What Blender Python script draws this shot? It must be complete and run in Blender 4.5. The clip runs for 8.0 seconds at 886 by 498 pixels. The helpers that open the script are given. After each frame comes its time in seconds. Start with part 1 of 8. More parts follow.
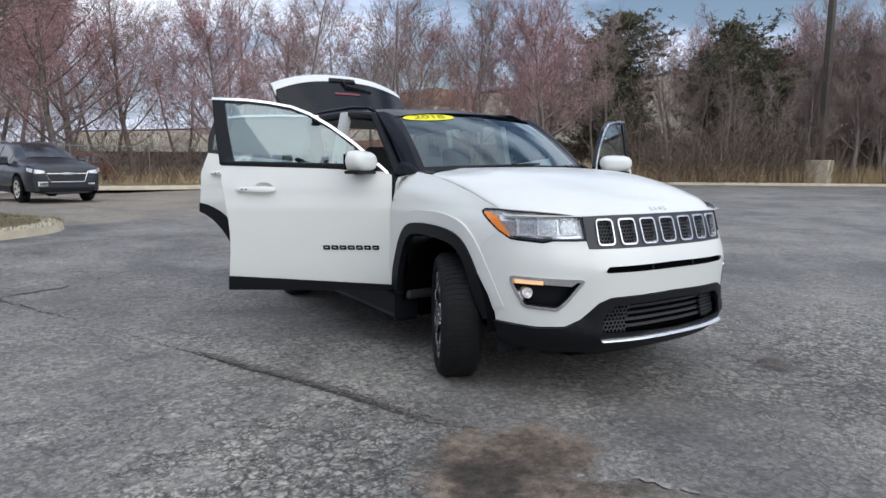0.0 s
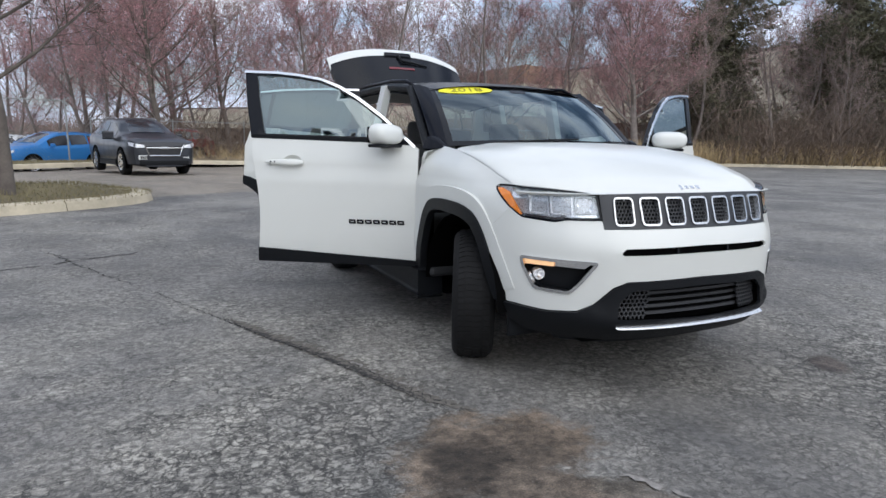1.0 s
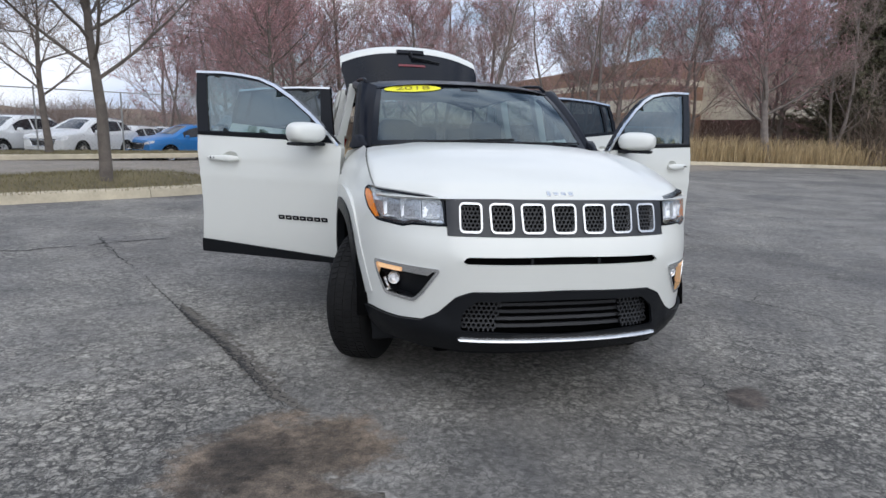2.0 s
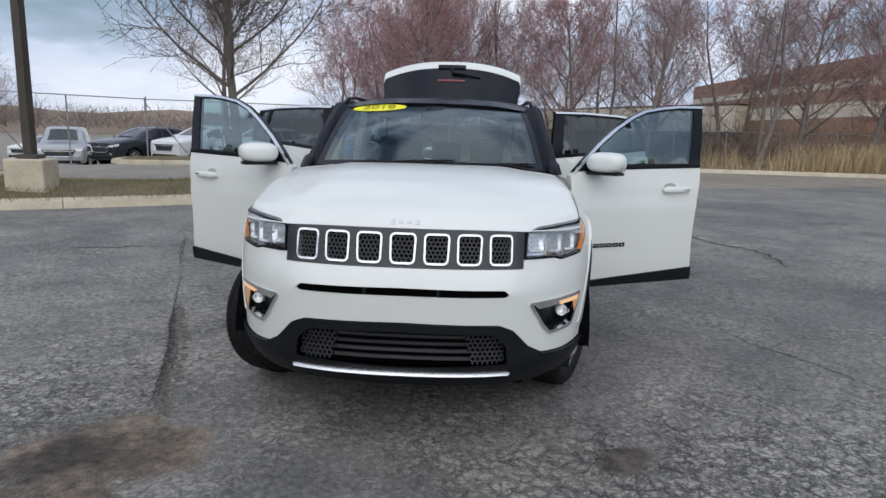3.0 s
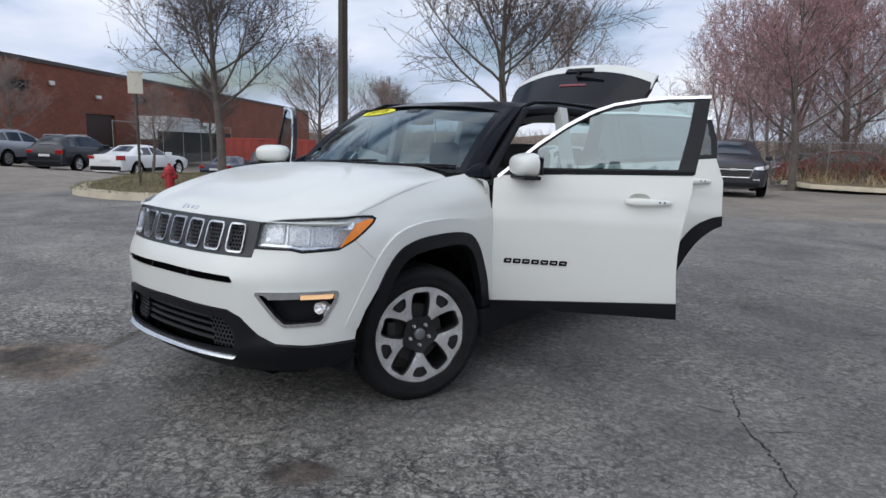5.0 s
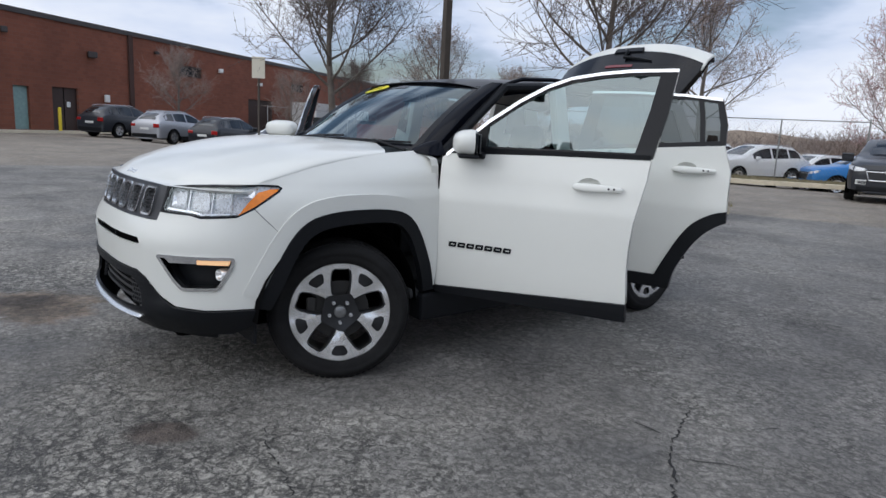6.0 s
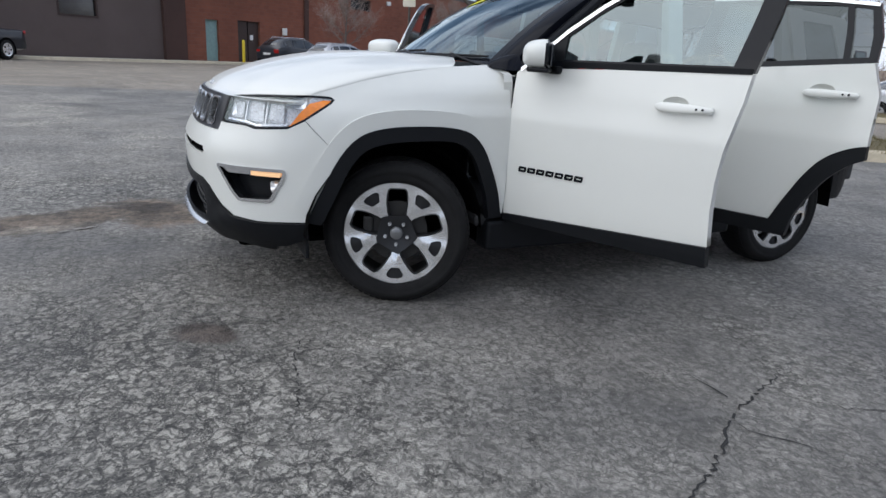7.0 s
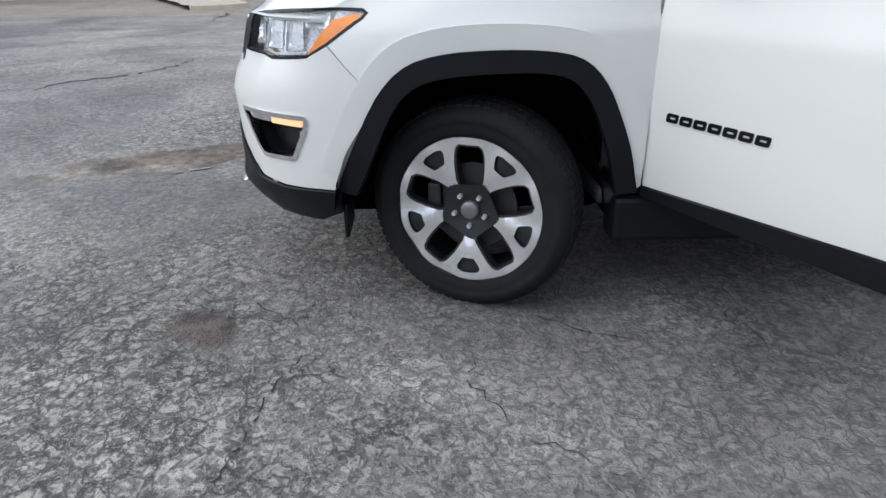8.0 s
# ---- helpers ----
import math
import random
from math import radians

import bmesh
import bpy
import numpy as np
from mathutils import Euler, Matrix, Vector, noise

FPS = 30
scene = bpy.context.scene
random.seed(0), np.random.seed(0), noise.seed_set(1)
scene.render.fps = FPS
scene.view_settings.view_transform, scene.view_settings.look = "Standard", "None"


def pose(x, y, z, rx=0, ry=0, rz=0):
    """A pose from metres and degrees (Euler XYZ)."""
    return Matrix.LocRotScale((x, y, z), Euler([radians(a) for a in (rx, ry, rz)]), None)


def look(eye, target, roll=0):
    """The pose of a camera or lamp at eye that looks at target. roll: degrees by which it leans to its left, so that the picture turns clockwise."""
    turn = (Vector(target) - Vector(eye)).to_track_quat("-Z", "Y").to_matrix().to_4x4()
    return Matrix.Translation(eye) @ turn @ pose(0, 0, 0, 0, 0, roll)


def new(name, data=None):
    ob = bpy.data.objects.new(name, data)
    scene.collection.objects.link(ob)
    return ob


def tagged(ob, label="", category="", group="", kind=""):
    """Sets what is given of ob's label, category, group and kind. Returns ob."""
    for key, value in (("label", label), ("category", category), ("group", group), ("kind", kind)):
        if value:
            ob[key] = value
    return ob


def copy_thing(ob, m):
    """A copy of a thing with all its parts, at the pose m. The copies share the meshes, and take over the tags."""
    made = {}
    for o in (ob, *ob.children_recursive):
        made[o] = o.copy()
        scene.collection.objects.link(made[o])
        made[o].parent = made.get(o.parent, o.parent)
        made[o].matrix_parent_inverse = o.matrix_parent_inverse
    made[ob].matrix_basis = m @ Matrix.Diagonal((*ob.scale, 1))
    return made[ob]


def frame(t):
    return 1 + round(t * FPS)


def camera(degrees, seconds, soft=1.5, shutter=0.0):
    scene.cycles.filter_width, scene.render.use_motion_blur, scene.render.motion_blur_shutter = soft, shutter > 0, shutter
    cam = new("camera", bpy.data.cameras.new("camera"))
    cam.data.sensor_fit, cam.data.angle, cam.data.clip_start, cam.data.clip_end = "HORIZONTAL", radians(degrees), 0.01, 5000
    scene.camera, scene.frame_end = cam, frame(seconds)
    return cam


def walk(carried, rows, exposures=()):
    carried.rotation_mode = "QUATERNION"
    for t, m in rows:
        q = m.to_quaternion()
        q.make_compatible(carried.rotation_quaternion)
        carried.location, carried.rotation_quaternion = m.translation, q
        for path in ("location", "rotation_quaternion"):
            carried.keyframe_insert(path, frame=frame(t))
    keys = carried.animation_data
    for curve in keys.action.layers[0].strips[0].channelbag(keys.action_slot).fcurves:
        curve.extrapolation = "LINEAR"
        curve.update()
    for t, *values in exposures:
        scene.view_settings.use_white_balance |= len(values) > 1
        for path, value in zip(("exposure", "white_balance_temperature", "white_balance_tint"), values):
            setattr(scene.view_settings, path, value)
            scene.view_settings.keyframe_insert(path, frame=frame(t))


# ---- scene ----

cam = camera(69.5, 8.0)
PATH = [
    (0, (-2.796, -2.971, 1.219), (-1.72, -1.307, 0.947), 0.6),
    (0.5, (-2.727, -2.929, 1.217), (-1.752, -1.21, 0.911), 0.8),
    (1, (-2.402, -3.077, 1.196), (-1.574, -1.289, 0.856), 1.1),
    (1.5, (-1.842, -3.28, 1.222), (-1.193, -1.423, 0.86), 1.4),
    (2, (-1.166, -3.442, 1.253), (-0.719, -1.527, 0.888), 1.7),
    (2.2, (-0.891, -3.507, 1.278), (-0.529, -1.574, 0.914), 1.9),
    (3.3, (0.752, -3.462, 1.389), (0.451, -1.518, 1.028), 1.4),
    (3.5, (1.022, -3.384, 1.378), (0.593, -1.464, 1.018), 1.4),
    (4, (1.66, -3.129, 1.347), (0.94, -1.295, 1.001), 1.7),
    (4.2, (1.94, -3.02, 1.333), (1.108, -1.233, 0.993), 1.6),
    (5.3, (3.151, -2.168, 1.3), (1.824, -0.707, 0.977), 1.7),
    (5.5, (3.291, -1.998, 1.281), (1.902, -0.596, 0.957), 2.1),
    (6, (3.555, -1.554, 1.269), (2.029, -0.315, 0.903), 3.0),
    (6.5, (3.746, -1.265, 1.247), (2.108, -0.211, 0.794), 3.4),
    (7, (3.649, -1.047, 1.183), (1.913, -0.239, 0.605), 3.4),
    (7.5, (3.25, -0.651, 1.102), (1.431, -0.21, 0.397), 1.5),
    (8, (2.849, -0.146, 1.1), (1.023, -0.094, 0.285), -0.6),
]
walk(cam, [(t, look(eye, target, roll)) for t, eye, target, roll in PATH], [(0, 0.25), (2, 0.14), (3.5, -0.09), (4, -0.05), (5.5, -0.05), (6, -0.06), (6.5, 0.0), (7, 0.14), (7.5, 0.38), (8, 0.48)])

# ---- light: a bright overcast sky with thin breaks, and a veiled sun ----
SUN_EL, SUN_AZ = 46.0, 178.0
world = bpy.data.worlds.new("overcast")
scene.world = world
world.use_nodes = True
wt = world.node_tree
wt.nodes.clear()
w_out = wt.nodes.new("ShaderNodeOutputWorld")
w_bg = wt.nodes.new("ShaderNodeBackground")
w_sky = wt.nodes.new("ShaderNodeTexSky")
w_sky.sky_type, w_sky.sun_disc = "NISHITA", False
w_sky.sun_elevation, w_sky.sun_rotation = radians(SUN_EL), radians(SUN_AZ)
w_sky.air_density, w_sky.dust_density = 1.0, 2.0
w_co = wt.nodes.new("ShaderNodeTexCoord")
w_map = wt.nodes.new("ShaderNodeMapping")
w_map.inputs["Scale"].default_value = (1.0, 1.0, 3.2)
w_no = wt.nodes.new("ShaderNodeTexNoise")
w_no.inputs["Scale"].default_value, w_no.inputs["Detail"].default_value = 2.6, 5.0
w_no.inputs["Roughness"].default_value = 0.5
w_r1 = wt.nodes.new("ShaderNodeValToRGB")
w_r1.color_ramp.elements[0].position, w_r1.color_ramp.elements[1].position = 0.35, 0.49
w_r2 = wt.nodes.new("ShaderNodeValToRGB")
w_r2.color_ramp.elements[0].position, w_r2.color_ramp.elements[1].position = 0.42, 0.64
w_r2.color_ramp.elements[0].color, w_r2.color_ramp.elements[1].color = (4.0, 4.8, 6.5, 1), (6.75, 7.1, 7.85, 1)
w_mix = wt.nodes.new("ShaderNodeMixRGB")
# an overcast vault is brighter overhead than at the skyline
w_sep = wt.nodes.new("ShaderNodeSeparateXYZ")
w_el = wt.nodes.new("ShaderNodeMath")
w_el.operation = "MULTIPLY_ADD"
w_el.inputs[1].default_value, w_el.inputs[2].default_value = 0.20, 1.42
w_mul = wt.nodes.new("ShaderNodeVectorMath")
w_mul.operation = "SCALE"
wt.links.new(w_co.outputs["Generated"], w_sep.inputs[0])
wt.links.new(w_sep.outputs["Z"], w_el.inputs[0])
wt.links.new(w_co.outputs["Generated"], w_map.inputs["Vector"])
wt.links.new(w_map.outputs["Vector"], w_no.inputs["Vector"])
wt.links.new(w_no.outputs["Fac"], w_r1.inputs["Fac"])
wt.links.new(w_no.outputs["Fac"], w_r2.inputs["Fac"])
wt.links.new(w_r1.outputs["Color"], w_mix.inputs["Fac"])
wt.links.new(w_sky.outputs["Color"], w_mix.inputs["Color1"])
wt.links.new(w_r2.outputs["Color"], w_mul.inputs[0])
wt.links.new(w_el.outputs[0], w_mul.inputs["Scale"])
wt.links.new(w_mul.outputs["Vector"], w_mix.inputs["Color2"])
wt.links.new(w_mix.outputs["Color"], w_bg.inputs["Color"])
wt.links.new(w_bg.outputs["Background"], w_out.inputs["Surface"])
w_bg.inputs["Strength"].default_value = 0.095

sun = bpy.data.lights.new("sun", "SUN")
sun.energy, sun.angle, sun.color = 1.45, radians(85), (0.97, 0.95, 0.90)
sun_ob = new("sun", sun)
_el, _az = radians(SUN_EL), radians(SUN_AZ)
sun_ob.matrix_world = look((20 * math.sin(_az) * math.cos(_el), 20 * math.cos(_az) * math.cos(_el), 20 * math.sin(_el)), (0, 0, 0))

# ---- materials ----
def _nodes(name):
    m = bpy.data.materials.new(name)
    m.use_nodes = True
    nt = m.node_tree
    return m, nt, nt.nodes["Principled BSDF"]


def _noise(nt, co, scale, detail=4.0, rough=0.55, distort=0.0):
    n = nt.nodes.new("ShaderNodeTexNoise")
    n.inputs["Scale"].default_value, n.inputs["Detail"].default_value = scale, detail
    n.inputs["Roughness"].default_value, n.inputs["Distortion"].default_value = rough, distort
    nt.links.new(co, n.inputs["Vector"])
    return n.outputs["Fac"]


def _ramp(nt, fac, stops):
    r = nt.nodes.new("ShaderNodeValToRGB")
    e = r.color_ramp.elements
    while len(e) < len(stops):
        e.new(0.5)
    for el, (p, c) in zip(e, stops):
        el.position = p
        el.color = (c, c, c, 1) if isinstance(c, (int, float)) else (*c, 1)
    nt.links.new(fac, r.inputs["Fac"])
    return r.outputs["Color"]


def _mix(nt, fac, a, b, mode="MIX"):
    n = nt.nodes.new("ShaderNodeMixRGB")
    n.blend_type = mode
    for sock, v in ((n.inputs["Fac"], fac), (n.inputs["Color1"], a), (n.inputs["Color2"], b)):
        if isinstance(v, (int, float)):
            sock.default_value = v
        elif isinstance(v, tuple):
            sock.default_value = (*v, 1) if len(v) == 3 else v
        else:
            nt.links.new(v, sock)
    return n.outputs["Color"]


def _bump(nt, bs, height, strength, dist=0.01):
    b = nt.nodes.new("ShaderNodeBump")
    b.inputs["Strength"].default_value, b.inputs["Distance"].default_value = strength, dist
    nt.links.new(height, b.inputs["Height"])
    nt.links.new(b.outputs["Normal"], bs.inputs["Normal"])
    return b


def mat(name, col, rough=0.5, metal=0.0, vary=0.12, scale=6.0, bump=0.0, bump_scale=60.0, coat=0.0, island=0.0, per_object=0.0, spec=0.5):
    m, nt, bs = _nodes(name)
    co = nt.nodes.new("ShaderNodeTexCoord").outputs["Object"]
    big, fine = _noise(nt, co, scale, 3), _noise(nt, co, scale * 9, 4)
    a = tuple(max(0.0, c * (1 - vary)) for c in col)
    b = tuple(min(1.0, c * (1 + vary)) for c in col)
    c1 = _ramp(nt, big, [(0.3, a), (0.7, b)])
    c2 = _mix(nt, 0.35, c1, _ramp(nt, fine, [(0.3, a), (0.7, b)]))
    if island or per_object:
        src = nt.nodes.new("ShaderNodeNewGeometry").outputs["Random Per Island"] if island else nt.nodes.new("ShaderNodeObjectInfo").outputs["Random"]
        k = island or per_object
        c2 = _mix(nt, 1.0, c2, _ramp(nt, src, [(0, 1 - k), (1, 1 + k)]), "MULTIPLY")
    nt.links.new(c2, bs.inputs["Base Color"])
    bs.inputs["Metallic"].default_value = metal
    bs.inputs["Specular IOR Level"].default_value = spec
    rv = min(0.06, rough * 0.12)
    rr = _ramp(nt, fine, [(0.2, max(0.02, rough - rv)), (0.8, min(1, rough + rv))])
    nt.links.new(rr, bs.inputs["Roughness"])
    if coat:
        bs.inputs["Coat Weight"].default_value, bs.inputs["Coat Roughness"].default_value = coat, 0.04
    if bump:
        _bump(nt, bs, _noise(nt, co, bump_scale, 5), bump, 0.01)
    return m


def paint(name, col, flake=0.0, coat=1.0, spec=0.5):
    """Car paint under a clear coat, with a faint film of dust."""
    m, nt, bs = _nodes(name)
    co = nt.nodes.new("ShaderNodeTexCoord").outputs["Object"]
    dust = _noise(nt, co, 2.3, 6, 0.65)
    dull = tuple(c * 0.93 + 0.008 for c in col)
    nt.links.new(_mix(nt, _ramp(nt, dust, [(0.45, 0.0), (0.8, 0.5)]), col, dull), bs.inputs["Base Color"])
    nt.links.new(_ramp(nt, dust, [(0.3, 0.28), (0.8, 0.42)]), bs.inputs["Roughness"])
    bs.inputs["Metallic"].default_value = flake
    bs.inputs["Specular IOR Level"].default_value = spec
    bs.inputs["Coat Weight"].default_value, bs.inputs["Coat Roughness"].default_value = coat, 0.05
    return m


def glass(name, tint, alpha, gloss=0.11):
    """Tinted car glass: a clear see-through share and a glossy one."""
    m, nt, bs = _nodes(name)
    nt.nodes.remove(bs)
    out = nt.nodes["Material Output"]
    tr, gl, mx = nt.nodes.new("ShaderNodeBsdfTransparent"), nt.nodes.new("ShaderNodeBsdfGlossy"), nt.nodes.new("ShaderNodeMixShader")
    lw = nt.nodes.new("ShaderNodeLayerWeight")
    lw.inputs["Blend"].default_value = 0.5
    pw = nt.nodes.new("ShaderNodeMath")
    pw.operation = "POWER"
    pw.inputs[1].default_value = 4.0
    nt.links.new(lw.outputs["Facing"], pw.inputs[0])
    tr.inputs["Color"].default_value = (*[c * alpha for c in tint], 1)
    gl.inputs["Roughness"].default_value, gl.inputs["Color"].default_value = 0.02, (0.86, 0.97, 0.98, 1)
    nt.links.new(_ramp(nt, pw.outputs[0], [(0.0, gloss), (1.0, 1.0)]), mx.inputs["Fac"])
    nt.links.new(tr.outputs[0], mx.inputs[1])
    nt.links.new(gl.outputs[0], mx.inputs[2])
    nt.links.new(mx.outputs[0], out.inputs["Surface"])
    return m


def lamp_mat(name, col, strength):
    m, nt, bs = _nodes(name)
    bs.inputs["Base Color"].default_value = (*col, 1)
    bs.inputs["Roughness"].default_value = 0.2
    bs.inputs["Emission Color"].default_value, bs.inputs["Emission Strength"].default_value = (*col, 1), strength
    return m


def asphalt_mat():
    """Old sealed asphalt: worn grey, crazed in patches, with damp dark bands and a dirt stain."""
    m, nt, bs = _nodes("asphalt")
    co = nt.nodes.new("ShaderNodeTexCoord").outputs["Object"]
    agg = _noise(nt, co, 170, 3, 0.6)
    blot = _noise(nt, co, 30, 5, 0.6, 0.4)
    mid = _noise(nt, co, 2.2, 5, 0.6)
    wide = _noise(nt, co, 0.45, 5, 0.62, 0.6)
    # worn grey plateaus, lighter and darker in broad patches
    tone = _mix(nt, 0.5, wide, _noise(nt, co, 1.1, 7, 0.68, 0.8))
    c = _ramp(nt, tone, [(0.36, (0.150, 0.142, 0.132)), (0.47, (0.228, 0.217, 0.202)), (0.57, (0.300, 0.285, 0.262)), (0.70, (0.370, 0.350, 0.318))])
    c = _mix(nt, 0.6, c, _ramp(nt, mid, [(0.30, 0.72), (0.70, 1.25)]), "MULTIPLY")
    c = _mix(nt, 0.8, c, _ramp(nt, blot, [(0.36, 0.74), (0.62, 1.26)]), "MULTIPLY")
    c = _mix(nt, 0.38, c, _ramp(nt, agg, [(0.32, 0.45), (0.68, 1.6)]), "MULTIPLY")
    def blotch(cx, cy, ang, rx, ry, amt, ragged=2.6, soft=0.35):
        mp = nt.nodes.new("ShaderNodeMapping")
        mp.vector_type = "TEXTURE"
        mp.inputs["Location"].default_value, mp.inputs["Rotation"].default_value = (cx, cy, 0), (0, 0, radians(ang))
        mp.inputs["Scale"].default_value = (rx, ry, 1)
        nt.links.new(co, mp.inputs["Vector"])
        ln = nt.nodes.new("ShaderNodeVectorMath")
        ln.operation = "LENGTH"
        nt.links.new(mp.outputs["Vector"], ln.inputs[0])
        ad = nt.nodes.new("ShaderNodeMath")
        ad.operation = "MULTIPLY_ADD"
        ad.inputs[1].default_value, ad.inputs[2].default_value = ragged, -ragged / 2
        nt.links.new(_noise(nt, co, 5.0, 6, 0.7), ad.inputs[0])
        sm = nt.nodes.new("ShaderNodeMath")
        nt.links.new(ln.outputs["Value"], sm.inputs[0])
        nt.links.new(ad.outputs[0], sm.inputs[1])
        return _ramp(nt, sm.outputs[0], [(1.0 - soft, amt), (1.0, 0.0)])
    # a darker stretch of asphalt along the car's left side
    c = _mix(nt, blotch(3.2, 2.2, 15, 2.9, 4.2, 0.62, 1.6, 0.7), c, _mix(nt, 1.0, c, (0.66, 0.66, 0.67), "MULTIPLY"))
    # the car's shade put into the asphalt colour under and before its bumper
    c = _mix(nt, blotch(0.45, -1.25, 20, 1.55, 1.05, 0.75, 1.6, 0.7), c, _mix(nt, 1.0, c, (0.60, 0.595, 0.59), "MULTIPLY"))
    # worn pale ground before its nose
    c = _mix(nt, blotch(-2.6, -0.4, 60, 2.4, 1.6, 0.7, 1.6, 0.8), c, _mix(nt, 1.0, c, (1.22, 1.21, 1.19), "MULTIPLY"))
    c = _mix(nt, blotch(-9.5, -4.2, 24, 8.0, 3.2, 0.9, 1.2, 0.7), c, _mix(nt, 1.0, c, (1.32, 1.29, 1.24), "MULTIPLY"))
    # damp, darker ground
    c = _mix(nt, _ramp(nt, _noise(nt, co, 0.30, 6, 0.65, 1.4), [(0.48, 0.0), (0.64, 0.55)]), c, _mix(nt, 0.6, (0.070, 0.072, 0.078), _ramp(nt, blot, [(0.34, 0.5), (0.64, 1.5)]), "MULTIPLY"))
    # a fine net of cracks in the crazed patches, and loose pale chunks between them
    warp = nt.nodes.new("ShaderNodeVectorMath")
    warp.operation = "ADD"
    wn = nt.nodes.new("ShaderNodeTexNoise")
    wn.inputs["Scale"].default_value, wn.inputs["Detail"].default_value, wn.inputs["Roughness"].default_value = 9, 5, 0.7
    nt.links.new(co, wn.inputs["Vector"])
    sc = nt.nodes.new("ShaderNodeVectorMath")
    sc.operation = "SCALE"
    sc.inputs["Scale"].default_value = 0.14
    nt.links.new(wn.outputs["Color"], sc.inputs[0])
    nt.links.new(co, warp.inputs[0])
    nt.links.new(sc.outputs[0], warp.inputs[1])
    lines = []
    for scale, wide_ in ((10.5, 0.105), (6.5, 0.04), (1.7, 0.006)):
        v = nt.nodes.new("ShaderNodeTexVoronoi")
        v.feature = "DISTANCE_TO_EDGE"
        v.inputs["Scale"].default_value = scale
        nt.links.new(warp.outputs[0], v.inputs["Vector"])
        lines.append(_ramp(nt, v.outputs["Distance"], [(0.0, 1.0), (wide_, 0.0)]))

    crazed = blotch(1.5, -1.2, 35, 2.1, 1.35, 1.0, 2.2, 0.6)
    crazed = _mix(nt, 1.0, crazed, blotch(-2.0, -1.1, 75, 2.0, 1.35, 1.0, 2.2, 0.6), "LIGHTEN")
    crazed = _mix(nt, 1.0, crazed, _ramp(nt, _noise(nt, co, 0.55, 5, 0.65), [(0.45, 0.08), (0.62, 0.8)]), "LIGHTEN")
    # short curling crevices between the plateaus
    def curls(scale, half):
        n_ = nt.nodes.new("ShaderNodeMath")
        n_.operation = "ABSOLUTE"
        o_ = nt.nodes.new("ShaderNodeMath")
        o_.operation = "SUBTRACT"
        o_.inputs[1].default_value = 0.5
        nt.links.new(_noise(nt, co, scale, 2.5, 0.5, 0.25), o_.inputs[0])
        nt.links.new(o_.outputs[0], n_.inputs[0])
        return _ramp(nt, n_.outputs[0], [(0.0, 1.0), (half, 0.0)])
    gaps = _mix(nt, 1.0, curls(9.0, 0.055), curls(16.0, 0.055), "LIGHTEN")
    gaps = _mix(nt, 1.0, gaps, _ramp(nt, _noise(nt, co, 12, 4, 0.7), [(0.38, 0.0), (0.47, 1.0)]), "MULTIPLY")
    reach = _mix(nt, 1.0, crazed, _ramp(nt, mid, [(0.35, 0.55), (0.65, 0.95)]), "LIGHTEN")
    gaps = _mix(nt, 1.0, _mix(nt, 1.0, gaps, reach, "MULTIPLY"), (0.72, 0.72, 0.72), "MULTIPLY")
    c = _mix(nt, crazed, c, _mix(nt, 1.0, c, (1.38, 1.38, 1.34), "MULTIPLY"))
    net = _mix(nt, 1.0, _mix(nt, 1.0, lines[0], crazed, "MULTIPLY"), _ramp(nt, _noise(nt, co, 9, 4, 0.7), [(0.35, 0.0), (0.45, 0.95)]), "MULTIPLY")
    net = _mix(nt, 1.0, net, gaps, "LIGHTEN")
    net2 = _mix(nt, 1.0, _mix(nt, 1.0, lines[1], _ramp(nt, _noise(nt, co, 3.5, 5, 0.7), [(0.50, 0.0), (0.60, 0.9)]), "MULTIPLY"), _ramp(nt, wide, [(0.42, 0.0), (0.55, 1.0)]), "MULTIPLY")
    seam = _mix(nt, 1.0, lines[2], _ramp(nt, _noise(nt, co, 0.5, 3), [(0.52, 0.0), (0.62, 0.55)]), "MULTIPLY")
    crack = _mix(nt, 1.0, _mix(nt, 1.0, net, net2, "LIGHTEN"), seam, "LIGHTEN")
    # ragged pits between the worn chunks, deepest where the surface is crazed
    pits = _ramp(nt, _noise(nt, co, 24, 3.5, 0.62, 0.5), [(0.415, 1.0), (0.470, 0.0)])
    pits = _mix(nt, 1.0, pits, _ramp(nt, _noise(nt, co, 40, 3, 0.6, 0.4), [(0.40, 0.8), (0.44, 0.0)]), "LIGHTEN")
    pits = _mix(nt, 1.0, pits, _mix(nt, 1.0, crazed, _ramp(nt, _noise(nt, co, 0.9, 5, 0.65), [(0.40, 0.30), (0.62, 0.85)]), "LIGHTEN"), "MULTIPLY")
    c = _mix(nt, _mix(nt, 1.0, pits, (0.72, 0.72, 0.72), "MULTIPLY"), c, (0.030, 0.028, 0.026))
    # older, browner paving past the islands
    def side_of(nx, ny, d0, soft):
        dt = nt.nodes.new("ShaderNodeVectorMath")
        dt.operation = "DOT_PRODUCT"
        dt.inputs[1].default_value = (nx, ny, 0)
        nt.links.new(co, dt.inputs[0])
        ad = nt.nodes.new("ShaderNodeMath")
        ad.operation = "MULTIPLY_ADD"
        ad.inputs[1].default_value, ad.inputs[2].default_value = 1 / soft, 0.5 - d0 / soft
        nt.links.new(dt.outputs["Value"], ad.inputs[0])
        return _ramp(nt, ad.outputs[0], [(0.0, 0.0), (1.0, 1.0)])
    old = side_of(-0.447, 0.894, 10.2, 0.2)
    old = _mix(nt, 1.0, old, side_of(-1, 0.05, 13.7, 0.3), "LIGHTEN")
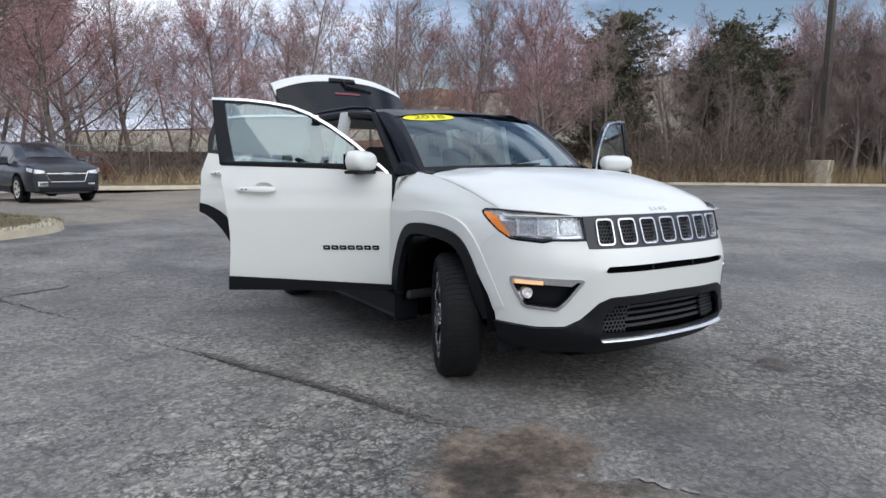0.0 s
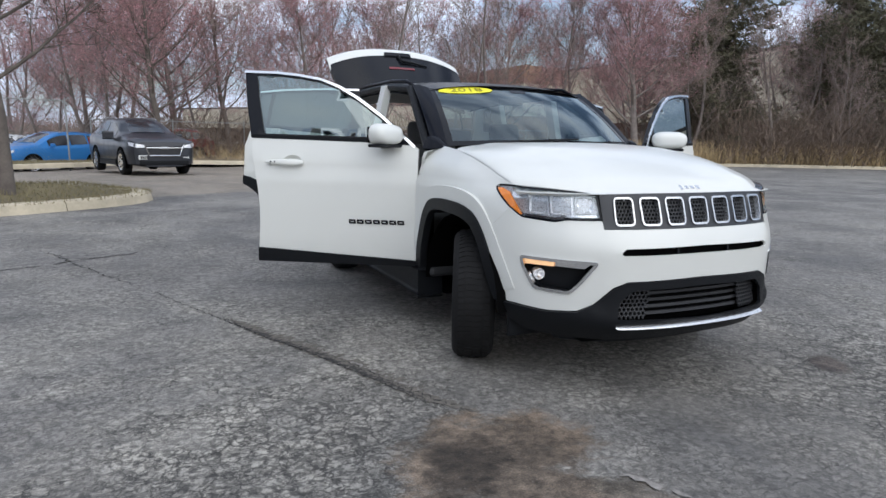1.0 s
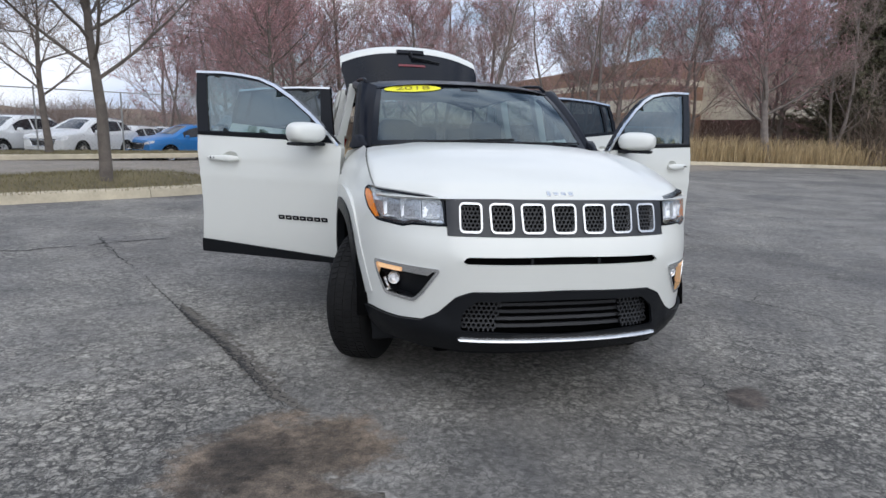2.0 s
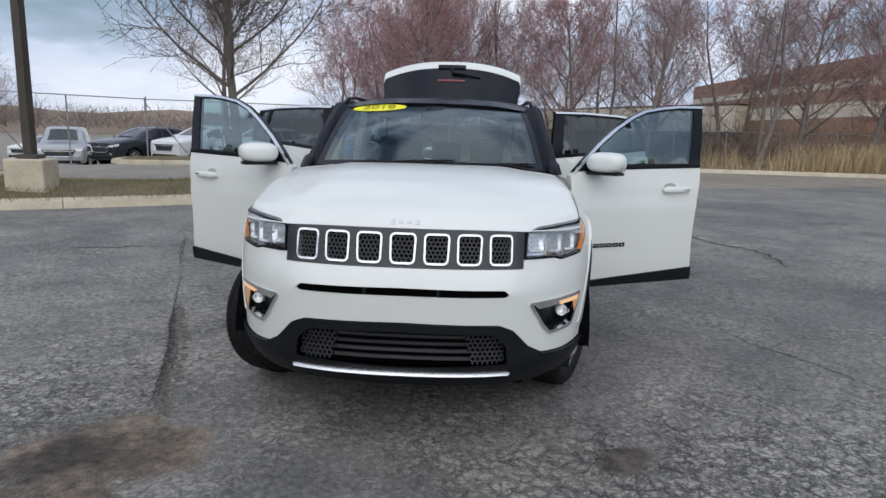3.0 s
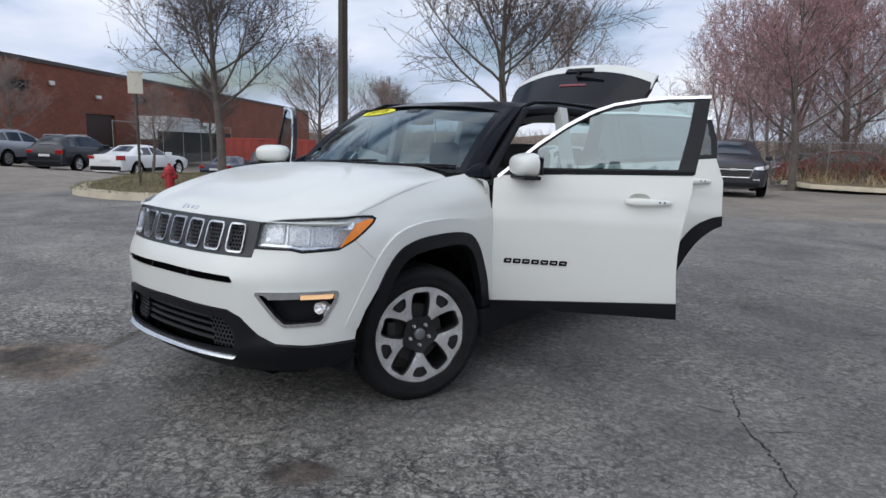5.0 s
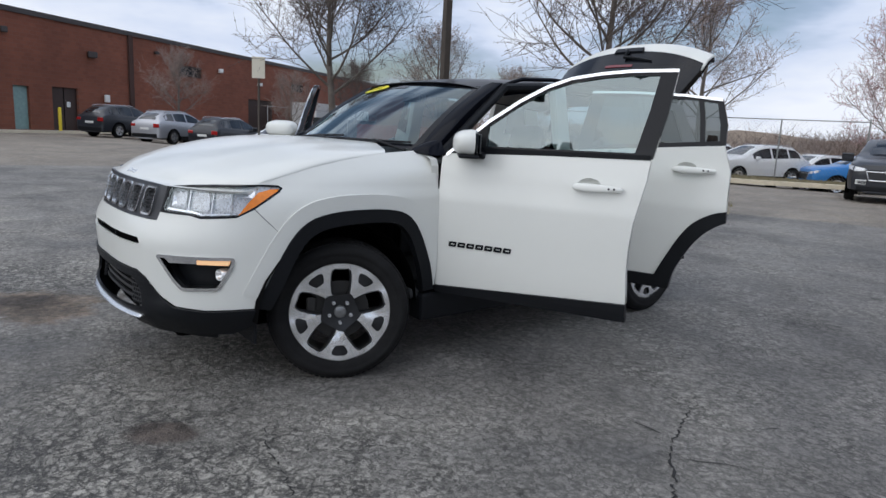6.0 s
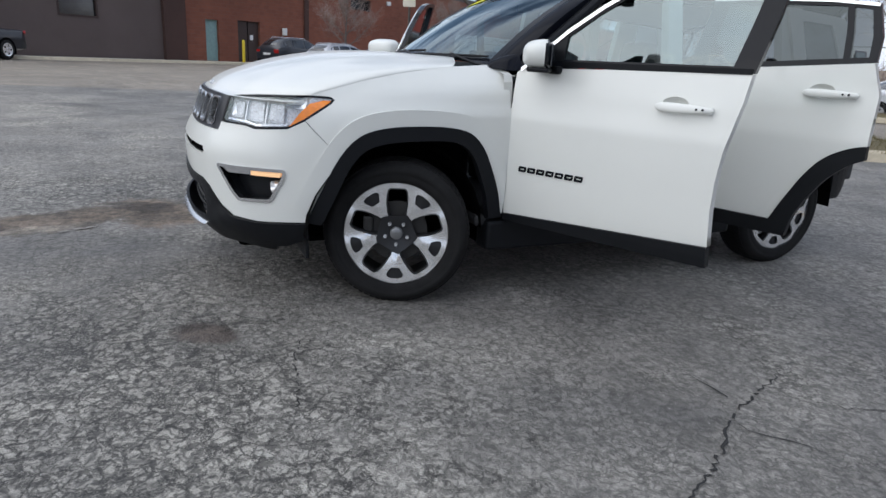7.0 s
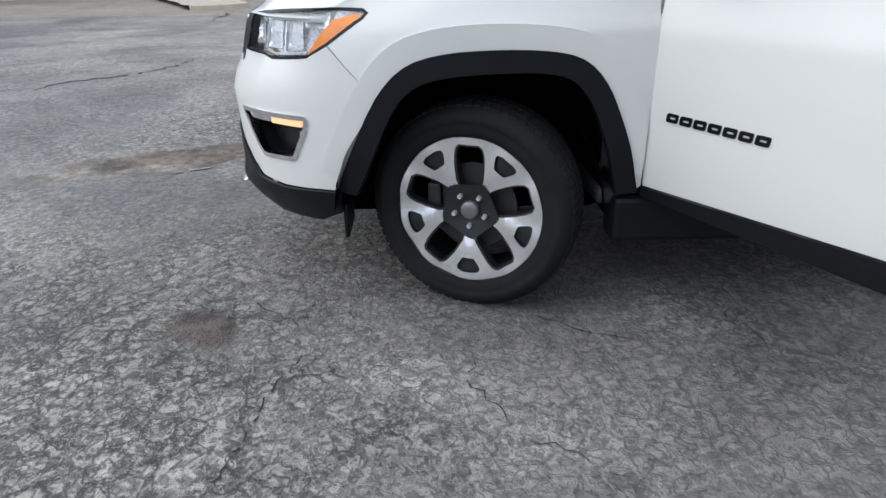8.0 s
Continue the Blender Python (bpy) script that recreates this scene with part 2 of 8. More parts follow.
    c = _mix(nt, old, c, _mix(nt, 0.5, _mix(nt, 1.0, c, (1.45, 1.32, 1.15), "MULTIPLY"), (0.30, 0.262, 0.22)))
    c = _mix(nt, crack, c, (0.018, 0.0175, 0.017))
    # scattered pale crumbs
    crumbs = _ramp(nt, _noise(nt, co, 60, 2, 0.5), [(0.70, 0.0), (0.74, 0.8)])
    c = _mix(nt, crumbs, c, (0.34, 0.335, 0.32))
    # the washed-out brown dirt where water gathers, in front of the car, and a small one beside it
    for (cx, cy, ang, rx, ry, col, amt) in ((-1.24, -1.10, 25, 0.52, 0.40, (0.135, 0.104, 0.078), 1.0), (-1.12, -1.62, -68, 0.82, 0.32, (0.120, 0.094, 0.072), 1.0), (-1.40, -1.12, 60, 0.30, 0.15, (0.040, 0.031, 0.024), 0.8), (-0.80, -2.05, 105, 0.85, 0.10, (0.22, 0.195, 0.16), 0.65),
                                           (1.00, -0.89, 50, 0.19, 0.11, (0.066, 0.053, 0.045), 1.0)):
        k = blotch(cx, cy, ang, rx, ry, amt, 1.9 if rx > 0.25 else 0.9, 0.34)
        dirt = _mix(nt, 1.0, col, _ramp(nt, agg, [(0.3, 0.45), (0.7, 1.6)]), "MULTIPLY")
        dirt = _mix(nt, 1.0, dirt, _ramp(nt, _noise(nt, co, 16, 6, 0.75), [(0.34, 0.35), (0.66, 1.7)]), "MULTIPLY")
        dirt = _mix(nt, 1.0, dirt, _ramp(nt, _noise(nt, co, 3.2, 4, 0.6), [(0.36, 0.42), (0.62, 1.35)]), "MULTIPLY")
        grit = _mix(nt, 1.0, _ramp(nt, _noise(nt, co, 95, 3, 0.6), [(0.62, 0.0), (0.70, 0.8)]), _ramp(nt, _noise(nt, co, 5, 4, 0.7), [(0.42, 0.1), (0.60, 1.0)]), "MULTIPLY")
        dirt = _mix(nt, grit, dirt, (0.24, 0.215, 0.185))
        c = _mix(nt, k, c, dirt)
    nt.links.new(c, bs.inputs["Base Color"])
    nt.links.new(_ramp(nt, mid, [(0.3, 0.55), (0.7, 0.8)]), bs.inputs["Roughness"])
    bs.inputs["Specular IOR Level"].default_value = 0.45
    h = _mix(nt, 0.5, blot, agg)
    h = _mix(nt, pits, h, (0.12, 0.12, 0.12))
    h = _mix(nt, crack, h, (0, 0, 0))
    _bump(nt, bs, h, 0.75, 0.014)
    return m


M = {
    "asphalt": asphalt_mat(),
    "white": paint("white_paint", (0.70, 0.71, 0.675), 0.0, 0.45),
    "black_paint": paint("black_paint", (0.004, 0.005, 0.009), 0.0, 0.20, 0.03),
    "gloss_black": mat("gloss_black", (0.008, 0.009, 0.012), 0.16, vary=0.1, spec=0.22),
    "cladding": mat("black_cladding", (0.008, 0.009, 0.011), 0.45, spec=0.18, vary=0.15, bump=0.12, bump_scale=500),
    "grille_grey": mat("grille_grey", (0.030, 0.032, 0.037), 0.34, 0.2, vary=0.08),
    # near-black: the deep shade of gaps, wells and underside is put into the colour
    "void": mat("painted_hollow_dark", (0.002, 0.002, 0.0022), 0.9, spec=0.05, vary=0.2),
    "mesh_black": mat("grille_mesh_black", (0.030, 0.031, 0.034), 0.38, spec=0.35, vary=0.1),
    "chrome": mat("chrome", (0.80, 0.81, 0.82), 0.10, 1.0, vary=0.0),
    "satin": mat("satin_silver", (0.68, 0.69, 0.70), 0.24, 0.9, vary=0.0),
    "alloy": mat("machined_alloy", (0.84, 0.85, 0.86), 0.20, 0.8, vary=0.06, scale=30),
    "alloy_dark": mat("alloy_pocket", (0.018, 0.019, 0.021), 0.35, 0.2),
    "hub_grey": mat("hub_grey", (0.026, 0.027, 0.030), 0.34, 0.3),
    "cap_grey": mat("cap_grey", (0.24, 0.245, 0.25), 0.32, 0.6),
    "rubber": mat("tyre_rubber", (0.012, 0.012, 0.0125), 0.8, spec=0.2, vary=0.3, scale=14, bump=0.15, bump_scale=120),
    "steel": mat("brake_steel", (0.030, 0.029, 0.028), 0.5, 0.2, vary=0.15),
    "glass": glass("clear_glass", (0.62, 0.88, 0.88), 0.40, 0.20),
    "glass_shield": glass("windscreen_glass", (0.62, 0.86, 0.88), 0.40, 0.11),
    "glass_dark": glass("privacy_glass", (0.5, 0.52, 0.55), 0.20, 0.08),
    "lens": glass("lamp_lens", (0.97, 0.98, 1.0), 0.95, 0.08),
    "reflector": mat("lamp_reflector", (0.84, 0.85, 0.87), 0.22, 0.6, vary=0.08, scale=40),
    "lamp_grey": mat("lamp_housing_grey", (0.60, 0.61, 0.63), 0.28, 0.4, vary=0.25, scale=14),
    "amber": mat("amber_plastic", (0.80, 0.22, 0.012), 0.2, vary=0.12, scale=60, coat=0.6),
    "amber_lit": lamp_mat("amber_lit", (1.0, 0.60, 0.32), 0.34),
    "red_lens": mat("red_lens", (0.35, 0.012, 0.012), 0.15, coat=0.8),
    "red_dim": mat("red_strip", (0.16, 0.012, 0.016), 0.25, coat=0.4),
    "yellow": mat("yellow_sticker", (0.82, 0.78, 0.03), 0.55, vary=0.04),
    "ink": mat("sticker_ink", (0.30, 0.25, 0.02), 0.6, vary=0.05),
    "seat": mat("seat_cloth", (0.05, 0.05, 0.052), 0.85, vary=0.2, scale=30, bump=0.2, bump_scale=300),
    "trim_dark": mat("dash_plastic", (0.028, 0.029, 0.031), 0.6, vary=0.15),
    "headliner": mat("headliner", (0.42, 0.41, 0.39), 0.9, vary=0.06),
    "paper": mat("paper", (0.78, 0.80, 0.80), 0.7, vary=0.04),
    "kerb": mat("kerb_concrete", (0.50, 0.44, 0.33), 0.85, vary=0.22, scale=3, bump=0.3, bump_scale=70, per_object=0.06),
    "concrete": mat("concrete", (0.42, 0.39, 0.32), 0.88, vary=0.25, scale=4, bump=0.35, bump_scale=40),
    "grass": mat("thin_grass", (0.145, 0.12, 0.065), 0.95, vary=0.4, scale=1.4, bump=0.5, bump_scale=30),
    "blade": mat("grass_blade", (0.19, 0.165, 0.085), 0.9, vary=0.3, island=0.35),
    "reed": mat("dry_reed", (0.46, 0.35, 0.20), 0.9, vary=0.2, scale=2, island=0.35),
    "bark": mat("grey_bark", (0.215, 0.185, 0.168), 0.92, vary=0.35, scale=5, bump=0.5, bump_scale=30),
    "twig_dark": mat("dark_twig", (0.105, 0.080, 0.072), 0.92, vary=0.3, island=0.3),
    "bark_lot": mat("lot_tree_bark", (0.135, 0.115, 0.10), 0.92, vary=0.35, scale=5, bump=0.5, bump_scale=30),
    "twig": mat("brown_twig", (0.285, 0.225, 0.200), 0.92, vary=0.3, island=0.3),
    "twig_red": mat("reddish_twig", (0.325, 0.212, 0.205), 0.92, vary=0.3, island=0.3),
    "bud": mat("maple_bud", (0.58, 0.295, 0.325), 0.85, vary=0.25, island=0.35),
    "bud_dull": mat("dull_bud", (0.285, 0.205, 0.170), 0.85, vary=0.25, island=0.35),
    "bud_dark": mat("dark_bud", (0.13, 0.085, 0.075), 0.85, vary=0.25, island=0.35),
    "needle": mat("pine_needle", (0.110, 0.105, 0.064), 0.85, vary=0.35, island=0.45),
    "brush": mat("brushwood", (0.185, 0.140, 0.110), 0.95, vary=0.3, island=0.4),
    "pole": mat("brown_steel_pole", (0.075, 0.062, 0.052), 0.6, 0.2, vary=0.2),
    "galv": mat("galvanised_steel", (0.33, 0.34, 0.34), 0.5, 0.6, vary=0.12),
    "brick": mat("red_brick_wall", (0.205, 0.070, 0.042), 0.9, vary=0.16, scale=0.5, bump=0.2, bump_scale=12),
    "brick_brown": mat("brown_brick_wall", (0.30, 0.185, 0.130), 0.9, vary=0.16, scale=0.5),
    "brick_dark": mat("dark_brick_pier", (0.065, 0.034, 0.028), 0.9, vary=0.2, scale=0.6),
    "grey_wall": mat("grey_block_wall", (0.105, 0.080, 0.075), 0.9, vary=0.12, scale=0.6),
    "tan_wall": mat("tan_metal_wall", (0.60, 0.545, 0.44), 0.8, vary=0.08, scale=0.3),
    "fascia_dark": mat("roof_edge_metal", (0.05, 0.042, 0.042), 0.6, vary=0.15),
    "door_brown": mat("brown_steel_door", (0.042, 0.024, 0.020), 0.6, vary=0.15),
    "door_teal": mat("pale_teal_door", (0.22, 0.34, 0.33), 0.6, vary=0.15),
    "yellow_post": mat("yellow_bollard", (0.72, 0.55, 0.03), 0.55, vary=0.12),
    "window_dark": mat("dark_window", (0.015, 0.018, 0.022), 0.08, vary=0.2, spec=0.9),
    "container": mat("red_container", (0.33, 0.055, 0.040), 0.65, vary=0.25, scale=1.5),
    "white_flat": mat("white_sheet_metal", (0.72, 0.73, 0.72), 0.5, vary=0.08, scale=1.0),
    "screen": mat("green_black_screen", (0.018, 0.022, 0.020), 0.9, vary=0.2),
    "hill": mat("dry_hillside", (0.22, 0.165, 0.115), 0.95, vary=0.3, scale=0.08),
    "far_wood": mat("far_wood", (0.20, 0.155, 0.135), 0.95, vary=0.3, scale=0.2, island=0.3),
}


def body_paint(name, col, flake=0.25):
    key = "paint_" + name
    if key not in M:
        M[key] = paint(key, col, flake, 0.45, 0.35)
    return M[key]

# ---- mesh tools ----
from mathutils import geometry as geo


def link(name, mesh, material, parent=None, label="", kind=""):
    if material is not None and not mesh.materials:
        mesh.materials.append(material)
    ob = new(name, mesh)
    if parent is not None:
        ob.parent = parent
    tagged(ob, label=label, kind=kind)
    return ob


def part(name, bm, material, parent=None, label="", smooth=False, kind=""):
    mesh = bpy.data.meshes.new(name)
    bm.to_mesh(mesh)
    bm.free()
    for p in mesh.polygons:
        p.use_smooth = smooth
    return link(name, mesh, material, parent, label, kind)


def from_lists(name, v, f, material, parent=None, label="", smooth=False, kind=""):
    mesh = bpy.data.meshes.new(name)
    mesh.from_pydata(v, [], f)
    mesh.update()
    if smooth:
        mesh.polygons.foreach_set("use_smooth", [True] * len(mesh.polygons))
    return link(name, mesh, material, parent, label, kind)


def thing(name, label, category, at=None, group="", kind=""):
    ob = new(name)
    ob.empty_display_size = 0.1
    if at is not None:
        ob.matrix_basis = at
    return tagged(ob, label, category, group, kind)


def box(bm, lo, hi, bevel=0.0, m=None, seg=2):
    r = bmesh.ops.create_cube(bm, size=1.0)
    vs = r["verts"]
    lo, hi = Vector(lo), Vector(hi)
    for v in vs:
        v.co = Vector([(lo[i] + hi[i]) / 2 + v.co[i] * (hi[i] - lo[i]) for i in range(3)])
    if bevel > 0:
        es = list({e for v in vs for e in v.link_edges})
        r2 = bmesh.ops.bevel(bm, geom=es, offset=bevel, segments=seg, profile=0.5, affect="EDGES")
        vs = list({v for f in r2["faces"] for v in f.verts} | {v for v in vs if v.is_valid})
    if m is not None:
        bmesh.ops.transform(bm, matrix=m, verts=vs)
    return vs


def tube(bm, pts, rad, sides=8, cap=True):
    """A round bar along points; rad is one radius or one for each point."""
    pts = [Vector(p) for p in pts]
    rads = rad if isinstance(rad, (list, tuple)) else [rad] * len(pts)
    rings = []
    up = Vector((0.31, 0.17, 0.93)).normalized()
    for i, p in enumerate(pts):
        d = (pts[min(i + 1, len(pts) - 1)] - pts[max(i - 1, 0)]).normalized()
        a = d.cross(up)
        if a.length < 1e-3:
            a = d.cross(Vector((1, 0, 0)))
        a.normalize()
        b = d.cross(a)
        rings.append([bm.verts.new(p + rads[i] * (math.cos(q) * a + math.sin(q) * b)) for q in [2 * math.pi * k / sides for k in range(sides)]])
    for r0, r1 in zip(rings, rings[1:]):
        for k in range(sides):
            bm.faces.new((r0[k], r0[(k + 1) % sides], r1[(k + 1) % sides], r1[k]))
    if cap:
        bm.faces.new(rings[0][::-1])
        bm.faces.new(rings[-1])
    return rings


def lathe(bm, prof, sides=32, axis="x", centre=(0, 0, 0)):
    """Turns (radius, along) pairs round an axis."""
    rings = []
    for r, h in prof:
        ring = []
        for k in range(sides):
            q = 2 * math.pi * k / sides
            c, s = r * math.cos(q), r * math.sin(q)
            p = {"x": (h, c, s), "y": (c, h, s), "z": (c, s, h)}[axis]
            ring.append(bm.verts.new(Vector(p) + Vector(centre)))
        rings.append(ring)
    for r0, r1 in zip(rings, rings[1:]):
        for k in range(sides):
            bm.faces.new((r0[k], r0[(k + 1) % sides], r1[(k + 1) % sides], r1[k]))
    return rings


def inside(p, poly):
    x, y = p
    hit = False
    j = len(poly) - 1
    for i in range(len(poly)):
        xi, yi = poly[i]
        xj, yj = poly[j]
        if (yi > y) != (yj > y) and x < (xj - xi) * (y - yi) / (yj - yi) + xi:
            hit = not hit
        j = i
    return hit


def dense(poly, step):
    out = []
    for (ax, ay), (bx, by) in zip(poly, poly[1:] + poly[:1]):
        n = max(1, int(math.ceil(math.hypot(bx - ax, by - ay) / step)))
        out += [(ax + (bx - ax) * k / n, ay + (by - ay) * k / n) for k in range(n)]
    return out


def rounded(poly, r, n=4):
    """The outline with its corners rounded."""
    out = []
    for i in range(len(poly)):
        p0, p1, p2 = Vector(poly[i - 1]), Vector(poly[i]), Vector(poly[(i + 1) % len(poly)])
        a, b = p0 - p1, p2 - p1
        k = min(r, a.length * 0.45, b.length * 0.45)
        a, b = p1 + a.normalized() * k, p1 + b.normalized() * k
        for t in [j / n for j in range(n + 1)]:
            q = a * (1 - t) ** 2 + p1 * 2 * t * (1 - t) + b * t * t
            out.append((q.x, q.y))
    return out


def mirrored(half):
    """A closed outline from its half with u >= 0, listed from the top middle to the bottom middle."""
    return half + [(-u, v) for u, v in reversed(half) if abs(u) > 1e-6]


def sheet(bm, outline, holes, fmap, step=0.03, thick=0.0):
    """A curved sheet with true holes: the outline lies in the map's two coordinates; fmap(u, v, inset) gives the place."""
    polys = [dense(outline, step)] + [dense(h, step) for h in holes]
    pts, edges = [], []
    for poly in polys:
        n0 = len(pts)
        pts += poly
        edges += [(n0 + i, n0 + (i + 1) % len(poly)) for i in range(len(poly))]
    rim = np.array(pts)
    u0, v0 = rim.min(0)
    u1, v1 = rim.max(0)
    for i in range(1, int((u1 - u0) / step) + 1):
        for j in range(1, int((v1 - v0) / step) + 1):
            p = (u0 + i * step + (j % 2) * step * 0.5, v0 + j * step * 0.9)
            if inside(p, polys[0]) and not any(inside(p, h) for h in polys[1:]) and ((rim - p) ** 2).sum(1).min() > (0.45 * step) ** 2:
                pts.append(p)
    vs, _, fs, *_ = geo.delaunay_2d_cdt([Vector(p) for p in pts], edges, [], 0, 1e-7)
    keep = []
    for f in fs:
        c = sum((vs[i] for i in f), Vector((0, 0))) / len(f)
        if inside(c, polys[0]) and not any(inside(c, h) for h in polys[1:]):
            keep.append(list(f))
    used = sorted({i for f in keep for i in f})
    top = {i: bm.verts.new(fmap(vs[i].x, vs[i].y, 0.0)) for i in used}
    a = vs[keep[0][0]]
    e = 1e-3
    nrm = (Vector(fmap(a.x + e, a.y, 0)) - Vector(fmap(a.x, a.y, 0))).cross(Vector(fmap(a.x, a.y + e, 0)) - Vector(fmap(a.x, a.y, 0)))
    flip = nrm.dot(Vector(fmap(a.x, a.y, 0.0)) - Vector(fmap(a.x, a.y, 0.01))) < 0
    made = []
    for f in keep:
        p, q, r = (vs[i] for i in f)
        ccw = (q - p).cross(r - p) > 0
        made.append(bm.faces.new([top[i] for i in (f if ccw != flip else f[::-1])]))
    if thick > 0:
        low = {i: bm.verts.new(fmap(vs[i].x, vs[i].y, thick)) for i in used}
        count = {}
        for f in keep:
            for x, y in zip(f, f[1:] + f[:1]):
                count[frozenset((x, y))] = count.get(frozenset((x, y)), 0) + 1
        for f, face in zip(keep, made):
            bm.faces.new([low[i] for i in (f[::-1] if face.verts[0] == top[f[0]] else f)])
            for x, y in zip(f, f[1:] + f[:1]):
                if count[frozenset((x, y))] == 1:
                    bm.faces.new((top[x], top[y], low[y], low[x]))
        bmesh.ops.recalc_face_normals(bm, faces=bm.faces)
    return bm


def ring(outline, width, grow=0.0):
    """Outer and inner outline of a frame: the outline pushed out by grow and in by width, from its own middle."""
    n = len(outline)

    def push(d):
        out = []
        area = sum(outline[i][0] * outline[(i + 1) % n][1] - outline[(i + 1) % n][0] * outline[i][1] for i in range(n))
        sgn = 1 if area > 0 else -1
        for i in range(n):
            a, b, c = Vector(outline[i - 1]), Vector(outline[i]), Vector(outline[(i + 1) % n])
            d1, d2 = (b - a), (c - b)
            if d1.length < 1e-6 or d2.length < 1e-6:
                out.append(tuple(b))
                continue
            n1 = Vector((d1.y, -d1.x)).normalized() * sgn
            n2 = Vector((d2.y, -d2.x)).normalized() * sgn
            m = (n1 + n2)
            m = m.normalized() / max(0.5, m.normalized().dot(n1)) if m.length > 1e-6 else n1
            q = b + m * d
            out.append((q.x, q.y))
        return out
    return push(grow), push(-width)


def split_smooth(ob, angle=35):
    """Smooth faces, but keep edges sharper than the angle hard."""
    me = ob.data
    bm = bmesh.new()
    bm.from_mesh(me)
    for f in bm.faces:
        f.smooth = True
    for e in bm.edges:
        if len(e.link_faces) == 2 and e.calc_face_angle(0) > radians(angle):
            e.smooth = False
    bm.to_mesh(me)
    bm.free()
    return ob

# ---- the white car: its nose looks to -y, its left side to +x, the front axle stands over the origin ----
PLAN = [(0, -0.885), (0.25, -0.875), (0.46, -0.832), (0.57, -0.772), (0.67, -0.695), (0.755, -0.60), (0.81, -0.515), (0.858, -0.40), (0.888, -0.27),
        (0.906, -0.10), (0.914, 0.15), (0.915, 0.5), (0.915, 1.0), (0.915, 1.6), (0.91, 2.2), (0.895, 2.7), (0.865, 3.1), (0.80, 3.32), (0.68, 3.43), (0.4, 3.49), (0, 3.505)]


def spline(pts, per=16):
    p = np.array([(-pts[1][0], pts[1][1])] + list(pts) + [(-pts[-2][0], pts[-2][1])], float)
    out = []
    for i in range(1, len(p) - 2):
        for k in range(per):
            t = k / per
            a, b, c, d = p[i - 1], p[i], p[i + 1], p[i + 2]
            out.append(0.5 * (2 * b + (c - a) * t + (2 * a - 5 * b + 4 * c - d) * t * t + (3 * b - a - 3 * c + d) * t**3))
    out.append(p[-2])
    return np.array(out)


_pl = spline(PLAN)
_ps = np.r_[0, np.cumsum(np.hypot(*np.diff(_pl, axis=0).T))]
_tx, _ty = np.gradient(_pl[:, 0], _ps), np.gradient(_pl[:, 1], _ps)
FRONT_IN = [(0.16, 0.15), (0.205, 0.125), (0.26, 0.09), (0.32, 0.03), (0.37, 0.0), (0.44, 0.012), (0.55, 0.010), (0.70, 0.0), (0.76, 0.02), (0.82, 0.055), (0.86, 0.066), (0.96, 0.10), (1.0, 0.15)]
SIDE_IN = [(0.18, 0.13), (0.3, 0.05), (0.42, 0.015), (0.55, 0.004), (0.75, 0.0), (0.80, 0.000), (0.945, 0.002), (0.962, 0.013), (1.02, 0.015), (1.12, 0.030), (1.2, 0.050)]
REAR_IN = [(0.25, 0.1), (0.45, 0.0), (0.7, 0.0), (0.95, 0.04), (1.1, 0.09), (1.6, 0.5)]


def lerp_table(tab, v):
    return float(np.interp(v, [a for a, _ in tab], [b for _, b in tab]))


def s_at_y(y):
    half = len(_pl) // 2
    k = int(np.argmin(np.abs(_pl[:, 1] - y)))
    return float(np.interp(y, _pl[:, 1], _ps)) if k else 0.0


def shell(s, z, inset=0.0):
    """The car's outer skin: s runs round the plan from the nose's middle (+ to the car's left), z up."""
    sg, q = (1 if s >= 0 else -1), abs(s)
    x, y = float(np.interp(q, _ps, _pl[:, 0])), float(np.interp(q, _ps, _pl[:, 1]))
    tx, ty = float(np.interp(q, _ps, _tx)), float(np.interp(q, _ps, _ty))
    ln = math.hypot(tx, ty)
    nx, ny = ty / ln, -tx / ln
    d = nx * nx * lerp_table(SIDE_IN, z) + ny * ny * (lerp_table(FRONT_IN, z) if ny < 0 else lerp_table(REAR_IN, z)) + inset
    return Vector((sg * (x - nx * d), y - ny * d, z))


def hood_edge_z(y):
    return float(np.interp(y, [-0.45, -0.33, -0.1, 0.1, 0.3, 0.56], [0.978, 1.010, 1.075, 1.112, 1.138, 1.160]))


def hood_edge_x(y):
    return float(np.interp(y, [-0.50, -0.43, -0.30, -0.1, 0.1, 0.3, 0.6], [0.790, 0.800, 0.806, 0.802, 0.786, 0.762, 0.752]))


def fender_skin(s, z, inset=0.0):
    """The wing: it rolls over at the top to meet the bonnet's edge."""
    p = shell(s, z, inset)
    amp = max(0.0, abs(p.x) - hood_edge_x(p.y) - 0.004)
    k = max(0.0, hood_edge_z(p.y) - z)
    p.x -= math.copysign(amp * math.exp(-((k / 0.075) ** 1.3)) if k < 0.5 else 0.0, p.x)
    return p


car = thing("suv", "white compact SUV with black roof, doors and tailgate open", "car")
WB, TYRE, HUB_X = 2.636, 0.353, 0.778


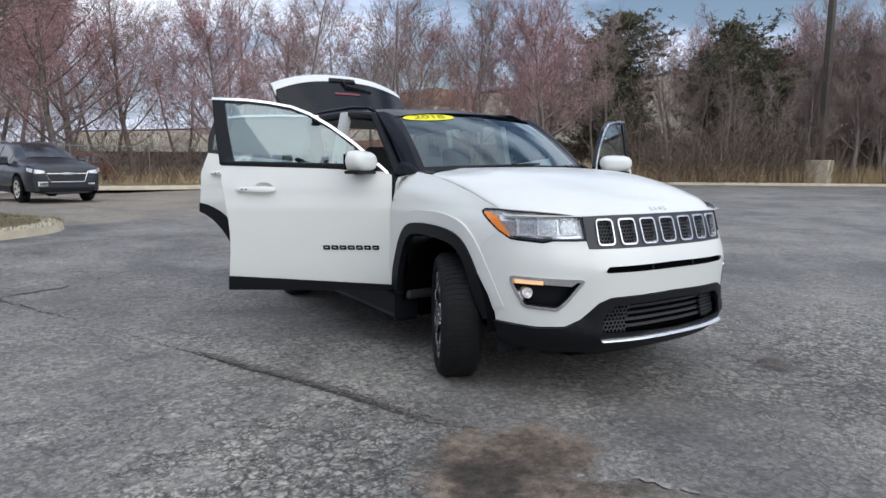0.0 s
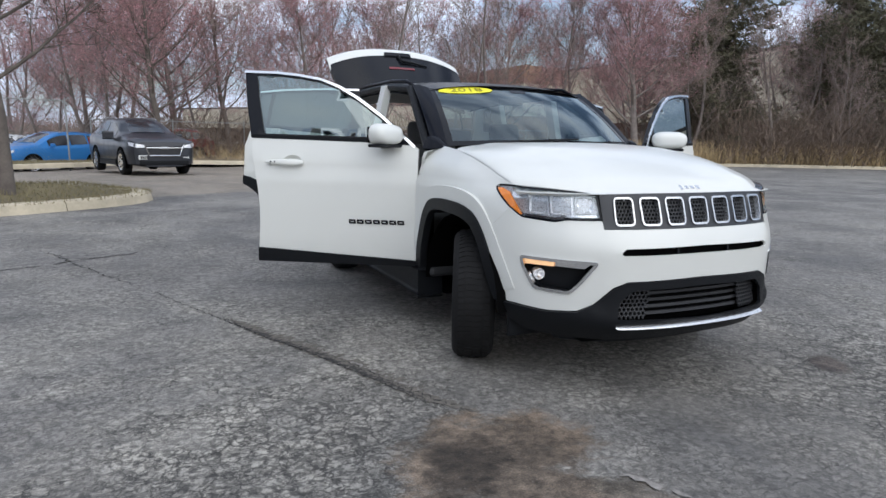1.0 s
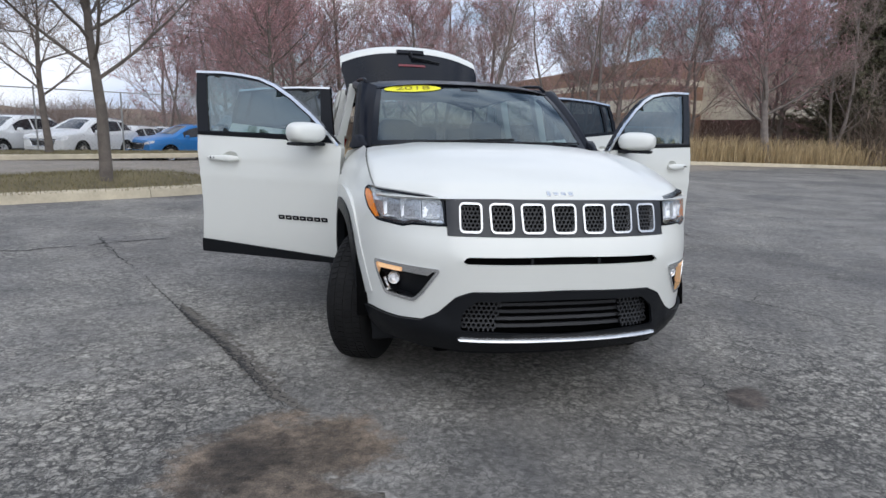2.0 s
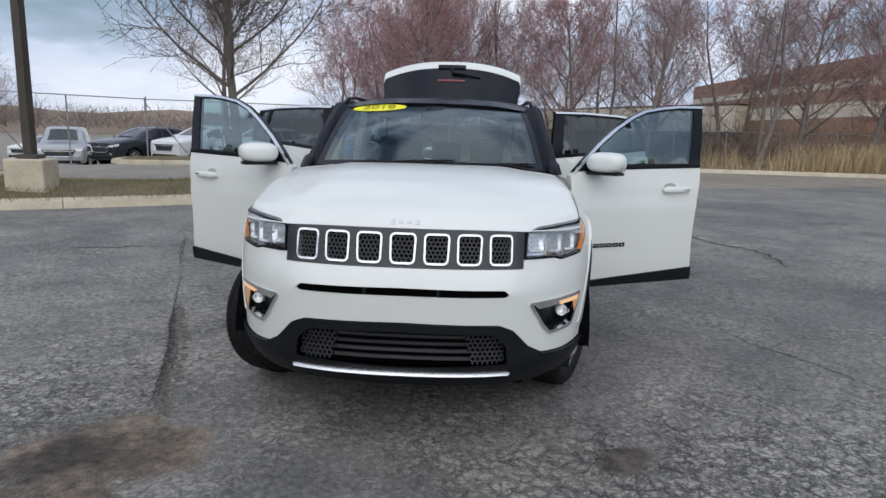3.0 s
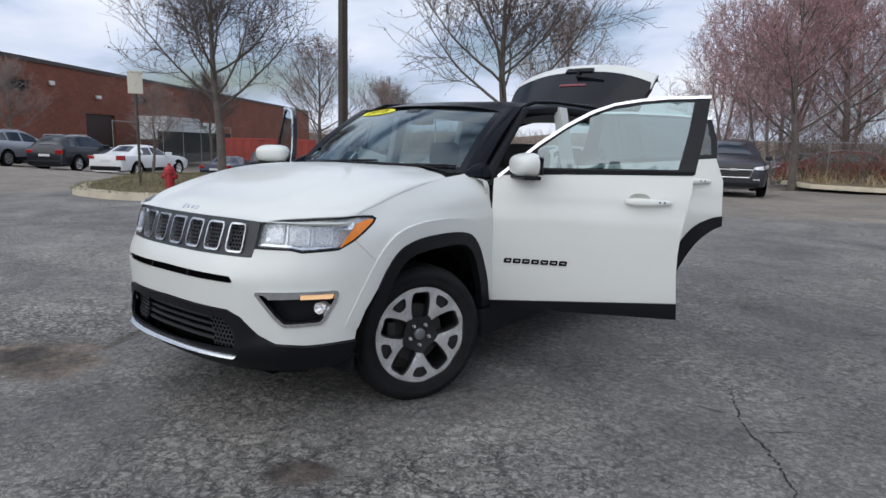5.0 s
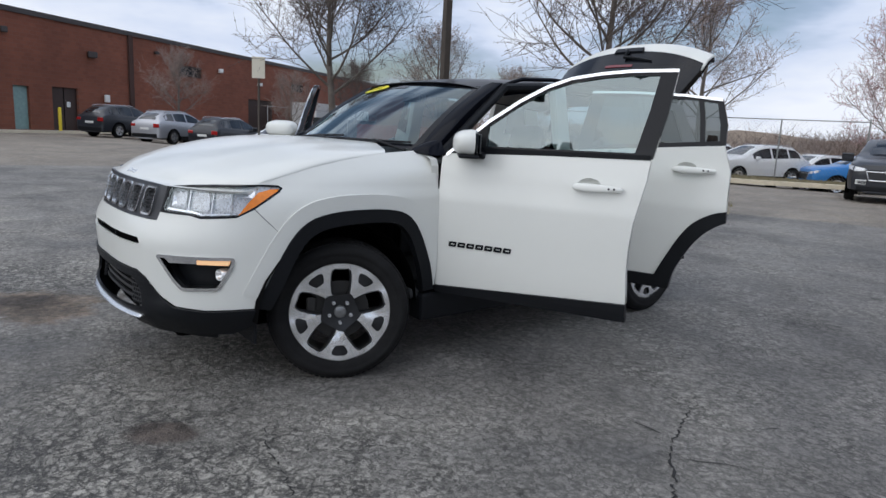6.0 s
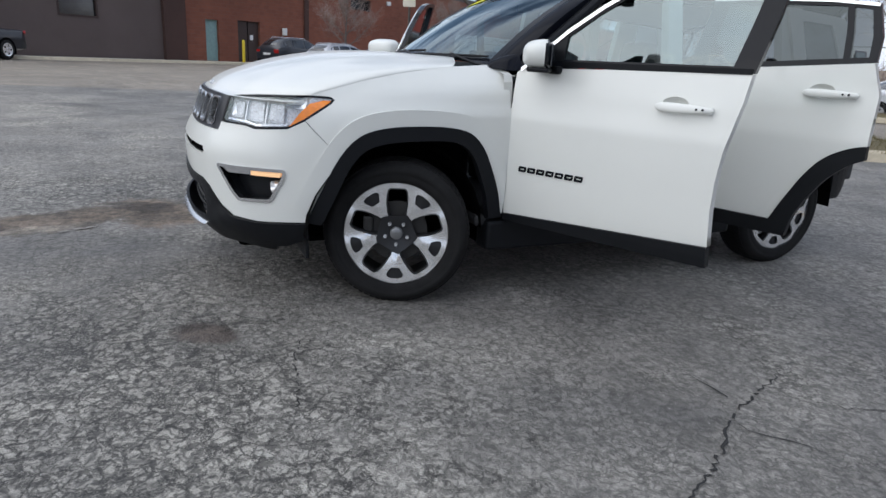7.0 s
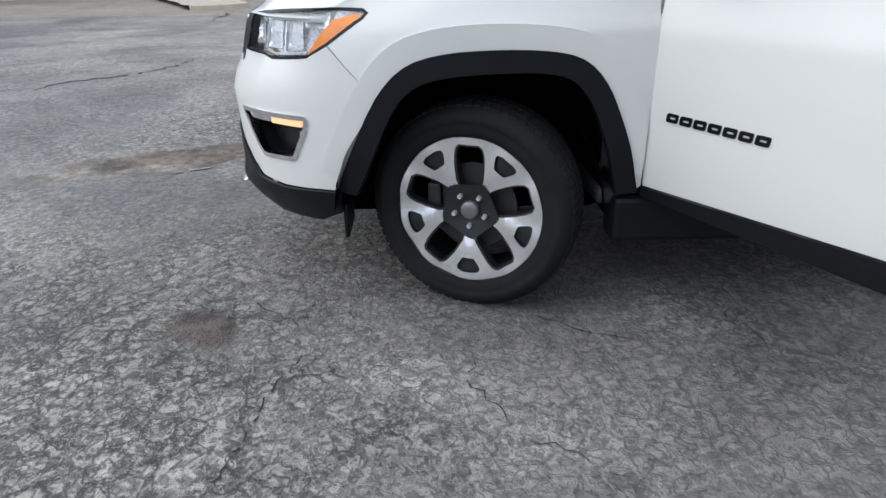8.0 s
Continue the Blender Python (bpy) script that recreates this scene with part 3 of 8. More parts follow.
def arch(yc, sx, front=True, grow=0.0):
    """The squared wheel-arch outline, from the front foot over the top to the rear foot, as (s, z)."""
    pts = [(-0.425, 0.42), (-0.362, 0.56), (-0.283, 0.718), (-0.200, 0.808), (-0.09, 0.845), (0.06, 0.857), (0.22, 0.854), (0.325, 0.830), (0.395, 0.765), (0.445, 0.67), (0.49, 0.555), (0.525, 0.42)]
    ext = [(2 * pts[0][0] - pts[1][0], 2 * pts[0][1] - pts[1][1])] + pts + [(2 * pts[-1][0] - pts[-2][0], 2 * pts[-1][1] - pts[-2][1])]
    fine = []
    for i in range(1, len(ext) - 2):
        a, b, c, d = (np.array(p) for p in ext[i - 1 : i + 3])
        for t in (0, 1 / 3, 2 / 3):
            fine.append(0.5 * (2 * b + (c - a) * t + (2 * a - 5 * b + 4 * c - d) * t * t + (3 * b - a - 3 * c + d) * t**3))
    fine.append(np.array(pts[-1]))
    out = []
    for y, z in fine:
        r = math.hypot(y, z - 0.35)
        k = (r + grow) / r
        out.append((sx * s_at_y(yc + y * k), 0.35 + (z - 0.35) * k))
    return out


# -- front fascia --
HL = [(0.572, 0.846), (0.60, 0.841), (0.735, 0.840), (0.785, 0.829), (0.86, 0.834), (0.953, 0.842), (1.03, 0.880), (1.10, 0.925), (1.150, 0.957), (1.163, 0.970), (1.148, 0.979), (1.06, 0.982),
      (0.98, 0.979), (0.85, 0.974), (0.72, 0.966), (0.60, 0.955), (0.59, 0.93)]
FOG = rounded([(0.572, 0.650), (0.945, 0.657), (0.935, 0.615), (0.870, 0.507), (0.70, 0.497), (0.655, 0.54)], 0.018, 3)
OPEN = rounded(mirrored([(0, 0.528), (0.40, 0.522), (0.465, 0.47), (0.475, 0.385), (0, 0.372)]), 0.02, 3)
SLIT = rounded(mirrored([(0, 0.722), (0.45, 0.716), (0.472, 0.695), (0.455, 0.684), (0, 0.686)]), 0.008, 3)
a_f = arch(0, 1)
seam_low = a_f[6]
fascia_half = [(0, 0.80), (0.555, 0.80), (0.566, 0.838)] + [(u, v - 0.004) for u, v in HL[1:7]] + a_f[6::-1] + [(0.98, 0.418), (0.80, 0.408), (0.66, 0.418), (0.585, 0.455), (0.50, 0.535), (0.43, 0.562), (0, 0.570)]
bm = bmesh.new()
sheet(bm, mirrored(fascia_half), [SLIT, FOG, [(-u, v) for u, v in FOG]], shell, 0.035, 0.012)
split_smooth(part("front_bumper", bm, M["white"], car))
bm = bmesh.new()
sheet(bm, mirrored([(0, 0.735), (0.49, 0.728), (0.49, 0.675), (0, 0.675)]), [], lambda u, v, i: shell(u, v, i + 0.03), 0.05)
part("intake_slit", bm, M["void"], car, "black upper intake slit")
for u in (-0.16, 0.16):
    bm = bmesh.new()
    sheet(bm, [(u - 0.006, 0.684), (u + 0.006, 0.684), (u + 0.006, 0.722), (u - 0.006, 0.722)], [], lambda a, b, i: shell(a, b, i + 0.015), 0.05, 0.01)
    part("intake_rib", bm, M["cladding"], car)

# -- lower black apron with its grille --
apron_half = [(0, 0.567), (0.43, 0.559), (0.50, 0.532), (0.585, 0.452), (0.66, 0.415), (0.80, 0.405), (0.98, 0.415), (a_f[0][0], 0.417), (a_f[0][0] - 0.01, 0.338), (0.93, 0.290), (0.70, 0.272), (0, 0.268)]


def apron_skin(u, v, i=0.0):
    # the apron stands a little proud of the paint, its lip rolled
    return shell(u, v, i - 0.008 - 0.012 * math.exp(-(((v - 0.40) / 0.05) ** 2)) * (abs(u) > 0.55))


bm = bmesh.new()
sheet(bm, mirrored(apron_half), [OPEN], apron_skin, 0.035, 0.014)
split_smooth(part("lower_apron", bm, M["cladding"], car, "black plastic lower bumper apron"))
bm = bmesh.new()
sheet(bm, mirrored([(0, 0.30), (0.86, 0.31), (0.80, 0.228), (0, 0.222)]), [], lambda u, v, i: shell(u, v, i + 0.065), 0.05, 0.012)
part("air_deflector", bm, M["cladding"], car, "black air deflector under the apron")
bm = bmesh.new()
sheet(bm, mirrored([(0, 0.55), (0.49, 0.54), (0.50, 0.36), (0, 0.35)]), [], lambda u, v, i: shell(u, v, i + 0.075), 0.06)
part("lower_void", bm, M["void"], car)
bm = bmesh.new()
sheet(bm, rounded(mirrored([(0, 0.357), (0.47, 0.357), (0.484, 0.352), (0.475, 0.343), (0, 0.341)]), 0.006, 2), [], lambda u, v, i: shell(u, v, i - 0.038 + 1.5 * (v - 0.341)), 0.04, 0.02)
split_smooth(part("skid_strip", bm, M["satin"], car, "satin silver skid strip"), 50)


def hex_net(bm, u0, u1, v0, v1, size, fmap, width, keep):
    """A honeycomb of raised bars."""
    dx, dy = size * math.sqrt(3), size * 1.5
    seen = set()
    for j in range(int((v1 - v0) / dy) + 2):
        for i in range(int((u1 - u0) / dx) + 2):
            cx, cy = u0 + i * dx + (j % 2) * dx / 2, v0 + j * dy
            for k in range(6):
                a = [(cx + size * math.sin(math.pi / 3 * q), cy + size * math.cos(math.pi / 3 * q)) for q in (k, k + 1)]
                key = tuple(sorted((round(p[0], 4), round(p[1], 4)) for p in a))
                mid = ((a[0][0] + a[1][0]) / 2, (a[0][1] + a[1][1]) / 2)
                if key in seen or not keep(mid):
                    continue
                seen.add(key)
                d = Vector((a[1][0] - a[0][0], a[1][1] - a[0][1])).normalized()
                n = Vector((-d.y, d.x)) * width / 2
                c4 = [(a[0][0] + n.x, a[0][1] + n.y), (a[0][0] - n.x, a[0][1] - n.y), (a[1][0] - n.x, a[1][1] - n.y), (a[1][0] + n.x, a[1][1] + n.y)]
                t4 = [bm.verts.new(fmap(u, v, 0.0)) for u, v in c4]
                b4 = [bm.verts.new(fmap(u, v, 0.012)) for u, v in c4]
                bm.faces.new(t4)
                for q in range(4):
                    bm.faces.new((t4[q], t4[(q + 1) % 4], b4[(q + 1) % 4], b4[q]))


for sx in (-1, 1):
    bm = bmesh.new()
    hex_net(bm, 0.29, 0.47, 0.385, 0.53, 0.013, lambda u, v, i: shell(sx * u, v, i + 0.03), 0.007, lambda p: inside(p, OPEN) and p[0] > 0.30 + 0.2 * (0.45 - p[1]))
    part("mesh_insert", bm, M["mesh_black"], car, "black honeycomb insert")
for v in (0.40, 0.432, 0.464, 0.496):
    bm = bmesh.new()
    sheet(bm, mirrored([(0, v + 0.007), (0.31, v + 0.007), (0.31, v - 0.007), (0, v - 0.007)]), [], lambda a, b, i: shell(a, b, i + 0.045), 0.06, 0.012)
    part("grille_bar", bm, M["mesh_black"], car)

# -- grille panel with seven slots --
panel = mirrored([(0, 0.962), (0.30, 0.962), (0.585, 0.958), (0.572, 0.88), (0.556, 0.803), (0.30, 0.801), (0, 0.801)])
SLOT_U = [-0.447 + 0.149 * k for k in range(7)]


def slot_outline(c):
    lean = 0.006 * c / 0.447
    return rounded([(c - 0.057 + lean, 0.944), (c + 0.057 + lean, 0.944), (c + 0.052 - lean, 0.819), (c - 0.052 - lean, 0.819)], 0.024, 5)


bm = bmesh.new()
sheet(bm, panel, [slot_outline(c) for c in SLOT_U], lambda u, v, i: shell(u, v, i + 0.004), 0.03, 0.012)
grille = split_smooth(part("grille", bm, M["grille_grey"], car, "dark grey grille with seven slots"))
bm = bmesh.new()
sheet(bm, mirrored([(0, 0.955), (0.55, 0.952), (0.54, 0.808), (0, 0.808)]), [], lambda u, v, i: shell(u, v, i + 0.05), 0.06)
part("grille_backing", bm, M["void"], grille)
for c in SLOT_U:
    o = slot_outline(c)
    bm = bmesh.new()
    out, inn = ring(o, 0.006, 0.003)
    sheet(bm, out, [inn], lambda u, v, i: shell(u, v, i - 0.004), 0.02, 0.03)
    split_smooth(part("slot_bezel", bm, M["satin"], grille, "bright silver slot surround"), 40)
    bm = bmesh.new()
    hex_net(bm, c - 0.066, c + 0.066, 0.812, 0.95, 0.0115, lambda u, v, i: shell(u, v, i + 0.018), 0.0055, lambda p: inside(p, o))
    part("slot_mesh", bm, M["mesh_black"], grille)

# -- headlights and fog lamps --
def flip(o, sx):
    return [(sx * u, v) for u, v in o]


for sx in (-1, 1):
    o = flip(HL, sx)
    bm = bmesh.new()
    sheet(bm, o, [], lambda u, v, i: fender_skin(u, v, i + 0.032), 0.03)
    head = part("headlight", bm, M["lamp_grey"], car, "clear headlight with orange corner reflector", True)
    bm = bmesh.new()
    out, inn = ring(o, 0.005, 0.004)
    sheet(bm, out, [inn], lambda u, v, i: fender_skin(u, v, i - 0.001), 0.03, 0.05)
    part("lamp_rim", bm, M["gloss_black"], head, "black lamp surround")
    bm = bmesh.new()
    sheet(bm, o, [], lambda u, v, i: fender_skin(u, v, i + 0.002), 0.03)
    lens = part("lens", bm, M["lens"], head, smooth=True)
    lens.visible_shadow = False
    # the orange corner, a slanting wedge at the outer end
    wedge = flip([(0.958, 0.848), (1.03, 0.886), (1.098, 0.930), (1.145, 0.959), (1.150, 0.966), (1.12, 0.967), (1.055, 0.951), (1.005, 0.905)], sx)
    bm = bmesh.new()
    sheet(bm, wedge, [], lambda u, v, i: fender_skin(u, v, i - 0.001), 0.02, 0.02)
    part("amber_reflector", bm, M["amber"], head, "orange side reflector")
    # bowls, a divider and the bright lower lip
    for c0, c1, zl, zh, deep in ((0.604, 0.700, 0.866, 0.945, 0.030), (0.718, 0.822, 0.858, 0.950, 0.055), (0.838, 0.930, 0.858, 0.956, 0.050), (0.936, 1.035, 0.925, 0.966, 0.020)):
        def bowl(u, v, i=0.0):
            a_, b_ = (2 * abs(u) - c0 - c1) / (c1 - c0), (2 * v - zl - zh) / (zh - zl)
            return fender_skin(u, v, i + 0.016 + deep * max(0.0, (1 - a_ ** 4) * (1 - b_ ** 4)) * (0.75 + 0.25 * math.sin(9 * a_ + 5 * b_)))
        bm = bmesh.new()
        sheet(bm, flip(rounded([(c0 + 0.004, zl), (c1 - 0.004, zl), (c1 + 0.006, zh), (c0 + 0.006, zh)], 0.012, 3), sx), [], bowl, 0.010)
        part("reflector_bowl", bm, M["reflector"], head, smooth=True)
    for u0, u1 in ((0.705, 0.712), (0.825, 0.831)):
        bm = bmesh.new()
        sheet(bm, flip([(u0, 0.85), (u1, 0.85), (u1 + 0.012, 0.962), (u0 + 0.012, 0.962)], sx), [], lambda u, v, i: fender_skin(u, v, i + 0.02), 0.03, 0.025)
        part("lamp_fin", bm, M["reflector"], head)
    bm = bmesh.new()
    sheet(bm, flip([(0.585, 0.853), (0.738, 0.847), (0.787, 0.837), (0.945, 0.849), (0.948, 0.857), (0.789, 0.846), (0.740, 0.856), (0.595, 0.862)], sx), [], lambda u, v, i: fender_skin(u, v, i + 0.012), 0.03, 0.02)
    part("lamp_lip", bm, M["chrome"], head)

    fo = flip(FOG, sx)
    bm = bmesh.new()
    sheet(bm, fo, [], lambda u, v, i: shell(u, v, i + 0.075), 0.04)
    fog = part("fog_lamp", bm, M["cladding"], car, "fog lamp in a black recess with chrome surround")
    bm = bmesh.new()
    out, inn = ring(fo, 0.004, 0.0)
    sheet(bm, out, [inn], shell, 0.03, 0.08)
    part("recess_wall", bm, M["cladding"], fog)
    bm = bmesh.new()
    out, inn = ring(fo, 0.011, 0.004)
    sheet(bm, out, [inn], lambda u, v, i: shell(u, v, i - 0.006), 0.03, 0.03)
    split_smooth(part("chrome_surround", bm, M["chrome"], fog, "chrome surround"), 40)
    bm = bmesh.new()
    sheet(bm, flip([(0.60, 0.645), (0.772, 0.648), (0.772, 0.623), (0.635, 0.618)], sx), [], lambda u, v, i: shell(u, v, i + 0.004), 0.03, 0.03)
    part("chrome_blade", bm, M["chrome"], fog)
    bm = bmesh.new()
    sheet(bm, flip([(0.776, 0.646), (0.926, 0.649), (0.917, 0.623), (0.776, 0.622)], sx), [], lambda u, v, i: shell(u, v, i - 0.003), 0.03, 0.03)
    part("turn_signal", bm, M["amber_lit"], fog, "lit amber daytime lamp")
    bm = bmesh.new()
    c = shell(sx * 0.862, 0.568, 0.045)
    lathe(bm, [(0.001, -0.012), (0.012, -0.010), (0.021, -0.002), (0.024, 0.004), (0.027, 0.004), (0.029, -0.04)], 24, "z")
    n = Vector((sx * 0.25, -1, 0)).normalized()
    bmesh.ops.transform(bm, matrix=Matrix.Translation(c) @ n.to_track_quat("Z", "Y").to_matrix().to_4x4(), verts=bm.verts)
    part("fog_bulb", bm, M["reflector"], fog, "round clear fog lamp", True)

# -- bonnet --
def bonnet(u, v, i=0.0):
    """u across (-1 to 1), v from the lip (0) back to the screen (1)."""
    lip = shell(u * 1.045, 0.975)
    y_e = -0.43 + (0.295 + 0.43) * v
    y = lip.y * (1 - v) + (0.285 + 0.22 * (1 - u * u) ** 0.8) * v
    w = abs(u) ** 3
    x = lip.x * (1 - v) + u * 0.757 * v
    x = x * (1 - w) + math.copysign(hood_edge_x(y_e), u) * w
    y = y * (1 - w * 0.999) + y_e * w * 0.999 if v > 0 else y
    f = 1 - (1 - v) ** 2.1
    z_mid = 0.990 * (1 - f) + 1.177 * f + 0.028 * math.sin(math.pi * min(1, v * 1.15)) * (v < 0.87)
    z_edge = hood_edge_z(y_e)
    q = 1 - abs(u) ** 2.4
    z = z_edge + (z_mid - z_edge) * q
    # the raised middle and its two soft creases
    z += 0.010 / (1 + math.exp((abs(u) - 0.50 - 0.10 * v) * 40)) * min(1, v * 5)
    if v < 0.09:
        z -= 0.030 * (1 - v / 0.09) ** 2
    return Vector((x, y, z - i))


bm = bmesh.new()
nu, nv = 56, 44
grid = []
for j in range(nv + 1):
    v = (j / nv) ** 1.25
    grid.append([bm.verts.new(bonnet(-1 + 2 * i / nu, v)) for i in range(nu + 1)])
for j in range(nv):
    for i in range(nu):
        bm.faces.new((grid[j][i], grid[j][i + 1], grid[j + 1][i + 1], grid[j + 1][i]))
# the turned-under edge
for row, d in ((grid[0], (0, 0.03, -0.012)), (grid[-1], (0, 0.0, -0.05))):
    low = [bm.verts.new(p.co + Vector(d)) for p in row]
    for i in range(nu):
        bm.faces.new((low[i], low[i + 1], row[i + 1], row[i]))
for i, sg in ((0, 1), (nu, -1)):
    col = [r[i] for r in grid]
    low = [bm.verts.new(p.co + Vector((sg * 0.004, 0, -0.03))) for p in col]
    for j in range(nv):
        bm.faces.new((low[j], low[j + 1], col[j + 1], col[j]))
bmesh.ops.recalc_face_normals(bm, faces=bm.faces)
hood = split_smooth(part("bonnet", bm, M["white"], car), 40)
# the maker's raised letters, kept as plain shapes
for k, (w, h) in enumerate(((0.018, 0.030), (0.022, 0.020), (0.022, 0.020), (0.022, 0.026))):
    bm = bmesh.new()
    c = bonnet(-0.052 + k * 0.035, 0.022)
    box(bm, (-w / 2, -h / 2, -0.002), (w / 2, h / 2, 0.003), 0.002, Matrix.Translation(c) @ Matrix.Rotation(radians(38), 4, "X"))
    part("emblem_shape", bm, M["satin"], hood, "raised silver emblem shape")
for u, v in ((-0.32, 0.93), (0.32, 0.93)):
    bm = bmesh.new()
    c = bonnet(u, v)
    box(bm, (c.x - 0.014, c.y - 0.009, c.z - 0.003), (c.x + 0.014, c.y + 0.009, c.z + 0.009), 0.003)
    part("washer_jet", bm, M["cladding"], hood)

# -- front wings --
for sx in (-1, 1):
    s_door = s_at_y(0.5495)
    top = [(s_at_y(y), hood_edge_z(y)) for y in (-0.42, -0.345, -0.25, -0.15, 0.0, 0.15, 0.3, 0.42, 0.54)]
    lower = [(s_door, 1.155), (s_door, 0.44)] + arch(0, 1)[6:][::-1] + [(1.034, 0.8785), (1.104, 0.922), (1.154, 0.954), (1.168, 0.971), (1.152, 0.983), (1.10, 0.9855), (1.05, 0.984)]
    o = [(sx * u, v) for u, v in top + lower]
    bm = bmesh.new()
    sheet(bm, o, [], fender_skin, 0.03, 0.01)
    wing = split_smooth(part("front_wing", bm, M["white"], car))
    outer = arch(0, 1, grow=0.012)
    inner = arch(0, 1, grow=-0.056)

    def flare_skin(u, v, i=0.0):
        return shell(u, v, i - 0.014)
    bm = bmesh.new()
    sheet(bm, [(sx * u, v) for u, v in outer + inner[::-1]], [], flare_skin, 0.025, 0.045)
    split_smooth(part("arch_flare", bm, M["cladding"], car, "black wheel-arch flare"), 40)

    # the raised painted lip round the arch
    lip_o = [(min(u, s_door - 0.004), v) for u, v in arch(0, 1, grow=0.086)[1:-1]]
    lip_i = [(min(u, s_door - 0.006), v) for u, v in arch(0, 1, grow=-0.01)[1:-1]]

    def lip_skin(u, v, i=0.0):
        p = shell(u, v, 0.0)
        r_ = math.hypot(p.y, (v - 0.35) * 0.98)
        return shell(u, v, i - 0.003 - 0.005 * min(1.0, max(0.0, (r_ - 0.46) / 0.12)))
    bm = bmesh.new()
    sheet(bm, [(sx * u, v) for u, v in lip_o + lip_i[::-1]], [], lip_skin, 0.025, 0.02)
    split_smooth(part("arch_lip", bm, M["white"], car), 30)
    bm = bmesh.new()
    box(bm, (sx * 0.60, -0.426, 0.235), (sx * 0.80, -0.410, 0.36), 0.006)
    part("air_flap", bm, M["cladding"], car, "small black flap before the wheel")

# -- sills, underside and the wells behind the wheels --
for sx in (-1, 1):
    # solid near-black strip painted in for the shade of the door gap
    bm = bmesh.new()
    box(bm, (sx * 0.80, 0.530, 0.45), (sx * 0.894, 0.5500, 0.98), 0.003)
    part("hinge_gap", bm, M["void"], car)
    bm = bmesh.new()
    jamb = [(0.70, 0.97), (0.876, 0.97), (0.874, 1.02), (0.868, 1.08), (0.852, 1.115), (0.80, 1.130), (0.70, 1.135)]
    lo_, hi_ = [[bm.verts.new((sx * x, y, z)) for x, z in jamb] for y in (0.566, 0.520)]
    bm.faces.new(lo_)
    for k in range(len(jamb)):
        bm.faces.new((lo_[k], hi_[k], hi_[(k + 1) % len(jamb)], lo_[(k + 1) % len(jamb)]))
    bmesh.ops.recalc_face_normals(bm, faces=bm.faces)
    part("hinge_jamb", bm, M["white"], car, "white painted door jamb")
    bm = bmesh.new()
    foot = [(0.735, 0.455, 1.150), (0.775, 0.470, 1.138), (0.838, 0.575, 1.128), (0.842, 0.640, 1.135), (0.735, 0.62, 1.165), (0.745, 0.530, 1.186), (0.778, 0.545, 1.192), (0.812, 0.625, 1.212), (0.742, 0.625, 1.215)]
    bmesh.ops.convex_hull(bm, input=[bm.verts.new((sx * x, y, z)) for x, y, z in foot])
    bmesh.ops.bevel(bm, geom=bm.edges[:], offset=0.006, segments=2, affect="EDGES")
    split_smooth(part("pillar_foot", bm, M["black_paint"], car, "black foot of the screen pillar"), 50)
    bm = bmesh.new()
    box(bm, (sx * 0.78, 0.47, 0.24), (sx * 0.905, WB - 0.47, 0.40), 0.02)
    box(bm, (sx * 0.70, 0.47, 0.40), (sx * 0.875, WB - 0.47, 0.455), 0.015)
    part("sill", bm, M["cladding"], car, "black plastic sill")
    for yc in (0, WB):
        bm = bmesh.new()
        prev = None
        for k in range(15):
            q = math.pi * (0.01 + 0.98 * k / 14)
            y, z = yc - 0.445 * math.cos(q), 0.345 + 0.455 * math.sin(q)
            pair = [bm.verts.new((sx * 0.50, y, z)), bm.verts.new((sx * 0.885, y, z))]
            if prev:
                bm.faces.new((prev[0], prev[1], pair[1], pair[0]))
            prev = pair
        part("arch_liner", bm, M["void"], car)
# underbody trays, their shade carried by the near-black colour
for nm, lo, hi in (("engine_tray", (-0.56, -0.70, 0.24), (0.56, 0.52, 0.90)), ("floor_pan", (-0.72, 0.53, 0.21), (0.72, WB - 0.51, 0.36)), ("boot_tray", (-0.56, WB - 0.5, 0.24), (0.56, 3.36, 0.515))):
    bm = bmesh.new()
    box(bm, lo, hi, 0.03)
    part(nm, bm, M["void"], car)


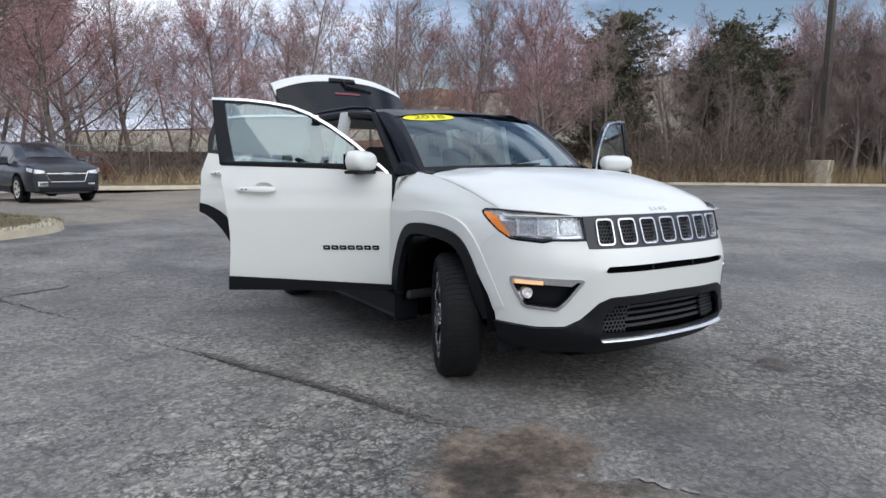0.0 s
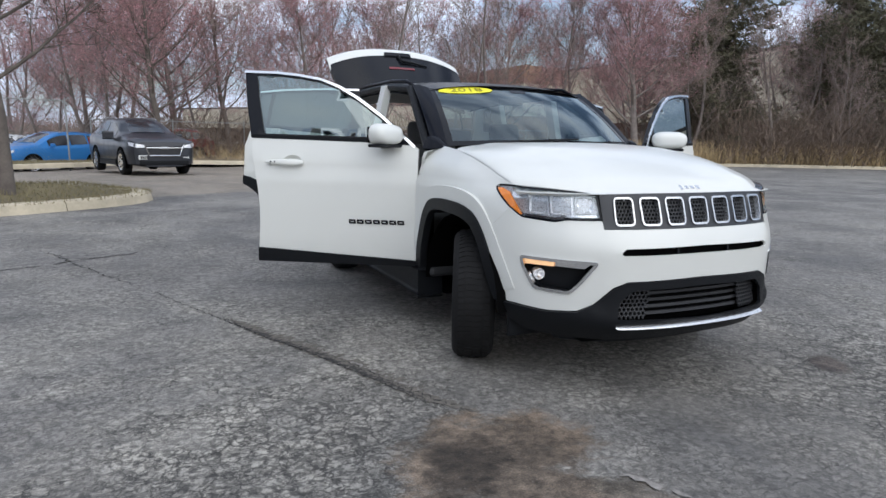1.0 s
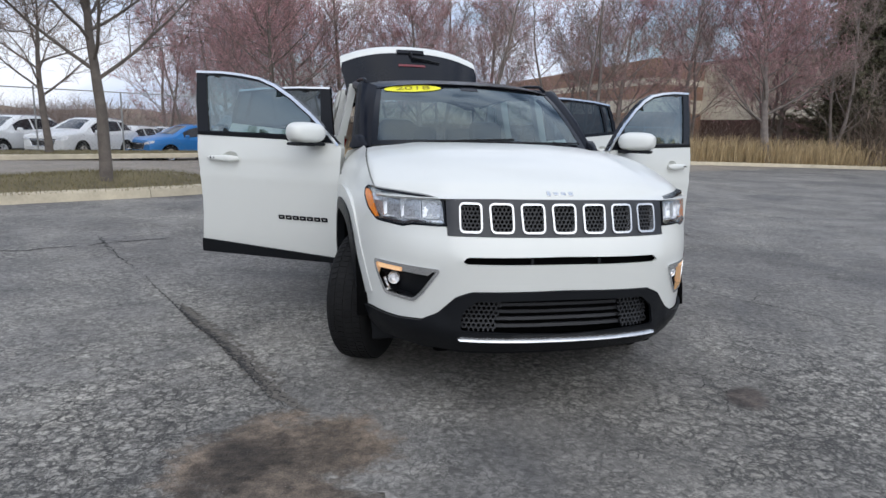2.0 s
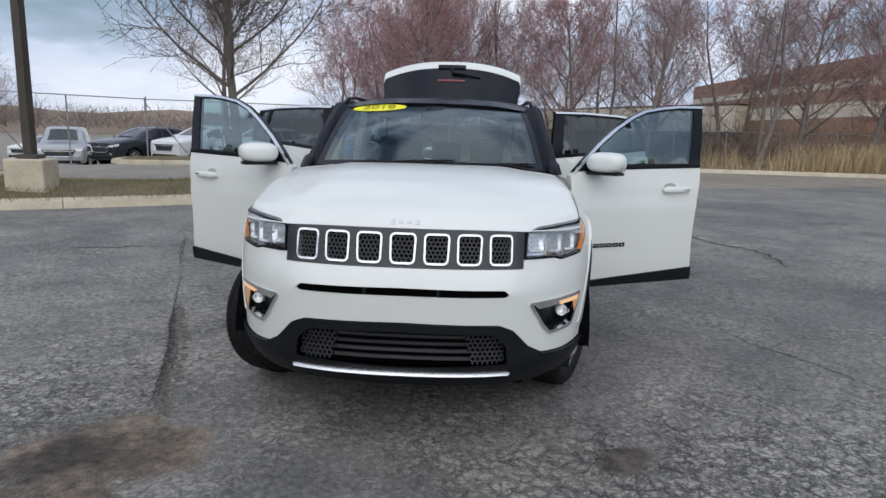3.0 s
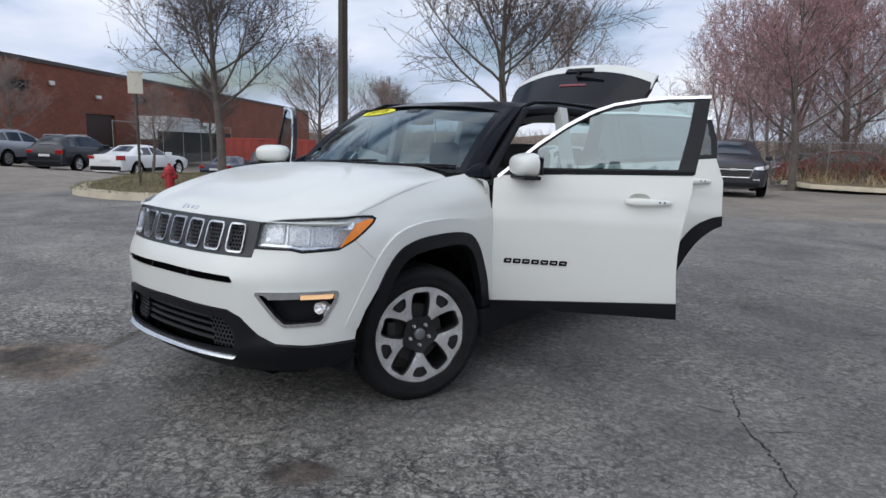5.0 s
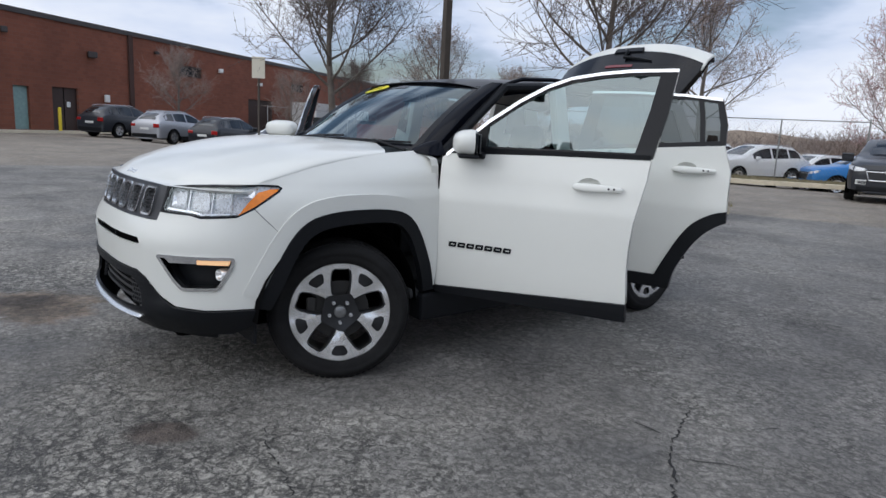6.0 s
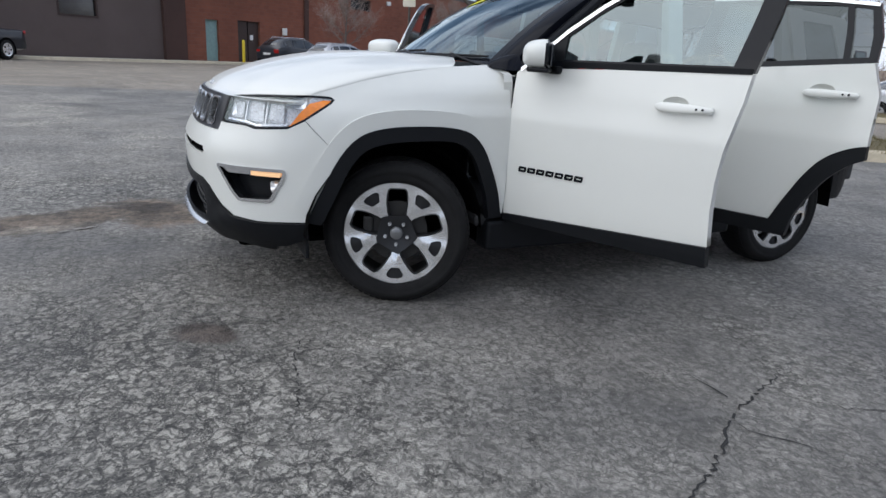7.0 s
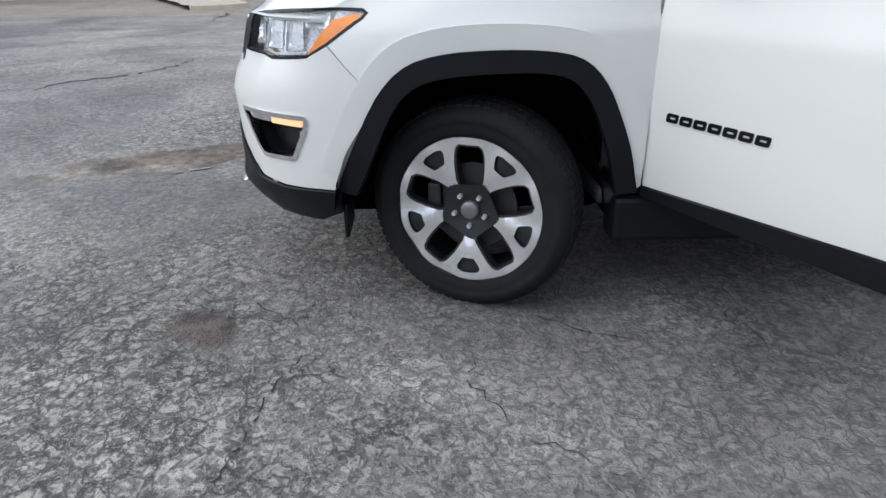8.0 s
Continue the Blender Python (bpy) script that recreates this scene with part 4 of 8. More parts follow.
# -- wheels --
def build_wheel(parent, steer, m, sx):
    """A wheel whose outer face looks along +x of its own axes."""
    bm = bmesh.new()
    R = TYRE
    prof = [(0.245, -0.10), (0.262, -0.108), (0.31, -0.110), (R - 0.018, -0.098), (R - 0.005, -0.078), (R, -0.055), (R + 0.001, 0.0), (R, 0.055), (R - 0.005, 0.078), (R - 0.018, 0.098),
            (0.318, 0.109), (0.300, 0.112), (0.298, 0.1095), (0.285, 0.1105), (0.272, 0.108), (0.258, 0.104), (0.252, 0.096), (0.246, 0.08)]
    lathe(bm, prof, 72, "x")
    tyre = part("wheel", bm, M["rubber"], parent, "black tyre on a five-spoke alloy rim", True)
    tyre.matrix_basis = m
    # tread ribs
    bm = bmesh.new()
    for k in range(72):
        q0 = 2 * math.pi * k / 72
        for x0, x1, sk in ((-0.082, -0.052, 0.018), (-0.042, -0.006, -0.010), (0.006, 0.042, 0.010), (0.052, 0.082, -0.018)):
            c8 = []
            for r in (R - 0.004, R + 0.0045):
                for x, dq in ((x0, 0.0), (x1, sk)):
                    for w in (0.006, 0.072):
                        q = q0 + dq + w
                        rr = r - 0.006 * (abs(x) > 0.07)
                        c8.append(bm.verts.new((x, rr * math.cos(q), rr * math.sin(q))))
            a, b, c, d, e, f, g, h = c8
            for fc in ((e, f, h, g), (a, b, f, e), (c, g, h, d), (a, e, g, c), (b, d, h, f)):
                bm.faces.new(fc)
    bmesh.ops.recalc_face_normals(bm, faces=bm.faces)
    part("tread", bm, M["rubber"], tyre)
    # barrel and brake
    bm = bmesh.new()
    lathe(bm, [(0.252, 0.099), (0.254, 0.088), (0.243, 0.075), (0.239, 0.02), (0.23, -0.09)], 48, "x")
    part("rim", bm, M["alloy_dark"], tyre, "dark rim barrel", True)
    # face with five windows and five end pockets
    holes, pockets = [], []
    def polar(q, pts):
        return [(r * math.cos(q) - t * math.sin(q), r * math.sin(q) + t * math.cos(q)) for r, t in pts]
    win = [(0.064, 0.026), (0.080, 0.040), (0.105, 0.048), (0.145, 0.052), (0.185, 0.052), (0.212, 0.047), (0.225, 0.034)]
    pock = [(0.172, 0.020), (0.186, 0.030), (0.206, 0.041), (0.218, 0.038), (0.225, 0.020)]
    for k in range(5):
        q = math.pi / 2 + 2 * math.pi * k / 5
        holes.append(polar(q, [(r, -t) for r, t in win] + [(r, t) for r, t in win[::-1]]))
        pockets.append(polar(q + math.pi / 5, [(r, -t) for r, t in pock] + [(r, t) for r, t in pock[::-1]]))

    def dish(u, v, i=0.0):
        r = math.hypot(u, v)
        return Vector((0.094 - 0.020 * math.exp(-((r / 0.10) ** 2)) - 0.012 * max(0, (0.235 - r) / 0.235) + 0.004 * math.cos(5 * math.atan2(u, v) * 2) * (r > 0.12) - i, -u, v))
    disc = [(0.250 * math.cos(2 * math.pi * k / 60), 0.250 * math.sin(2 * math.pi * k / 60)) for k in range(60)]
    bm = bmesh.new()
    sheet(bm, disc, holes + pockets, dish, 0.02, 0.004)
    split_smooth(part("rim_face", bm, M["alloy"], tyre, "machined silver spokes"), 40)
    for h in holes:
        bm = bmesh.new()
        out, inn = ring(h, 0.0, 0.003)
        out2, inn2 = ring(h, 0.007, 0.004)
        sheet(bm, out, [inn2], lambda u, v, i: dish(u, v, i + 0.0045), 0.02, 0.035)
        part("spoke_side", bm, M["alloy_dark"], tyre)
    for p in pockets:
        bm = bmesh.new()
        sheet(bm, ring(p, 0.0, 0.004)[0], [], lambda u, v, i: dish(u, v, i + 0.014), 0.02)
        part("end_pocket", bm, M["alloy_dark"], tyre)
    bm = bmesh.new()
    lathe(bm, [(0.03, 0.03), (0.15, 0.03), (0.15, 0.005), (0.03, 0.005)], 40, "x")
    part("brake_disc", bm, M["steel"], tyre)
    bm = bmesh.new()
    box(bm, (0.0, -0.165, -0.03), (0.05, -0.115, 0.07), 0.01)
    part("brake_caliper", bm, M["steel"], tyre)
    bm = bmesh.new()
    lathe(bm, [(0.001, 0.088), (0.026, 0.088), (0.030, 0.085), (0.031, 0.070)], 28, "x")
    part("hub_cap", bm, M["cap_grey"], tyre, "grey centre cap", True)
    bm = bmesh.new()
    star = [(r * math.cos(2 * math.pi * k / 60), r * math.sin(2 * math.pi * k / 60)) for k, r in enumerate([0.100 + 0.006 * math.cos(2 * math.pi * k / 12 + math.pi) for k in range(60)])]
    star = [p for p in dense(star, 0.006) if not any(inside(p, ring(h, 0.0, 0.002)[0]) for h in holes)]
    sheet(bm, star, [], lambda u, v, i: dish(u, v, i - 0.0035), 0.012, 0.006)
    part("hub_plate", bm, M["hub_grey"], tyre, "dark grey hub star")
    for k in range(5):
        q = math.pi / 2 + math.pi / 5 + 2 * math.pi * k / 5
        bm = bmesh.new()
        lathe(bm, [(0.001, 0.092), (0.007, 0.092), (0.0085, 0.089), (0.009, 0.072)], 6, "x", (0, 0.056 * math.cos(q), 0.056 * math.sin(q)))
        part("wheel_nut", bm, M["lamp_grey"], tyre)
    return tyre


for sx, yc, steer in ((-1, 0.015, 27.0), (1, 0.032, 23.0), (-1, WB, 0.0), (1, WB, 0.0)):
    m = pose(sx * HUB_X, yc, TYRE - 0.004, 0, 0, (0 if sx > 0 else 180) - steer)
    build_wheel(car, steer, m, sx)

# -- windscreen, roof and pillars --
def shield(u, v, i=0.0):
    """u across (-1 to 1), v from the base (0) to the header (1)."""
    w = 0.768 + (0.655 - 0.768) * v
    y0, y1 = 0.545 - 0.20 * (1 - u * u), 1.085 - 0.10 * (1 - u * u)
    z0, z1 = 1.140 + 0.022 * (1 - u * u), 1.535 + 0.030 * (1 - u * u)
    p = Vector((u * w, y0 + (y1 - y0) * v, z0 + (z1 - z0) * v + 0.028 * math.sin(math.pi * v)))
    return p - Vector((0, -0.62, 0.78)) * i


def strip(bm, fmap, u0, u1, v0, v1, nu, nv):
    g = [[bm.verts.new(fmap(u0 + (u1 - u0) * i / nu, v0 + (v1 - v0) * j / nv)) for i in range(nu + 1)] for j in range(nv + 1)]
    for j in range(nv):
        for i in range(nu):
            bm.faces.new((g[j][i], g[j][i + 1], g[j + 1][i + 1], g[j + 1][i]))
    return g


bm = bmesh.new()
strip(bm, shield, -0.93, 0.93, 0.03, 0.98, 24, 12)
ws = part("windscreen", bm, M["glass_shield"], car, "tinted windscreen", True)
ws.visible_shadow = False
bm = bmesh.new()
strip(bm, lambda u, v: shield(u, v, -0.002), -0.93, 0.93, 0.935, 0.985, 24, 2)
strip(bm, lambda u, v: shield(u, v, -0.002), -0.93, 0.93, 0.02, 0.075, 24, 2)
for sg in (-1, 1):
    strip(bm, lambda u, v: shield(sg * u, v, -0.002), 0.885, 0.935, 0.05, 0.96, 2, 12)
part("screen_border", bm, M["gloss_black"], ws)
bm = bmesh.new()
strip(bm, lambda u, v: shield(u, v, -0.002), -0.09, 0.09, 0.86, 0.945, 6, 3)
part("sensor_patch", bm, M["gloss_black"], ws)
# price-year sticker
bm = bmesh.new()
SC = (-0.575, 0.905)
fan = [bm.verts.new(shield(SC[0] + 0.285 * math.cos(2 * math.pi * k / 48), SC[1] + 0.076 * math.sin(2 * math.pi * k / 48), -0.004)) for k in range(48)]
bm.faces.new(fan)
bmesh.ops.triangulate(bm, faces=bm.faces)
sticker = part("year_sticker", bm, M["yellow"], ws, "yellow oval sticker reading 2018")
txt = bpy.data.curves.new("year_text", "FONT")
txt.body, txt.size, txt.align_x, txt.align_y, txt.extrude = "2018", 0.070, "CENTER", "CENTER", 0.0006
tmp = bpy.data.objects.new("year_text_src", txt)
scene.collection.objects.link(tmp)
bpy.context.view_layer.update()
tme = bpy.data.meshes.new_from_object(tmp.evaluated_get(bpy.context.evaluated_depsgraph_get()))
bpy.data.objects.remove(tmp)
for v in tme.vertices:
    q = shield(SC[0] + v.co.x * 1.55 / 0.62, SC[1] + v.co.y / 0.62, -0.0065 - v.co.z)
    v.co = q
link("year_digits", tme, M["ink"], ws, "dark digits 2018")
# wipers
for x0, x1, v1 in ((-0.46, 0.16, 0.075), (0.10, 0.66, 0.065)):
    bm = bmesh.new()
    tube(bm, [shield(u / 0.76, 0.025 + 0.010 * k, -0.014) for k, u in enumerate(np.linspace(x0, x1, 6))], 0.0065, 6)
    tube(bm, [shield(x1 / 0.76, -0.01, -0.01), shield((x0 * 0.4 + x1 * 0.6) / 0.76, 0.050, -0.022)], 0.008, 6)
    part("wiper", bm, M["cladding"], car, "black wiper arm and blade")
bm = bmesh.new()
strip(bm, lambda u, v: Vector((u * 0.77, 0.27 + 0.22 * (1 - u * u) + (0.29 - 0.02 * (1 - u * u)) * v * 0.9, 1.125 + 0.03 * (1 - u * u))), -1, 1, 0, 1, 20, 3)
part("cowl", bm, M["cladding"], car, "black cowl panel")


def roof(u, v, i=0.0):
    w = float(np.interp(v, [0, 0.25, 0.8, 1], [0.672, 0.705, 0.690, 0.655]))
    y = 1.05 - 0.095 * (1 - u * u) * (1 - v) + (2.98 - 1.05) * v + 0.05 * (1 - u * u) * v
    zc = float(np.interp(v, [0, 0.12, 0.3, 0.6, 0.85, 1.0], [1.566, 1.606, 1.632, 1.632, 1.605, 1.575]))
    return Vector((u * w, y, zc - 0.055 * abs(u) ** 3.2 - i))


bm = bmesh.new()
g = strip(bm, roof, -1, 1, 0, 1, 24, 24)
for i, sg in ((0, -1), (24, 1)):
    col = [r[i] for r in g]
    low = [bm.verts.new(p.co + Vector((sg * 0.02, 0, -0.045))) for p in col]
    for j in range(24):
        bm.faces.new((low[j], low[j + 1], col[j + 1], col[j]))
bmesh.ops.recalc_face_normals(bm, faces=bm.faces)
split_smooth(part("roof", bm, M["black_paint"], car, "gloss black roof"), 50)
bm = bmesh.new()
strip(bm, lambda u, v: roof(u * 0.97, v, 0.045), -1, 1, 0.02, 0.98, 12, 12)
part("headliner", bm, M["headliner"], car)


def side_glass_x(z):
    return 0.868 - (z - 1.19) * 0.225


for sx in (-1, 1):
    # roof rail
    bm = bmesh.new()
    pts = [(sx * 0.668, 1.22, 1.562), (sx * 0.672, 1.34, 1.600), (sx * 0.675, 1.6, 1.618), (sx * 0.673, 2.2, 1.620), (sx * 0.662, 2.62, 1.604), (sx * 0.650, 2.78, 1.56)]
    tube(bm, pts, [0.010, 0.013, 0.013, 0.013, 0.013, 0.010], 8)
    part("roof_rail", bm, M["black_paint"], car, "black roof rail", True)
    # A-pillar
    bm = bmesh.new()
    a0 = []
    for k in range(13):
        v = k / 12
        p = shield(0.93, v)
        q = Vector((0.790 + (0.708 - 0.790) * v, 0.585 + (1.140 - 0.585) * v, 1.150 + (1.560 - 1.150) * v + 0.03 * math.sin(math.pi * v)))
        a0.append([Vector((sx * c.x, c.y, c.z)) for c in (p, p.lerp(q, 0.5) + Vector((0.010, -0.008, 0.012)), q, q + Vector((-0.022, 0.085, -0.028)), p + Vector((-0.03, 0.09, -0.05)))])
    rows = [[bm.verts.new(c) for c in r] for r in a0]
    for r0, r1 in zip(rows, rows[1:]):
        for i in range(5):
            bm.faces.new((r0[i], r0[(i + 1) % 5], r1[(i + 1) % 5], r1[i]))
    bmesh.ops.recalc_face_normals(bm, faces=bm.faces)
    split_smooth(part("a_pillar", bm, M["black_paint"], car, "black screen pillar"), 50)
    # inner body side: B and C pillars, and the cant rail that the open doors leave bare
    for y0, y1, w in ((1.52, 1.66, 0.05), (2.40, 2.62, 0.06)):
        bm = bmesh.new()
        for z0, z1 in ((0.40, 0.80), (0.80, 1.19), (1.19, 1.40), (1.40, 1.58)):
            x0 = 0.86 - 0.0 if z0 < 1.19 else side_glass_x(z0) - 0.02
            x1 = 0.86 - 0.0 if z1 <= 1.19 else side_glass_x(z1) - 0.02
            k0, k1 = (z0 - 0.4) * 0.05, (z1 - 0.4) * 0.05
            c8 = [bm.verts.new((sx * (x + dx), y + k * 0.2, z)) for x, z, k in ((x0, z0, k0), (x1, z1, k1)) for dx in (-0.06, -0.005) for y in (y0 + 0.02, y1 - 0.02)]
            a, b, c, d, e, f, g_, h = c8
            for fc in ((a, b, f, e), (c, g_, h, d), (a, e, g_, c), (b, d, h, f)):
                bm.faces.new(fc)
        bmesh.ops.recalc_face_normals(bm, faces=bm.faces)
        part("door_pillar", bm, M["white"], car, "white painted door pillar")
    bm = bmesh.new()
    tube(bm, [(sx * 0.80, 0.64, 1.14), (sx * 0.712, 1.16, 1.535), (sx * 0.715, 1.6, 1.572), (sx * 0.71, 2.3, 1.565), (sx * 0.68, 2.85, 1.52)], 0.028, 8)
    part("door_seal", bm, M["cladding"], car, "black door seal")
    # rear quarter with its arch
    s0, s1 = s_at_y(2.575), s_at_y(3.20)
    ra = arch(WB, 1)
    pts = [(s0, 1.24), (s0, 0.93)] + [p for p in ra[12:] if p[1] > 0.645] + [(s_at_y(3.10), 0.645), (s1 + 0.10, 0.66), (s1 + 0.10, 1.0), (s1, 1.24)]
    bm = bmesh.new()
    sheet(bm, [(sx * u, v) for u, v in pts], [], shell, 0.05, 0.01)
    split_smooth(part("rear_wing", bm, M["white"], car))
    bm = bmesh.new()
    o2, i2 = arch(WB, 1, grow=0.002), arch(WB, 1, grow=-0.062)
    sheet(bm, [(sx * u, v) for u, v in o2[12:] + i2[12:][::-1]], [], lambda u, v, i: shell(u, v, i - 0.016), 0.03, 0.04)
    part("rear_arch_flare", bm, M["cladding"], car, "black rear arch flare")
    # quarter window and D-pillar
    bm = bmesh.new()

    def quarter(y, z, i=0.0):
        return Vector((sx * (side_glass_x(z) - 0.03 * max(0, y - 2.6) - i), y, z))
    sheet(bm, [(2.52, 1.215), (3.16, 1.235), (2.98, 1.55), (2.46, 1.575)], [[(2.62, 1.26), (2.95, 1.27), (2.86, 1.50), (2.58, 1.51)]], quarter, 0.06, 0.02)
    dp = part("d_pillar", bm, M["white"], car)
    bm = bmesh.new()
    sheet(bm, [(2.62, 1.26), (2.95, 1.27), (2.86, 1.50), (2.58, 1.51)], [], lambda u, v, i: quarter(u, v, i + 0.01), 0.08)
    part("quarter_window", bm, M["glass_dark"], dp)
    bm = bmesh.new()
    c = [(s_at_y(3.18), 1.02), (s_at_y(3.18), 1.16), (s_at_y(3.36) + 0.1, 1.14), (s_at_y(3.36) + 0.1, 1.03)]
    sheet(bm, [(sx * u, v) for u, v in c], [], lambda u, v, i: shell(u, v, i - 0.008), 0.04, 0.03)
    part("tail_lamp", bm, M["red_lens"], car, "red tail lamp")

# rear bumper and load floor
bm = bmesh.new()
s1 = s_at_y(3.16)
sheet(bm, [(s1, 0.64), (_ps[-1], 0.70), (_ps[-1], 0.36), (s1, 0.40)], [], shell, 0.06, 0.02)
sheet(bm, [(-s1, 0.64), (-_ps[-1], 0.70), (-_ps[-1], 0.36), (-s1, 0.40)], [], shell, 0.06, 0.02)
part("rear_bumper", bm, M["cladding"], car, "black rear bumper")
bm = bmesh.new()
box(bm, (-0.80, 2.25, 0.52), (0.80, 3.38, 0.66), 0.02)
box(bm, (-0.86, 0.42, 0.36), (0.86, 2.3, 0.42), 0.02)
part("cabin_floor", bm, M["trim_dark"], car)

# -- tailgate, raised --
HINGE = Vector((0, 2.96, 1.585))
LIFT = 100.0


def gate(u, v, i=0.0):
    """Closed gate: v from the hinge (0) to the foot (1), u across."""
    y = float(np.interp(v, [0, 0.12, 0.52, 0.68, 0.80, 1.0], [2.96, 3.06, 3.25, 3.36, 3.385, 3.36]))
    z = float(np.interp(v, [0, 0.12, 0.52, 0.68, 0.80, 1.0], [1.585, 1.52, 1.25, 1.10, 1.03, 0.86]))
    w = float(np.interp(v, [0, 0.15, 0.5, 0.62, 0.85, 1.0], [0.625, 0.65, 0.69, 0.71, 0.71, 0.64]))
    n = Vector((0, 0.8, 0.6)) if v < 0.6 else Vector((0, 1, 0.05))
    bow = 0.13 * (abs(u) ** 2.5)
    return Vector((u * w, y - bow, z)) - n * i


def hinge_turn(p, deg):
    return Matrix.Translation(p) @ Matrix.Rotation(radians(deg), 4, "X") @ Matrix.Translation(-p)


gate_m = hinge_turn(HINGE, LIFT)
bm = bmesh.new()
sheet(bm, rounded([(-1, 0), (1, 0), (1, 0.3), (1, 0.62), (0.99, 1), (-0.99, 1), (-1, 0.62), (-1, 0.3)], 0.13, 5), [[(-0.86, 0.16), (0.86, 0.16), (0.86, 0.50), (-0.86, 0.50)]], gate, 0.05, 0.016)
tg = split_smooth(part("tailgate", bm, M["white"], car, "raised white tailgate with dark rear window"), 40)
tg.matrix_basis = gate_m
bm = bmesh.new()
sheet(bm, [(-1.01, 0.09), (1.01, 0.09), (1.01, 0.55), (0.98, 0.62), (-0.98, 0.62), (-1.01, 0.55)], [], lambda u, v, i: gate(u, v, i - 0.010), 0.06, 0.022)
part("rear_window", bm, M["gloss_black"], tg, "black tinted rear window")
bm = bmesh.new()
sheet(bm, [(-0.99, -0.03), (0.99, -0.03), (0.97, 0.085), (-0.97, 0.085)], [], lambda u, v, i: gate(u, v, i - 0.012), 0.06, 0.03)
part("spoiler", bm, M["black_paint"], tg, "black roof spoiler")
# a red smear on the glass, drawn as a flat strip
bm = bmesh.new()
sheet(bm, [(-0.20, 0.42), (0.20, 0.42), (0.20, 0.455), (-0.20, 0.455)], [], lambda u, v, i: gate(u, v, i - 0.016), 0.06, 0.01)
part("brake_lamp", bm, M["red_dim"], tg, "dull red strip on the rear window")
bm = bmesh.new()
tube(bm, [gate(0.0, 0.60, -0.030), gate(0.02, 0.545, -0.03), gate(0.25, 0.53, -0.025), gate(0.42, 0.52, -0.02)], [0.018, 0.016, 0.010, 0.007], 8)
part("rear_wiper", bm, M["cladding"], tg, "black rear wiper")
bm = bmesh.new()
sheet(bm, [(-0.20, 0.60), (0.20, 0.60), (0.20, 0.64), (-0.20, 0.64)], [], lambda u, v, i: gate(u, v, i - 0.03), 0.06, 0.03)
part("gate_grip", bm, M["gloss_black"], tg, "gloss black grip bar")
for sx in (-1, 1):
    bm = bmesh.new()
    tube(bm, [(sx * 0.64, 3.06, 1.30), (gate_m @ gate(sx * 0.95, 0.42, 0.05))], 0.011, 8)
    part("gas_strut", bm, M["cladding"], car, "black gas strut")
bm = bmesh.new()
sheet(bm, rounded([(-0.985, 0.01), (0.985, 0.01), (0.985, 0.3), (0.985, 0.62), (0.975, 0.985), (-0.975, 0.985), (-0.985, 0.62), (-0.985, 0.3)], 0.13, 5), [[(-0.84, 0.17), (0.84, 0.17), (0.84, 0.49), (-0.84, 0.49)]], lambda u, v, i: gate(u, v, i + 0.017), 0.06, 0.045)
part("gate_trim", bm, M["gloss_black"], tg, "black inner gate panel")


# -- doors --
def door_skin(sx):
    def f(y, z, i=0.0):
        if z <= 1.19:
            p = shell(s_at_y(y), z, i)
            x = p.x
        else:
            x = side_glass_x(z) - 0.004 - i
        return Vector((sx * x, y, z))
    return f


def swing(x, y, deg, sx):
    p = Vector((sx * x, y, 0))
    return Matrix.Translation(p) @ Matrix.Rotation(radians(-sx * deg), 4, "Z") @ Matrix.Translation(-p)


def cup_line(y, z):
    return [(y - 0.045 + 0.058 * math.cos(q), z + 0.010 + 0.034 * math.sin(q)) for q in [2 * math.pi * k / 20 for k in range(20)]]


def handle(parent, fs, y, z):
    """A rounded pull bar over a scooped cup."""
    bm = bmesh.new()
    bmesh.ops.create_uvsphere(bm, u_segments=24, v_segments=12, radius=1.0)
    for v in bm.verts:
        c = v.co
        u = math.copysign(abs(c.y) ** 0.75, c.y)
        w = math.copysign(abs(c.z) ** 0.8, c.z)
        v.co = fs(y + 0.122 * u, z + 0.019 * w * (1 - 0.25 * u), -0.030 - 0.011 * c.x * (1 if fs(y, z).x > 0 else -1) + 0.012 * u * u)
    grip = part("door_handle", bm, M["white"], parent, "white pull handle", True)
    bm = bmesh.new()
    for du in (0.055, 0.080):
        sheet(bm, [(y + du + 0.005 * math.cos(q), z + 0.002 + 0.005 * math.sin(q)) for q in [k * math.pi / 4 for k in range(8)]], [], lambda u, v, i: fs(u, v, i - 0.0405), 0.02, 0.004)
    part("key_button", bm, M["gloss_black"], grip)
    bm = bmesh.new()
    for dy in (-0.100, 0.098):
        sheet(bm, [(y + dy - 0.012, z - 0.013), (y + dy + 0.012, z - 0.013), (y + dy + 0.012, z + 0.011), (y + dy - 0.012, z + 0.011)], [], lambda u, v, i: fs(u, v, i - 0.022), 0.03, 0.026)
    part("handle_foot", bm, M["white"], parent)
    bm = bmesh.new()
    sheet(bm, cup_line(y, z), [], lambda u, v, i: fs(u, v, i + 0.030 * max(0, 1 - math.hypot((u - y + 0.045) / 0.058, (v - z - 0.010) / 0.034) ** 2)), 0.010)
    part("handle_cup", bm, M["white"], parent, smooth=True)


